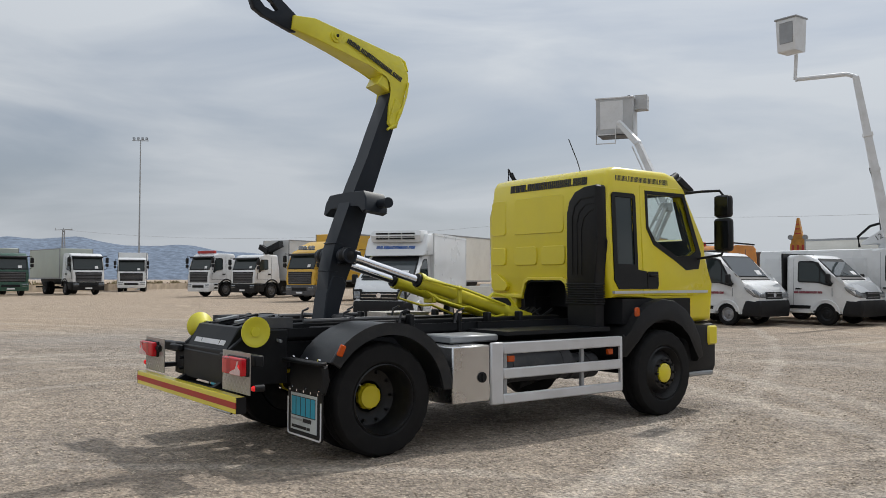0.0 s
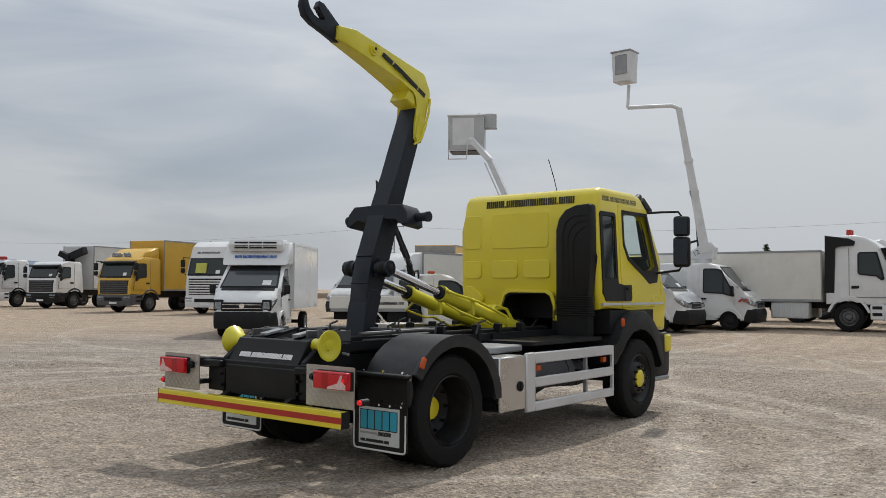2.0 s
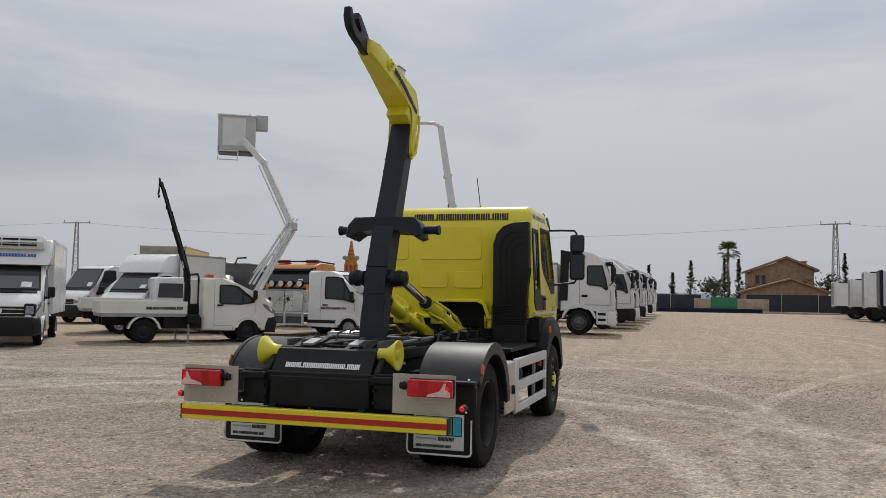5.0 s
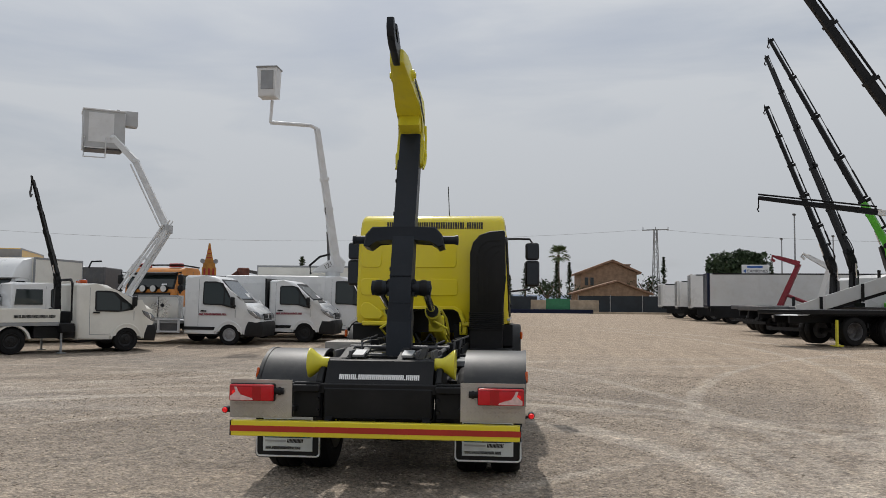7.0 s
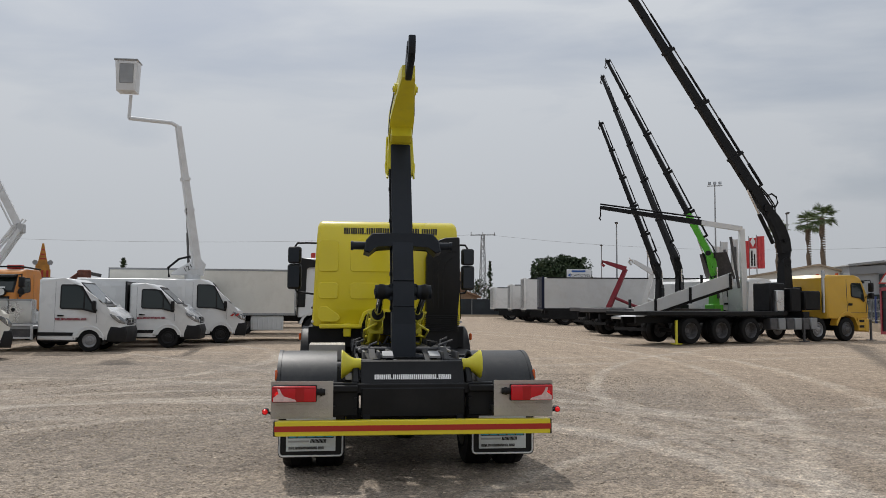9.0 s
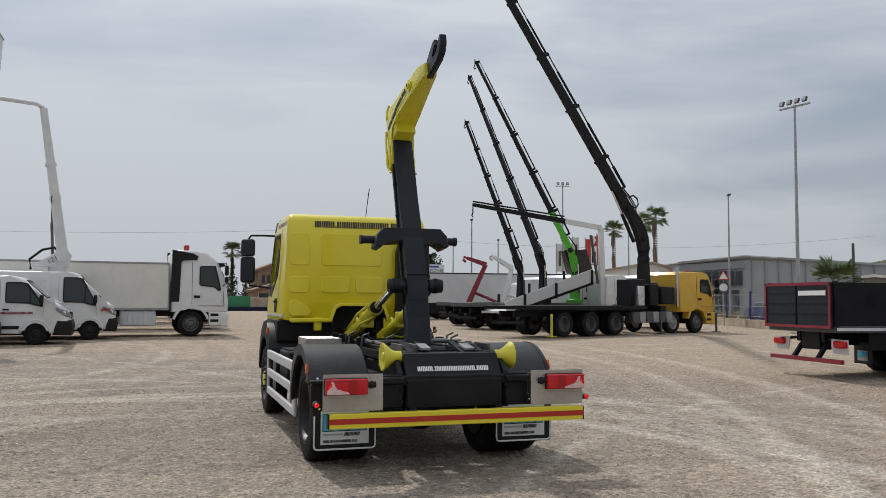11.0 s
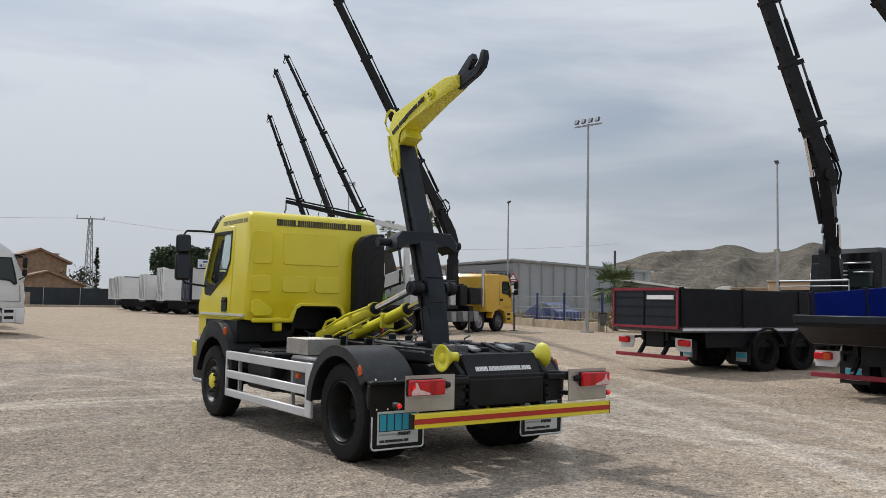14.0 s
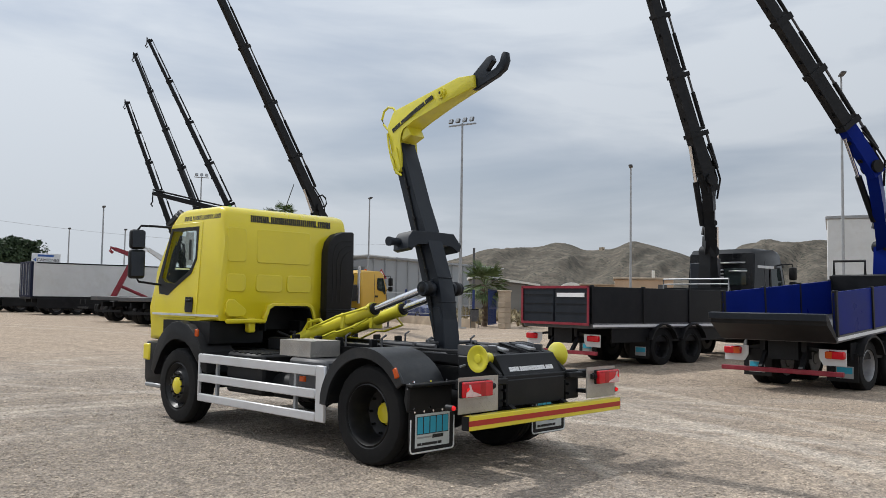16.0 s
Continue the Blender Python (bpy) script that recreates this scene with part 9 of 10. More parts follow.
def blob_tree(name, x, y, h, rad, label, n=900, trunk=0.3, flat=0.6, seed=1, base=0.35, groups=16):
    rng = random.Random(seed)
    T = thing(name, x, y, 0, label, "tree", "trees beyond the fence")
    b = B()
    tube(b, [(0, 0, -0.1), (0.1, 0.05, h * 0.3), (0.0, 0, h * 0.6)], trunk, 7)
    for i in range(7):
        a = rng.uniform(0, 6.28)
        tube(b, [(0, 0, h * 0.4), (rad * 0.4 * math.cos(a), rad * 0.4 * math.sin(a), h * 0.62), (rad * 0.75 * math.cos(a), rad * 0.75 * math.sin(a), h * 0.78)], trunk * 0.35, 5)
    part("trunk", b, M_BARK, T)
    clumps = []
    for i in range(groups):
        a, r = rng.uniform(0, 6.28), rad * math.sqrt(rng.random()) * 0.8
        zc = h * (base + (1 - base) * rng.uniform(0.35, 0.85)) * (1 - 0.22 * (r / rad) ** 2)
        clumps.append((r * math.cos(a), r * math.sin(a), zc, rad * rng.uniform(0.22, 0.4)))
    verts, faces = [], []
    for i in range(n):
        cx, cy, cz, cr = rng.choice(clumps)
        v = Vector((rng.gauss(0, 1), rng.gauss(0, 1), rng.gauss(0, 1))).normalized() * cr * rng.uniform(0.75, 1.08)
        p = Vector((cx, cy, cz)) + Vector((v.x, v.y, v.z * flat))
        s = rng.uniform(0.12, 0.3) * rad / 3
        u, w = Vector((rng.uniform(-1, 1), rng.uniform(-1, 1), rng.uniform(-1, 1))).normalized(), Vector((rng.uniform(-1, 1), rng.uniform(-1, 1), rng.uniform(-1, 1))).normalized()
        k = len(verts)
        verts += [tuple(p - u * s), tuple(p + w * s * 0.6), tuple(p + u * s), tuple(p - w * s * 0.6)]
        faces.append((k, k + 1, k + 2, k + 3))
    me = bpy.data.meshes.new("crown")
    me.from_pydata(verts, [], faces)
    me.materials.append(M_LEAF)
    o = new("crown", me)
    o.parent = T
    return T


def cypress(x, y, h, r, seed, label="narrow dark cypress tree", flat=0):
    rng = random.Random(seed)
    T = thing("cypress_tree", x, y, 0, label, "tree", "trees beyond the fence")
    b = B()
    rod(b, (0, 0, -0.1), (0, 0, h * 0.9), 0.12, 0.03, n=6)
    part("trunk", b, M_BARK, T)
    verts, faces = [], []
    for i in range(420):
        f = rng.random() ** 0.8
        z = h * (0.06 + 0.94 * f)
        rr = r * (1 - f) ** 0.7 * rng.uniform(0.5, 1.15) * (0.8 + 0.3 * math.sin(f * 22 + seed))
        a = rng.uniform(0, 6.28)
        p = Vector((rr * math.cos(a), rr * math.sin(a), z))
        s = rng.uniform(0.12, 0.28)
        u, w = Vector((math.cos(a), math.sin(a), rng.uniform(-0.2, 0.9))), Vector((-math.sin(a), math.cos(a), rng.uniform(-0.4, 0.4)))
        k = len(verts)
        verts += [tuple(p - u * s), tuple(p + w * s * 0.6), tuple(p + u * s), tuple(p - w * s * 0.6)]
        faces.append((k, k + 1, k + 2, k + 3))
    me = bpy.data.meshes.new("crown")
    me.from_pydata(verts, [], faces)
    me.materials.append(M_LEAF)
    o = new("crown", me)
    o.parent = T


def palm(x, y, h, r, seed, label, n=38):
    rng = random.Random(seed)
    T = thing("palm_tree", x, y, 0, label, "palm", "palm trees")
    b = B()
    pts = [(0.1 * math.sin(i), 0.08 * math.cos(i * 1.3), h * i / 6 - 0.05) for i in range(7)]
    tube(b, pts, max(0.16, h * 0.022), 9)
    for i in range(int(h * 4)):
        z = h * i / (h * 4)
        bmesh.ops.create_cone(b, cap_ends=False, segments=9, radius1=max(0.16, h * 0.022) * 1.18, radius2=max(0.16, h * 0.022), depth=0.12, matrix=Matrix.Translation((0, 0, z)))
    part("trunk", b, M_BARK, T)
    verts, faces = [], []
    for i in range(n):
        a, el = rng.uniform(0, 6.28), rng.uniform(-0.7, 1.25)
        L = r * rng.uniform(0.8, 1.1)
        d = Vector((math.cos(a) * math.cos(el), math.sin(a) * math.cos(el), math.sin(el)))
        side = Vector((-math.sin(a), math.cos(a), 0))
        stalk = Vector((0, 0, h)) + d * L * 0.5
        up = side.cross(d)
        for j in range(15):          # fan of narrow blades with drooping tips
            g = radians(-75 + j * 150 / 14)
            t = (d * math.cos(g) + side * math.sin(g))
            tip = stalk + t * L * 0.55 - Vector((0, 0, 0.12 * L * rng.uniform(0.3, 1.4)))
            w = side.lerp(up, 0.2) * 0.035 * L if abs(math.cos(g)) > 0.5 else d * 0.035 * L
            k = len(verts)
            mid = stalk.lerp(tip, 0.5) + Vector((0, 0, 0.03 * L))
            verts += [tuple(stalk), tuple(mid - w), tuple(tip), tuple(mid + w)]
            faces.append((k, k + 1, k + 2, k + 3))
        k = len(verts)
        verts += [(0, 0, h - 0.1), tuple(stalk + side * 0.02 * L), tuple(stalk - side * 0.02 * L)]
        faces.append((k, k + 1, k + 2))
    me = bpy.data.meshes.new("fronds")
    me.from_pydata(verts, [], faces)
    me.materials.append(M_LEAF2)
    o = new("fronds", me)
    o.parent = T


blob_tree("umbrella_pine", 23.0, 84.0, 7.1, 3.2, "wide dark umbrella pine above the trailers", 9000, 0.35, 0.8, 3, 0.46, 40)
blob_tree("olive_tree", 15.6, 100.0, 4.8, 2.2, "dark round tree beside the house", 700, 0.2, 0.9, 5)
blob_tree("olive_tree", 3.2, 103.0, 4.2, 2.6, "dark round tree beyond the gate", 700, 0.2, 0.8, 6)
blob_tree("olive_tree", 7.2, 101.0, 3.6, 1.8, "dark bushy tree beside the house", 500, 0.2, 0.9, 7)
blob_tree("olive_tree", -6.0, 96.0, 3.4, 2.2, "dark bushy tree beyond the fence", 500, 0.2, 0.9, 8)
for x, y, h, r, s in ((0.4, 102.6, 6.2, 0.9, 1), (4.4, 102.6, 6.6, 0.8, 2), (6.05, 102.6, 6.4, 0.75, 3), (17.7, 100.3, 7.0, 0.7, 4), (-4.0, 92.3, 5.2, 0.8, 5), (-25.4, 88.0, 6.3, 1.3, 6), (-1.6, 98.0, 4.6, 0.6, 7)):
    cypress(x, y, h, r, s)
palm(5.0, 112.6, 8.0, 1.7, 2, "tall slender fan palm behind the house")
palm(46.5, 73.6, 9.9, 1.6, 3, "tall fan palm beside the showroom")
palm(46.1, 70.3, 10.2, 1.6, 4, "tall fan palm beside the showroom")
palm(46.2, 79.4, 9.6, 1.5, 5, "tall fan palm beside the showroom")
palm(27.6, 24.3, 2.3, 1.55, 6, "short bushy fan palm behind the gate", 46)


# east boundary: masonry wall with a blue railing and gate
def boundary():
    pts = [(25.7, 23.4), (26.4, 27.0), (28.2, 33.6), (30.4, 41.0), (33.0, 50.0), (36.0, 60.0)]
    W = thing("boundary_wall", pts[0][0], pts[0][1], 0, "low beige masonry wall carrying a blue railing", "wall")
    o = Vector((pts[0][0], pts[0][1], W.location.z))
    for p, q in zip(pts, pts[1:]):
        a, c = Vector((*p, gz(*p))) - o, Vector((*q, gz(*q))) - o
        n = int((c - a).length / 1.2)
        for i in range(n):
            b = B()
            u, v = a.lerp(c, i / n), a.lerp(c, (i + 1) / n)
            hgt = 0.5 + 0.04 * noise.noise(Vector((u.x, u.y, 0)))
            beam(b, u + Vector((0, 0, hgt / 2 - 0.05)), v + Vector((0, 0, hgt / 2 - 0.05)), 0.3, hgt)
            part("wall_block", b, M_STONE, W)
        n = int((c - a).length / 2.5)
        for i in range(n):
            u, v = a.lerp(c, i / n), a.lerp(c, (i + 1) / n)
            b = B()
            box(b, u.x - 0.05, u.x + 0.05, u.y - 0.05, u.y + 0.05, u.z + 0.4, u.z + 1.98, 0.01)
            part("railing_post", b, M_FENCE_BLUE, W)
            b = B()
            for z in (0.62, 1.15, 1.78):
                beam(b, u + Vector((0, 0, z)), v + Vector((0, 0, z)), 0.03, 0.03)
            m = int((v - u).length / 0.14)
            for j in range(1, m):
                p_ = u.lerp(v, j / m)
                beam(b, p_ + Vector((0, 0, 0.55)), p_ + Vector((0, 0, 1.84)), 0.009, 0.009)
            part("railing_panel", b, M_GALV, W)
    G = thing("blue_gate", 26.3, 22.9, -60, "blue barred gate standing open beside a stone pillar", "gate")
    b = B()
    for i in range(14):
        box(b, -0.02, 0.02, i * 0.16, i * 0.16 + 0.03, 0.15, 2.0)
    for z in (0.15, 1.0, 1.95):
        box(b, -0.025, 0.025, 0, 2.2, z, z + 0.06)
    part("gate_leaf", b, M_FENCE_BLUE, G)
    P = thing("gate_pillar", 26.6, 22.05, 0, "square beige stone gate pillar", "pillar")
    b = B()
    for i in range(7):
        j = 0.01 * (i % 2)
        box(b, -0.24 + j, 0.24 - j, -0.24 + j, 0.24 - j, i * 0.27, i * 0.27 + 0.265, 0.02)
    box(b, -0.28, 0.28, -0.28, 0.28, 1.89, 1.97, 0.02)
    part("pillar_blocks", b, M_STONE, P)


boundary()
T = thing("litter_bin", 25.45, 23.1, -45, "dark metal litter bin on two legs by the wall", "bin")
part("bin_body", prism(B(), [(-0.15, 0.34), (0.15, 0.34), (0.19, 0.96), (-0.19, 0.96)], "y", -0.16, 0.16, 0.015), M_DARKGREY, T)
part("bin_rim", box(B(), -0.21, 0.21, -0.18, 0.18, 0.94, 0.99, 0.012), M_BLACK, T)
for x in (-0.2, 0.2):
    part("bin_leg", rod(B(), (x, 0, 0), (x, 0, 0.95), 0.02, n=8), M_DARKGREY, T)

# road signs on a post
T = thing("road_sign", 26.9, 32.1, -40, "warning triangle and round limit sign on one post", "sign")
b = B()
rod(b, (0, 0, 0), (0, 0, 3.2), 0.03, n=8)
part("sign_post", b, M_GALV, T)
b = B()
prism(b, [(-0.35, 2.6), (0.35, 2.6), (0, 3.2)], "y", -0.05, -0.03)
part("warning_triangle", b, M_RED, T)
b = B()
prism(b, [(-0.24, 2.67), (0.24, 2.67), (0, 3.08)], "y", -0.056, -0.048)
part("triangle_face", b, M_LETTERWHITE, T)
b = B()
rod(b, (0, -0.03, 2.2), (0, -0.05, 2.2), 0.32, n=24)
part("round_sign", b, M_DARKGREY, T)
b = B()
rod(b, (0, -0.048, 2.2), (0, -0.056, 2.2), 0.22, n=24)
part("round_face", b, M_LETTERWHITE, T)

# warehouse
def warehouse():
    T = thing("warehouse", 50.2, 60.9, 0, "grey ribbed metal warehouse with a low gable roof", "warehouse")
    P = [(0.0, 0.0), (13.5, -6.5), (22, 6), (-2, 16), (-5.0, 3.6)]
    b = B()
    prism(b, P, "z", 0, 5.2)
    for v in b.verts:
        if v.co.z > 1:
            v.co.z = 5.7 if abs(v.co.x) < 0.1 else 4.7 if v.co.x > 10 else 5.1
    part("warehouse_wall", b, M_WAREHOUSE, T)
    b = B()
    a, c = Vector((0, 0, 0)), Vector((13.5, -6.5, 0))
    for i in range(12):
        p = a.lerp(c, (i + 0.5) / 12)
        top = 5.72 - 1.0 * (i + 0.5) / 12
        beam(b, p + Vector((-0.06, -0.12, 0)), p + Vector((-0.06, -0.12, top)), 0.1, 0.08)
    beam(b, a + Vector((-0.1, -0.2, 5.75)), c + Vector((-0.1, -0.2, 4.75)), 0.25, 0.2)
    beam(b, a + Vector((-0.1, -0.2, 5.75)), Vector((-5.0, 3.6, 5.15)) + Vector((-0.2, -0.2, 0)), 0.25, 0.2)
    part("cladding_ribs", b, M_GREY, T)
    d = Vector((-5.0, 3.6, 0))
    out = Vector((-0.12, -0.16, 0))
    for za, zb, f0, f1, n in ((2.85, 4.35, 0.03, 0.62, 5), (0.3, 2.5, 0.08, 0.98, 7)):
        for i in range(n):
            p, q = d * (f0 + (f1 - f0) * i / n), d * (f0 + (f1 - f0) * (i + 0.94) / n)
            w = part("window", beam(B(), p + out + Vector((0, 0, (za + zb) / 2)), q + out + Vector((0, 0, (za + zb) / 2)), 0.1, zb - za), M_GREY, T)
            part("pane", beam(B(), p.lerp(q, 0.06) + out * 1.5 + Vector((0, 0, (za + zb) / 2)), p.lerp(q, 0.94) + out * 1.5 + Vector((0, 0, (za + zb) / 2)), 0.06, zb - za - 0.12), M_GLASS, w)
    part("fascia", beam(B(), out + Vector((0, 0, 4.95)), d + out + Vector((0, 0, 4.6)), 0.12, 0.7), M_DARKGREY_WALL, T)
    b = B()
    prism(b, [(-0.3, -0.3), (13.8, -6.8), (22.3, 6), (-2, 16.3), (-5.3, 3.4)], "z", 5.0, 5.1)
    for v in b.verts:
        if abs(v.co.x) < 0.4:
            v.co.z += 0.75
        elif v.co.x > 10:
            v.co.z -= 0.25
        else:
            v.co.z += 0.1
    part("roof", b, M_BOXGREY, T)


warehouse()
T = thing("showroom_building", 42.5, 68.0, -20, "pale gabled showroom building behind the palms", "building")
b = B()
prism(b, [(-6, 0), (6, 0), (6, 3.9), (1.5, 5.2), (-6, 3.9)], "y", 0, 12)
part("showroom_wall", b, M_CREAM, T)
b = B()
for pts in ([(-6.3, 3.82), (1.5, 5.22), (1.5, 5.4), (-6.4, 4.02)], [(1.5, 5.22), (6.3, 3.82), (6.4, 4.02), (1.5, 5.4)]):
    prism(b, pts, "y", -0.3, 12.3)
part("showroom_roof", b, M_STONE, T)
for x in (-4, -1.4, 1.4, 4):
    b = B()
    box(b, x - 0.9, x + 0.9, -0.08, 0.06, 0.4, 2.8, 0.02)
    w = part("window", b, M_DARKGREY, T)
    b = B()
    box(b, x - 0.82, x + 0.82, -0.1, -0.075, 0.48, 2.72)
    part("pane", b, M_GLASS, w)
b = B()
box(b, -5.8, 5.6, -0.12, -0.02, 3.0, 3.75)
part("sign_board", b, M_CREAM, T)
b = B()
lettering(b, "XXXXXXX XXXXXX", (-5.4, -0.13, 3.1), (1, 0, 0), (0, 0, 1), 0.5, 0.02)
lettering(b, "XXXXXXX XXXX", (3.0, -0.13, 3.2), (1, 0, 0), (0, 0, 1), 0.26, 0.02)
part("name_bars", b, M_LETTER, T)
for i, (x, y, w, h) in enumerate(((38.0, 70.0, 0.22, 7.7), (38.55, 69.8, 0.33, 8.0), (39.25, 69.6, 0.34, 8.15))):
    T = thing("banner_flag", x, y, -28, "plain red vertical banner on a slim pole" if i != 1 else "red banner with a long pale printed band on a slim pole", "flag", "banner flags")
    part("flag_pole", rod(B(), (-w - 0.05, 0, 0), (-w - 0.05, 0, h + 0.15), 0.05, n=8), M_GALV, T)
    b = B()
    n = 10
    prism(b, [(-w + 2 * w * k / n, 0.06 * math.sin(k * 1.1 + i)) for k in range(n + 1)] + [(-w + 2 * w * k / n, 0.06 * math.sin(k * 1.1 + i) + 0.02) for k in range(n, -1, -1)], "z", 5.0, h)
    cloth = part("flag_cloth", b, M_FLAG, T)
    if i == 1:
        part("pale_band", box(B(), -w * 0.92, w * 0.92, -0.09, -0.07, 5.1, 6.95), M_LETTERWHITE, cloth)
        for x0, x1, za, zb in ((-0.2, -0.04, 5.25, 6.75), (0.06, 0.2, 5.25, 6.4)):
            part("print_bar", box(B(), x0, x1, -0.1, -0.085, za, zb), M_LETTER, cloth)
        part("flag_emblem", prism(B(), [(-0.24, 7.6), (0, 7.1), (0.24, 7.6), (0, 8.1)], "y", -0.09, -0.07), M_LETTERWHITE, cloth)

for i, (x, y, h) in enumerate(((38.6, 78.0, 7.7), (39.5, 78.2, 8.2), (40.6, 78.0, 8.5))):
    T = thing("banner_flag", x, y, -28, "pale grey vertical banner with a dark printed line", "flag", "pale banner flags")
    part("flag_pole", rod(B(), (-0.4, 0, 0), (-0.4, 0, h + 0.1), 0.05, n=8), M_GALV, T)
    cloth = part("flag_cloth", prism(B(), [(-0.35 + 0.7 * k / 8, 0.05 * math.sin(k * 1.3 + i)) for k in range(9)] + [(-0.35 + 0.7 * k / 8, 0.02 + 0.05 * math.sin(k * 1.3 + i)) for k in range(8, -1, -1)], "z", 4.6, h), M_BOXGREY, T)
    part("print_bar", box(B(), -0.12, 0.14, -0.09, -0.06, 5.2, h - 0.8), M_DARKGREY, cloth)
T = thing("utility_pole", 41.7, 38.1, 0, "plain dark wooden utility pole beyond the railing", "pole")
part("pole", rod(B(), (0, 0, 0), (0, 0, 5.4), 0.12, 0.09, n=10), M_DARKGREY, T)
T = thing("low_shed", 52.8, 47.6, -46, "low shed with a shallow pale metal roof", "shed")
part("shed_wall", prism(B(), [(-0.8, 0), (5.4, 0), (5.4, 2.72), (0, 3.4), (-0.8, 3.3)], "y", 0.3, 8), material("dull_shed_cladding", (0.2, 0.19, 0.17), 0.7, var=0.15, scale=0.6), T)
part("shed_roof", prism(B(), [(-1.0, 3.32), (0, 3.44), (5.8, 2.74), (5.8, 2.92), (0, 3.68), (-1.0, 3.56)], "y", 0, 8.3), M_CREAM, T)
T = thing("storage_tent", 65.9, 46.4, -54, "white arched tarpaulin tent", "tent", "white tents in the east")
part("tent_cover", prism(B(), [(1.5 * math.cos(radians(d)), 2.2 + 1.1 * math.sin(radians(d))) for d in range(0, 181, 15)] + [(-1.5, 0), (1.5, 0)], "y", 0, 5, 0.03), M_CREAM, T)
copy_thing(T, Matrix.Translation((-3.6, 2.6, -0.15)) @ T.matrix_world)

# sign on the roof line behind the trailers
T = thing("sales_sign", 20.7, 68.3, -5, "white roadside signboard with black capitals and an arrow", "sign")
b = B()
box(b, -1.15, 1.15, -0.05, 0.05, 3.9, 4.7, 0.02)
board = part("sign_board", b, M_LETTERWHITE, T)
b = B()
for x in (-0.9, 0.9):
    rod(b, (x, 0.1, 0), (x, 0.1, 4.6), 0.05, n=8)
part("sign_legs", b, M_GALV, T)
cu = bpy.data.curves.new("sign_writing", "FONT")
cu.body, cu.size, cu.extrude, cu.align_x = "CAMIONES", 0.36, 0.004, "LEFT"
tmp = new("sign_writing", cu)
me = bpy.data.meshes.new_from_object(tmp.evaluated_get(bpy.context.evaluated_depsgraph_get()))
bpy.data.objects.remove(tmp)
me.materials.append(M_LETTER)
o = new("sign_writing", me)
o.parent = board
o.matrix_local = Matrix.Translation((-0.75, -0.056, 4.02)) @ Matrix.Rotation(radians(90), 4, "X")
b = B()
prism(b, [(-1.05, 4.15), (-0.8, 3.98), (-0.8, 4.32)], "y", -0.06, -0.05)
box(b, -0.7, 0.6, -0.06, -0.05, 4.42, 4.6)
part("sign_arrow", b, M_LETTERBLUE, board)

# low west wall and far scrub
W = thing("west_wall", -66.0, 2.0, 0, "low tan concrete boundary wall on the west side", "wall")
o0 = Vector((-66.0, 2.0, W.location.z))
pts = [(-66.0, 2.0), (-78.6, 18.0), (-92.0, 31.0), (-70.0, 70.0)]
for p, q in zip(pts, pts[1:]):
    a, c = Vector((*p, gz(*p))) - o0, Vector((*q, gz(*q))) - o0
    n = int((c - a).length / 4)
    for i in range(n):
        b = B()
        beam(b, a.lerp(c, i / n) + Vector((0, 0, 0.3)), a.lerp(c, (i + 0.995) / n) + Vector((0, 0, 0.3)), 0.25, 0.68)
        part("wall_panel", b, M_STONE, W)


def scrub(name, x0, x1, y0, y1, n, seed, smin, smax, label):
    rng = random.Random(seed)
    verts, faces = [], []
    for i in range(n):
        x, y = rng.uniform(x0, x1), rng.uniform(y0, y1)
        s = rng.uniform(smin, smax)
        z = gz(x, y)
        for j in range(14):
            a, e = rng.uniform(0, 6.28), rng.uniform(0.3, 1.5)
            d = Vector((math.cos(a) * math.cos(e), math.sin(a) * math.cos(e), math.sin(e))) * s * rng.uniform(0.5, 1)
            w = Vector((-math.sin(a), math.cos(a), 0)) * s * 0.12
            k = len(verts)
            p = Vector((x, y, z - 0.03))
            verts += [tuple(p + w), tuple(p + d * 0.6 + w * 1.5), tuple(p + d), tuple(p + d * 0.6 - w * 1.5)]
            faces.append((k, k + 1, k + 2, k + 3))
    me = bpy.data.meshes.new(name)
    me.from_pydata(verts, [], faces)
    me.materials.append(M_SCRUB)
    return tagged(new(name, me), label, "scrub", kind="stuff")


scrub("dry_scrub", 29, 60, 12, 58, 900, 5, 0.3, 0.9, "dry yellow-green scrub beyond the boundary wall")
scrub("west_scrub", -140, -96, -5, 60, 500, 6, 0.4, 1.2, "dry scrub and bushes beyond the west wall")

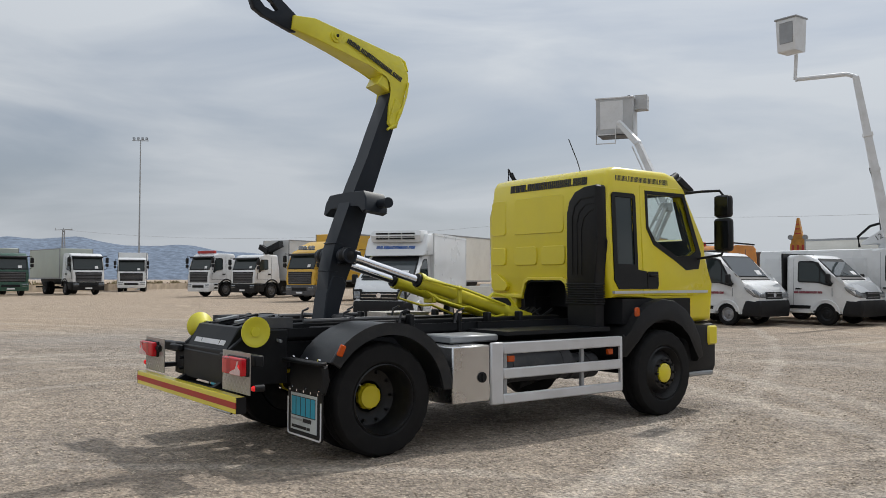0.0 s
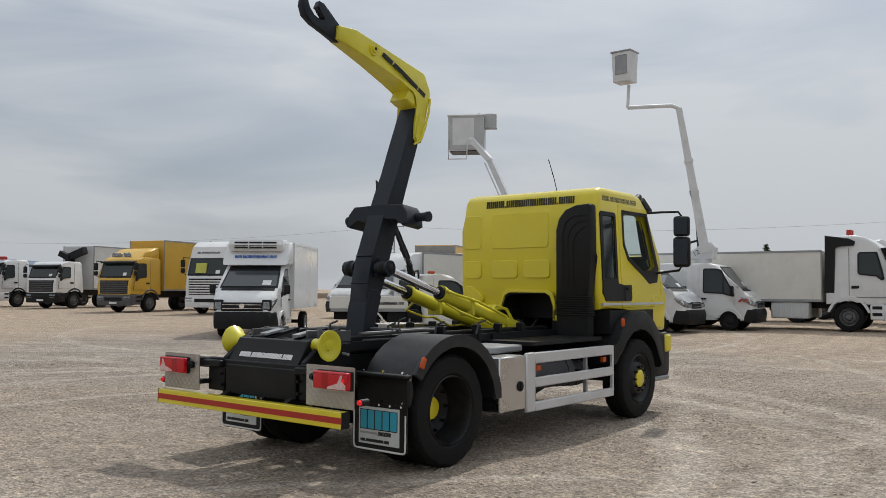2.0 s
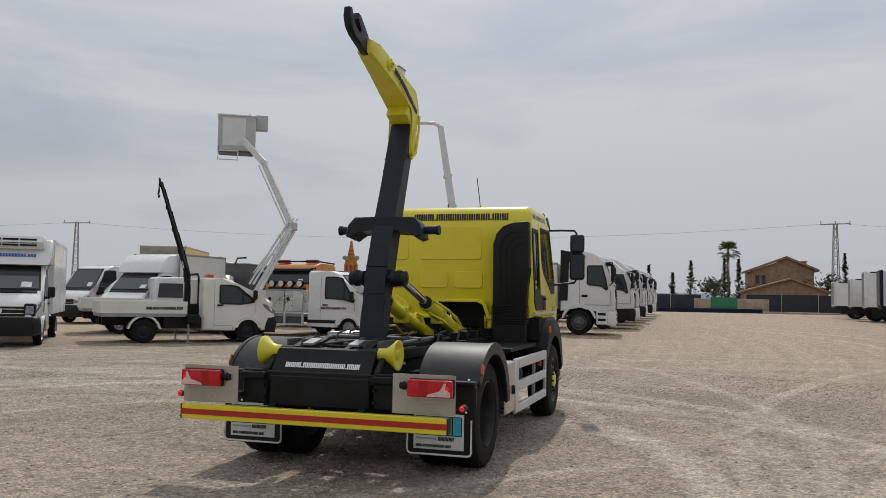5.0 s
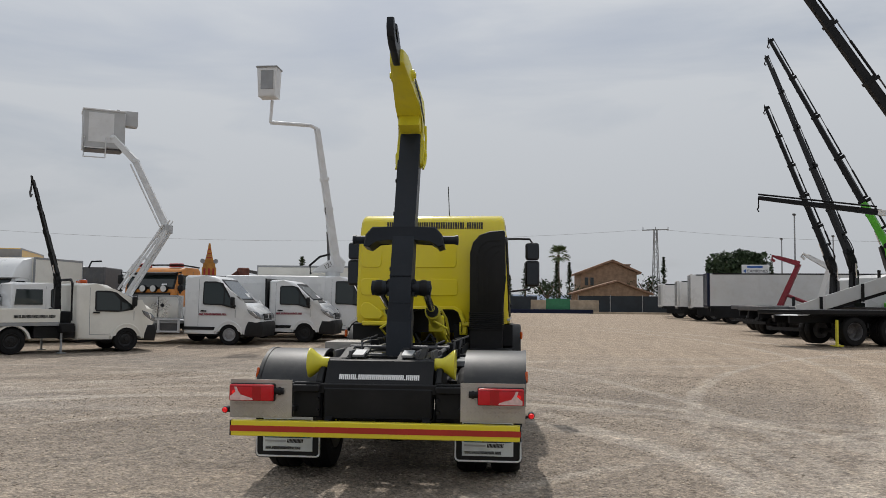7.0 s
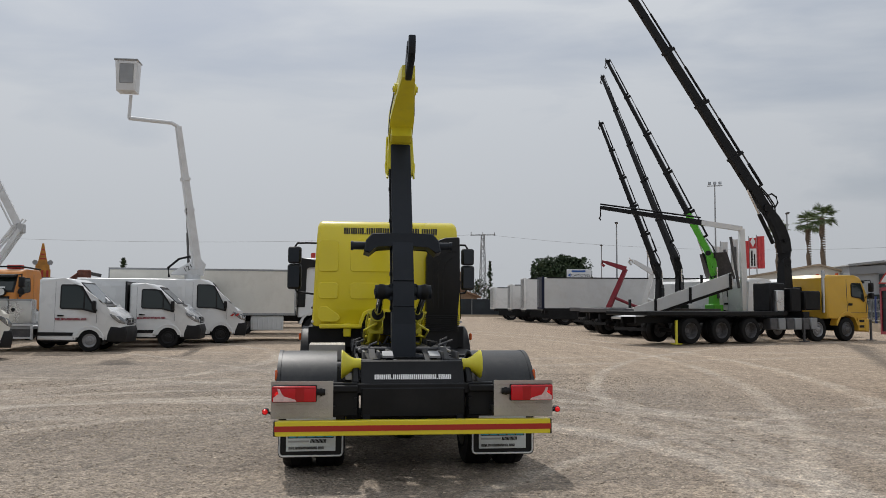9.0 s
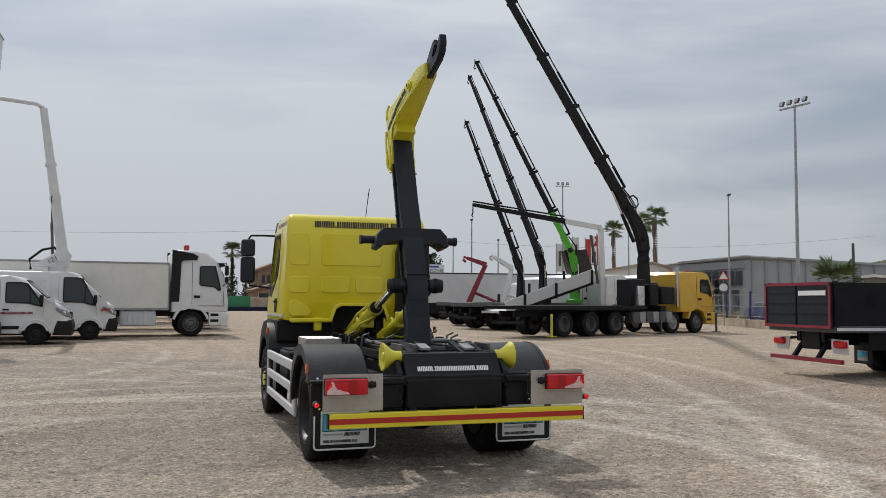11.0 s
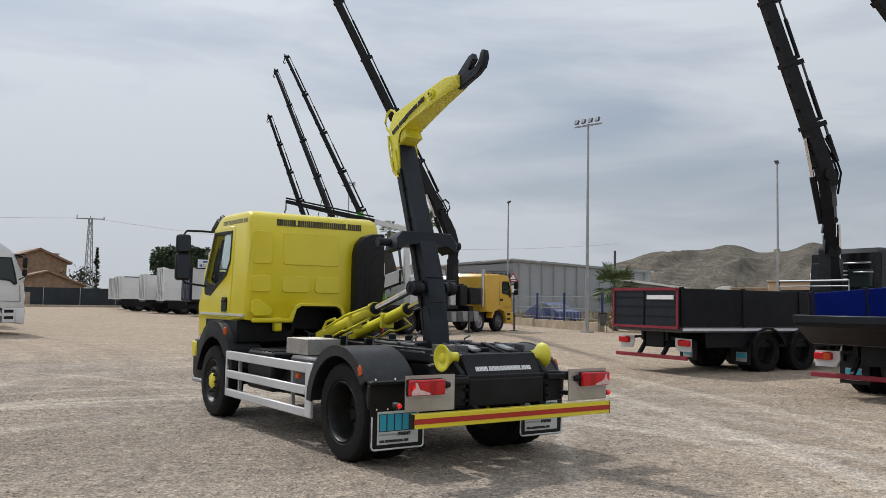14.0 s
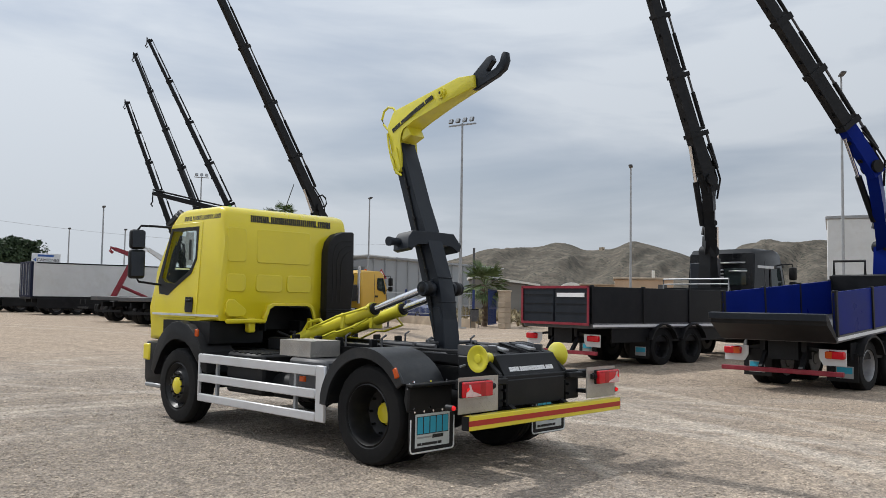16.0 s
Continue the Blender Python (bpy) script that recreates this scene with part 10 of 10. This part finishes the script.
# low buildings in the east
M_SALMON = material("salmon_render", (0.52, 0.37, 0.25), 0.85, var=0.12, scale=0.8, dirt=(0.3, 0.22, 0.16), dirt_amount=0.3)
T = thing("farm_house", 51.7, 31.8, -57, "low salmon-coloured house with flat roof", "house")
wall = part("house_wall", box(B(), 0, 4.6, 0, 6, 0, 3.2, 0.03), M_SALMON, T)
part("window", box(B(), 3.4, 4.1, -0.03, 0.05, 1.9, 2.8, 0.02), M_DARKGREY, wall)
part("roof", box(B(), -0.12, 4.72, -0.15, 6.15, 3.2, 3.36, 0.02), M_STONE, T)
part("chimney", box(B(), 3.0, 3.25, 2.0, 2.3, 3.3, 4.0, 0.02), M_CREAM, T)
part("lean_to", box(B(), -2.7, 0, 0.4, 5, 0, 2.7, 0.03), M_SALMON, T)
part("lean_to_roof", box(B(), -2.85, 0, 0.25, 5.1, 2.7, 2.82, 0.02), M_STONE, T)
T = thing("white_building", 60.0, 17.5, -70, "tall plain white industrial building", "building")
b = B()
box(b, -0.6, 3.2, 0, 10, 0, 7.95, 0.04)
part("building_wall", b, M_BOXGREY, T)
b = B()
box(b, -0.7, 3.3, -0.1, 10.1, 7.95, 8.2, 0.03)
part("roof_edge", b, M_GREY, T)


# saloon car behind the railing
T = at_heading("parked_car", 31.57, 32.7, -100, "dark blue saloon car parked behind the railing", "car")
b = B()
shell(b, [(-3.4, 0.35), (-3.5, 0.7), (-3.35, 0.92), (-2.7, 0.97), (-2.1, 1.38), (-1.0, 1.42), (-0.1, 1.0), (0.7, 0.86), (0.82, 0.6), (0.78, 0.3)], 0.86, 0.08, 0.9, 0.22)
car = part("car_body", b, material("blue_car_paint", (0.012, 0.03, 0.13), 0.3, var=0.08, coat=0.4), T)
b = B()
for sd in (1, -1):
    side_panel(b, [(-2.35, 1.0), (-0.35, 1.02), (-1.05, 1.35), (-2.05, 1.32)], sd, 0.86, 0.9, 0.22, 0.006)
front_panel(b, (-0.2, 1.05), (-0.95, 1.38), 0.75, 0.66)
part("windows", b, M_GLASS, car)
for sd in (1, -1):
    for yy in (0.0, -2.6):
        wheel(T, sd * 0.78, yy, 0.31, 0.2, sd, M_RIM_GREY)
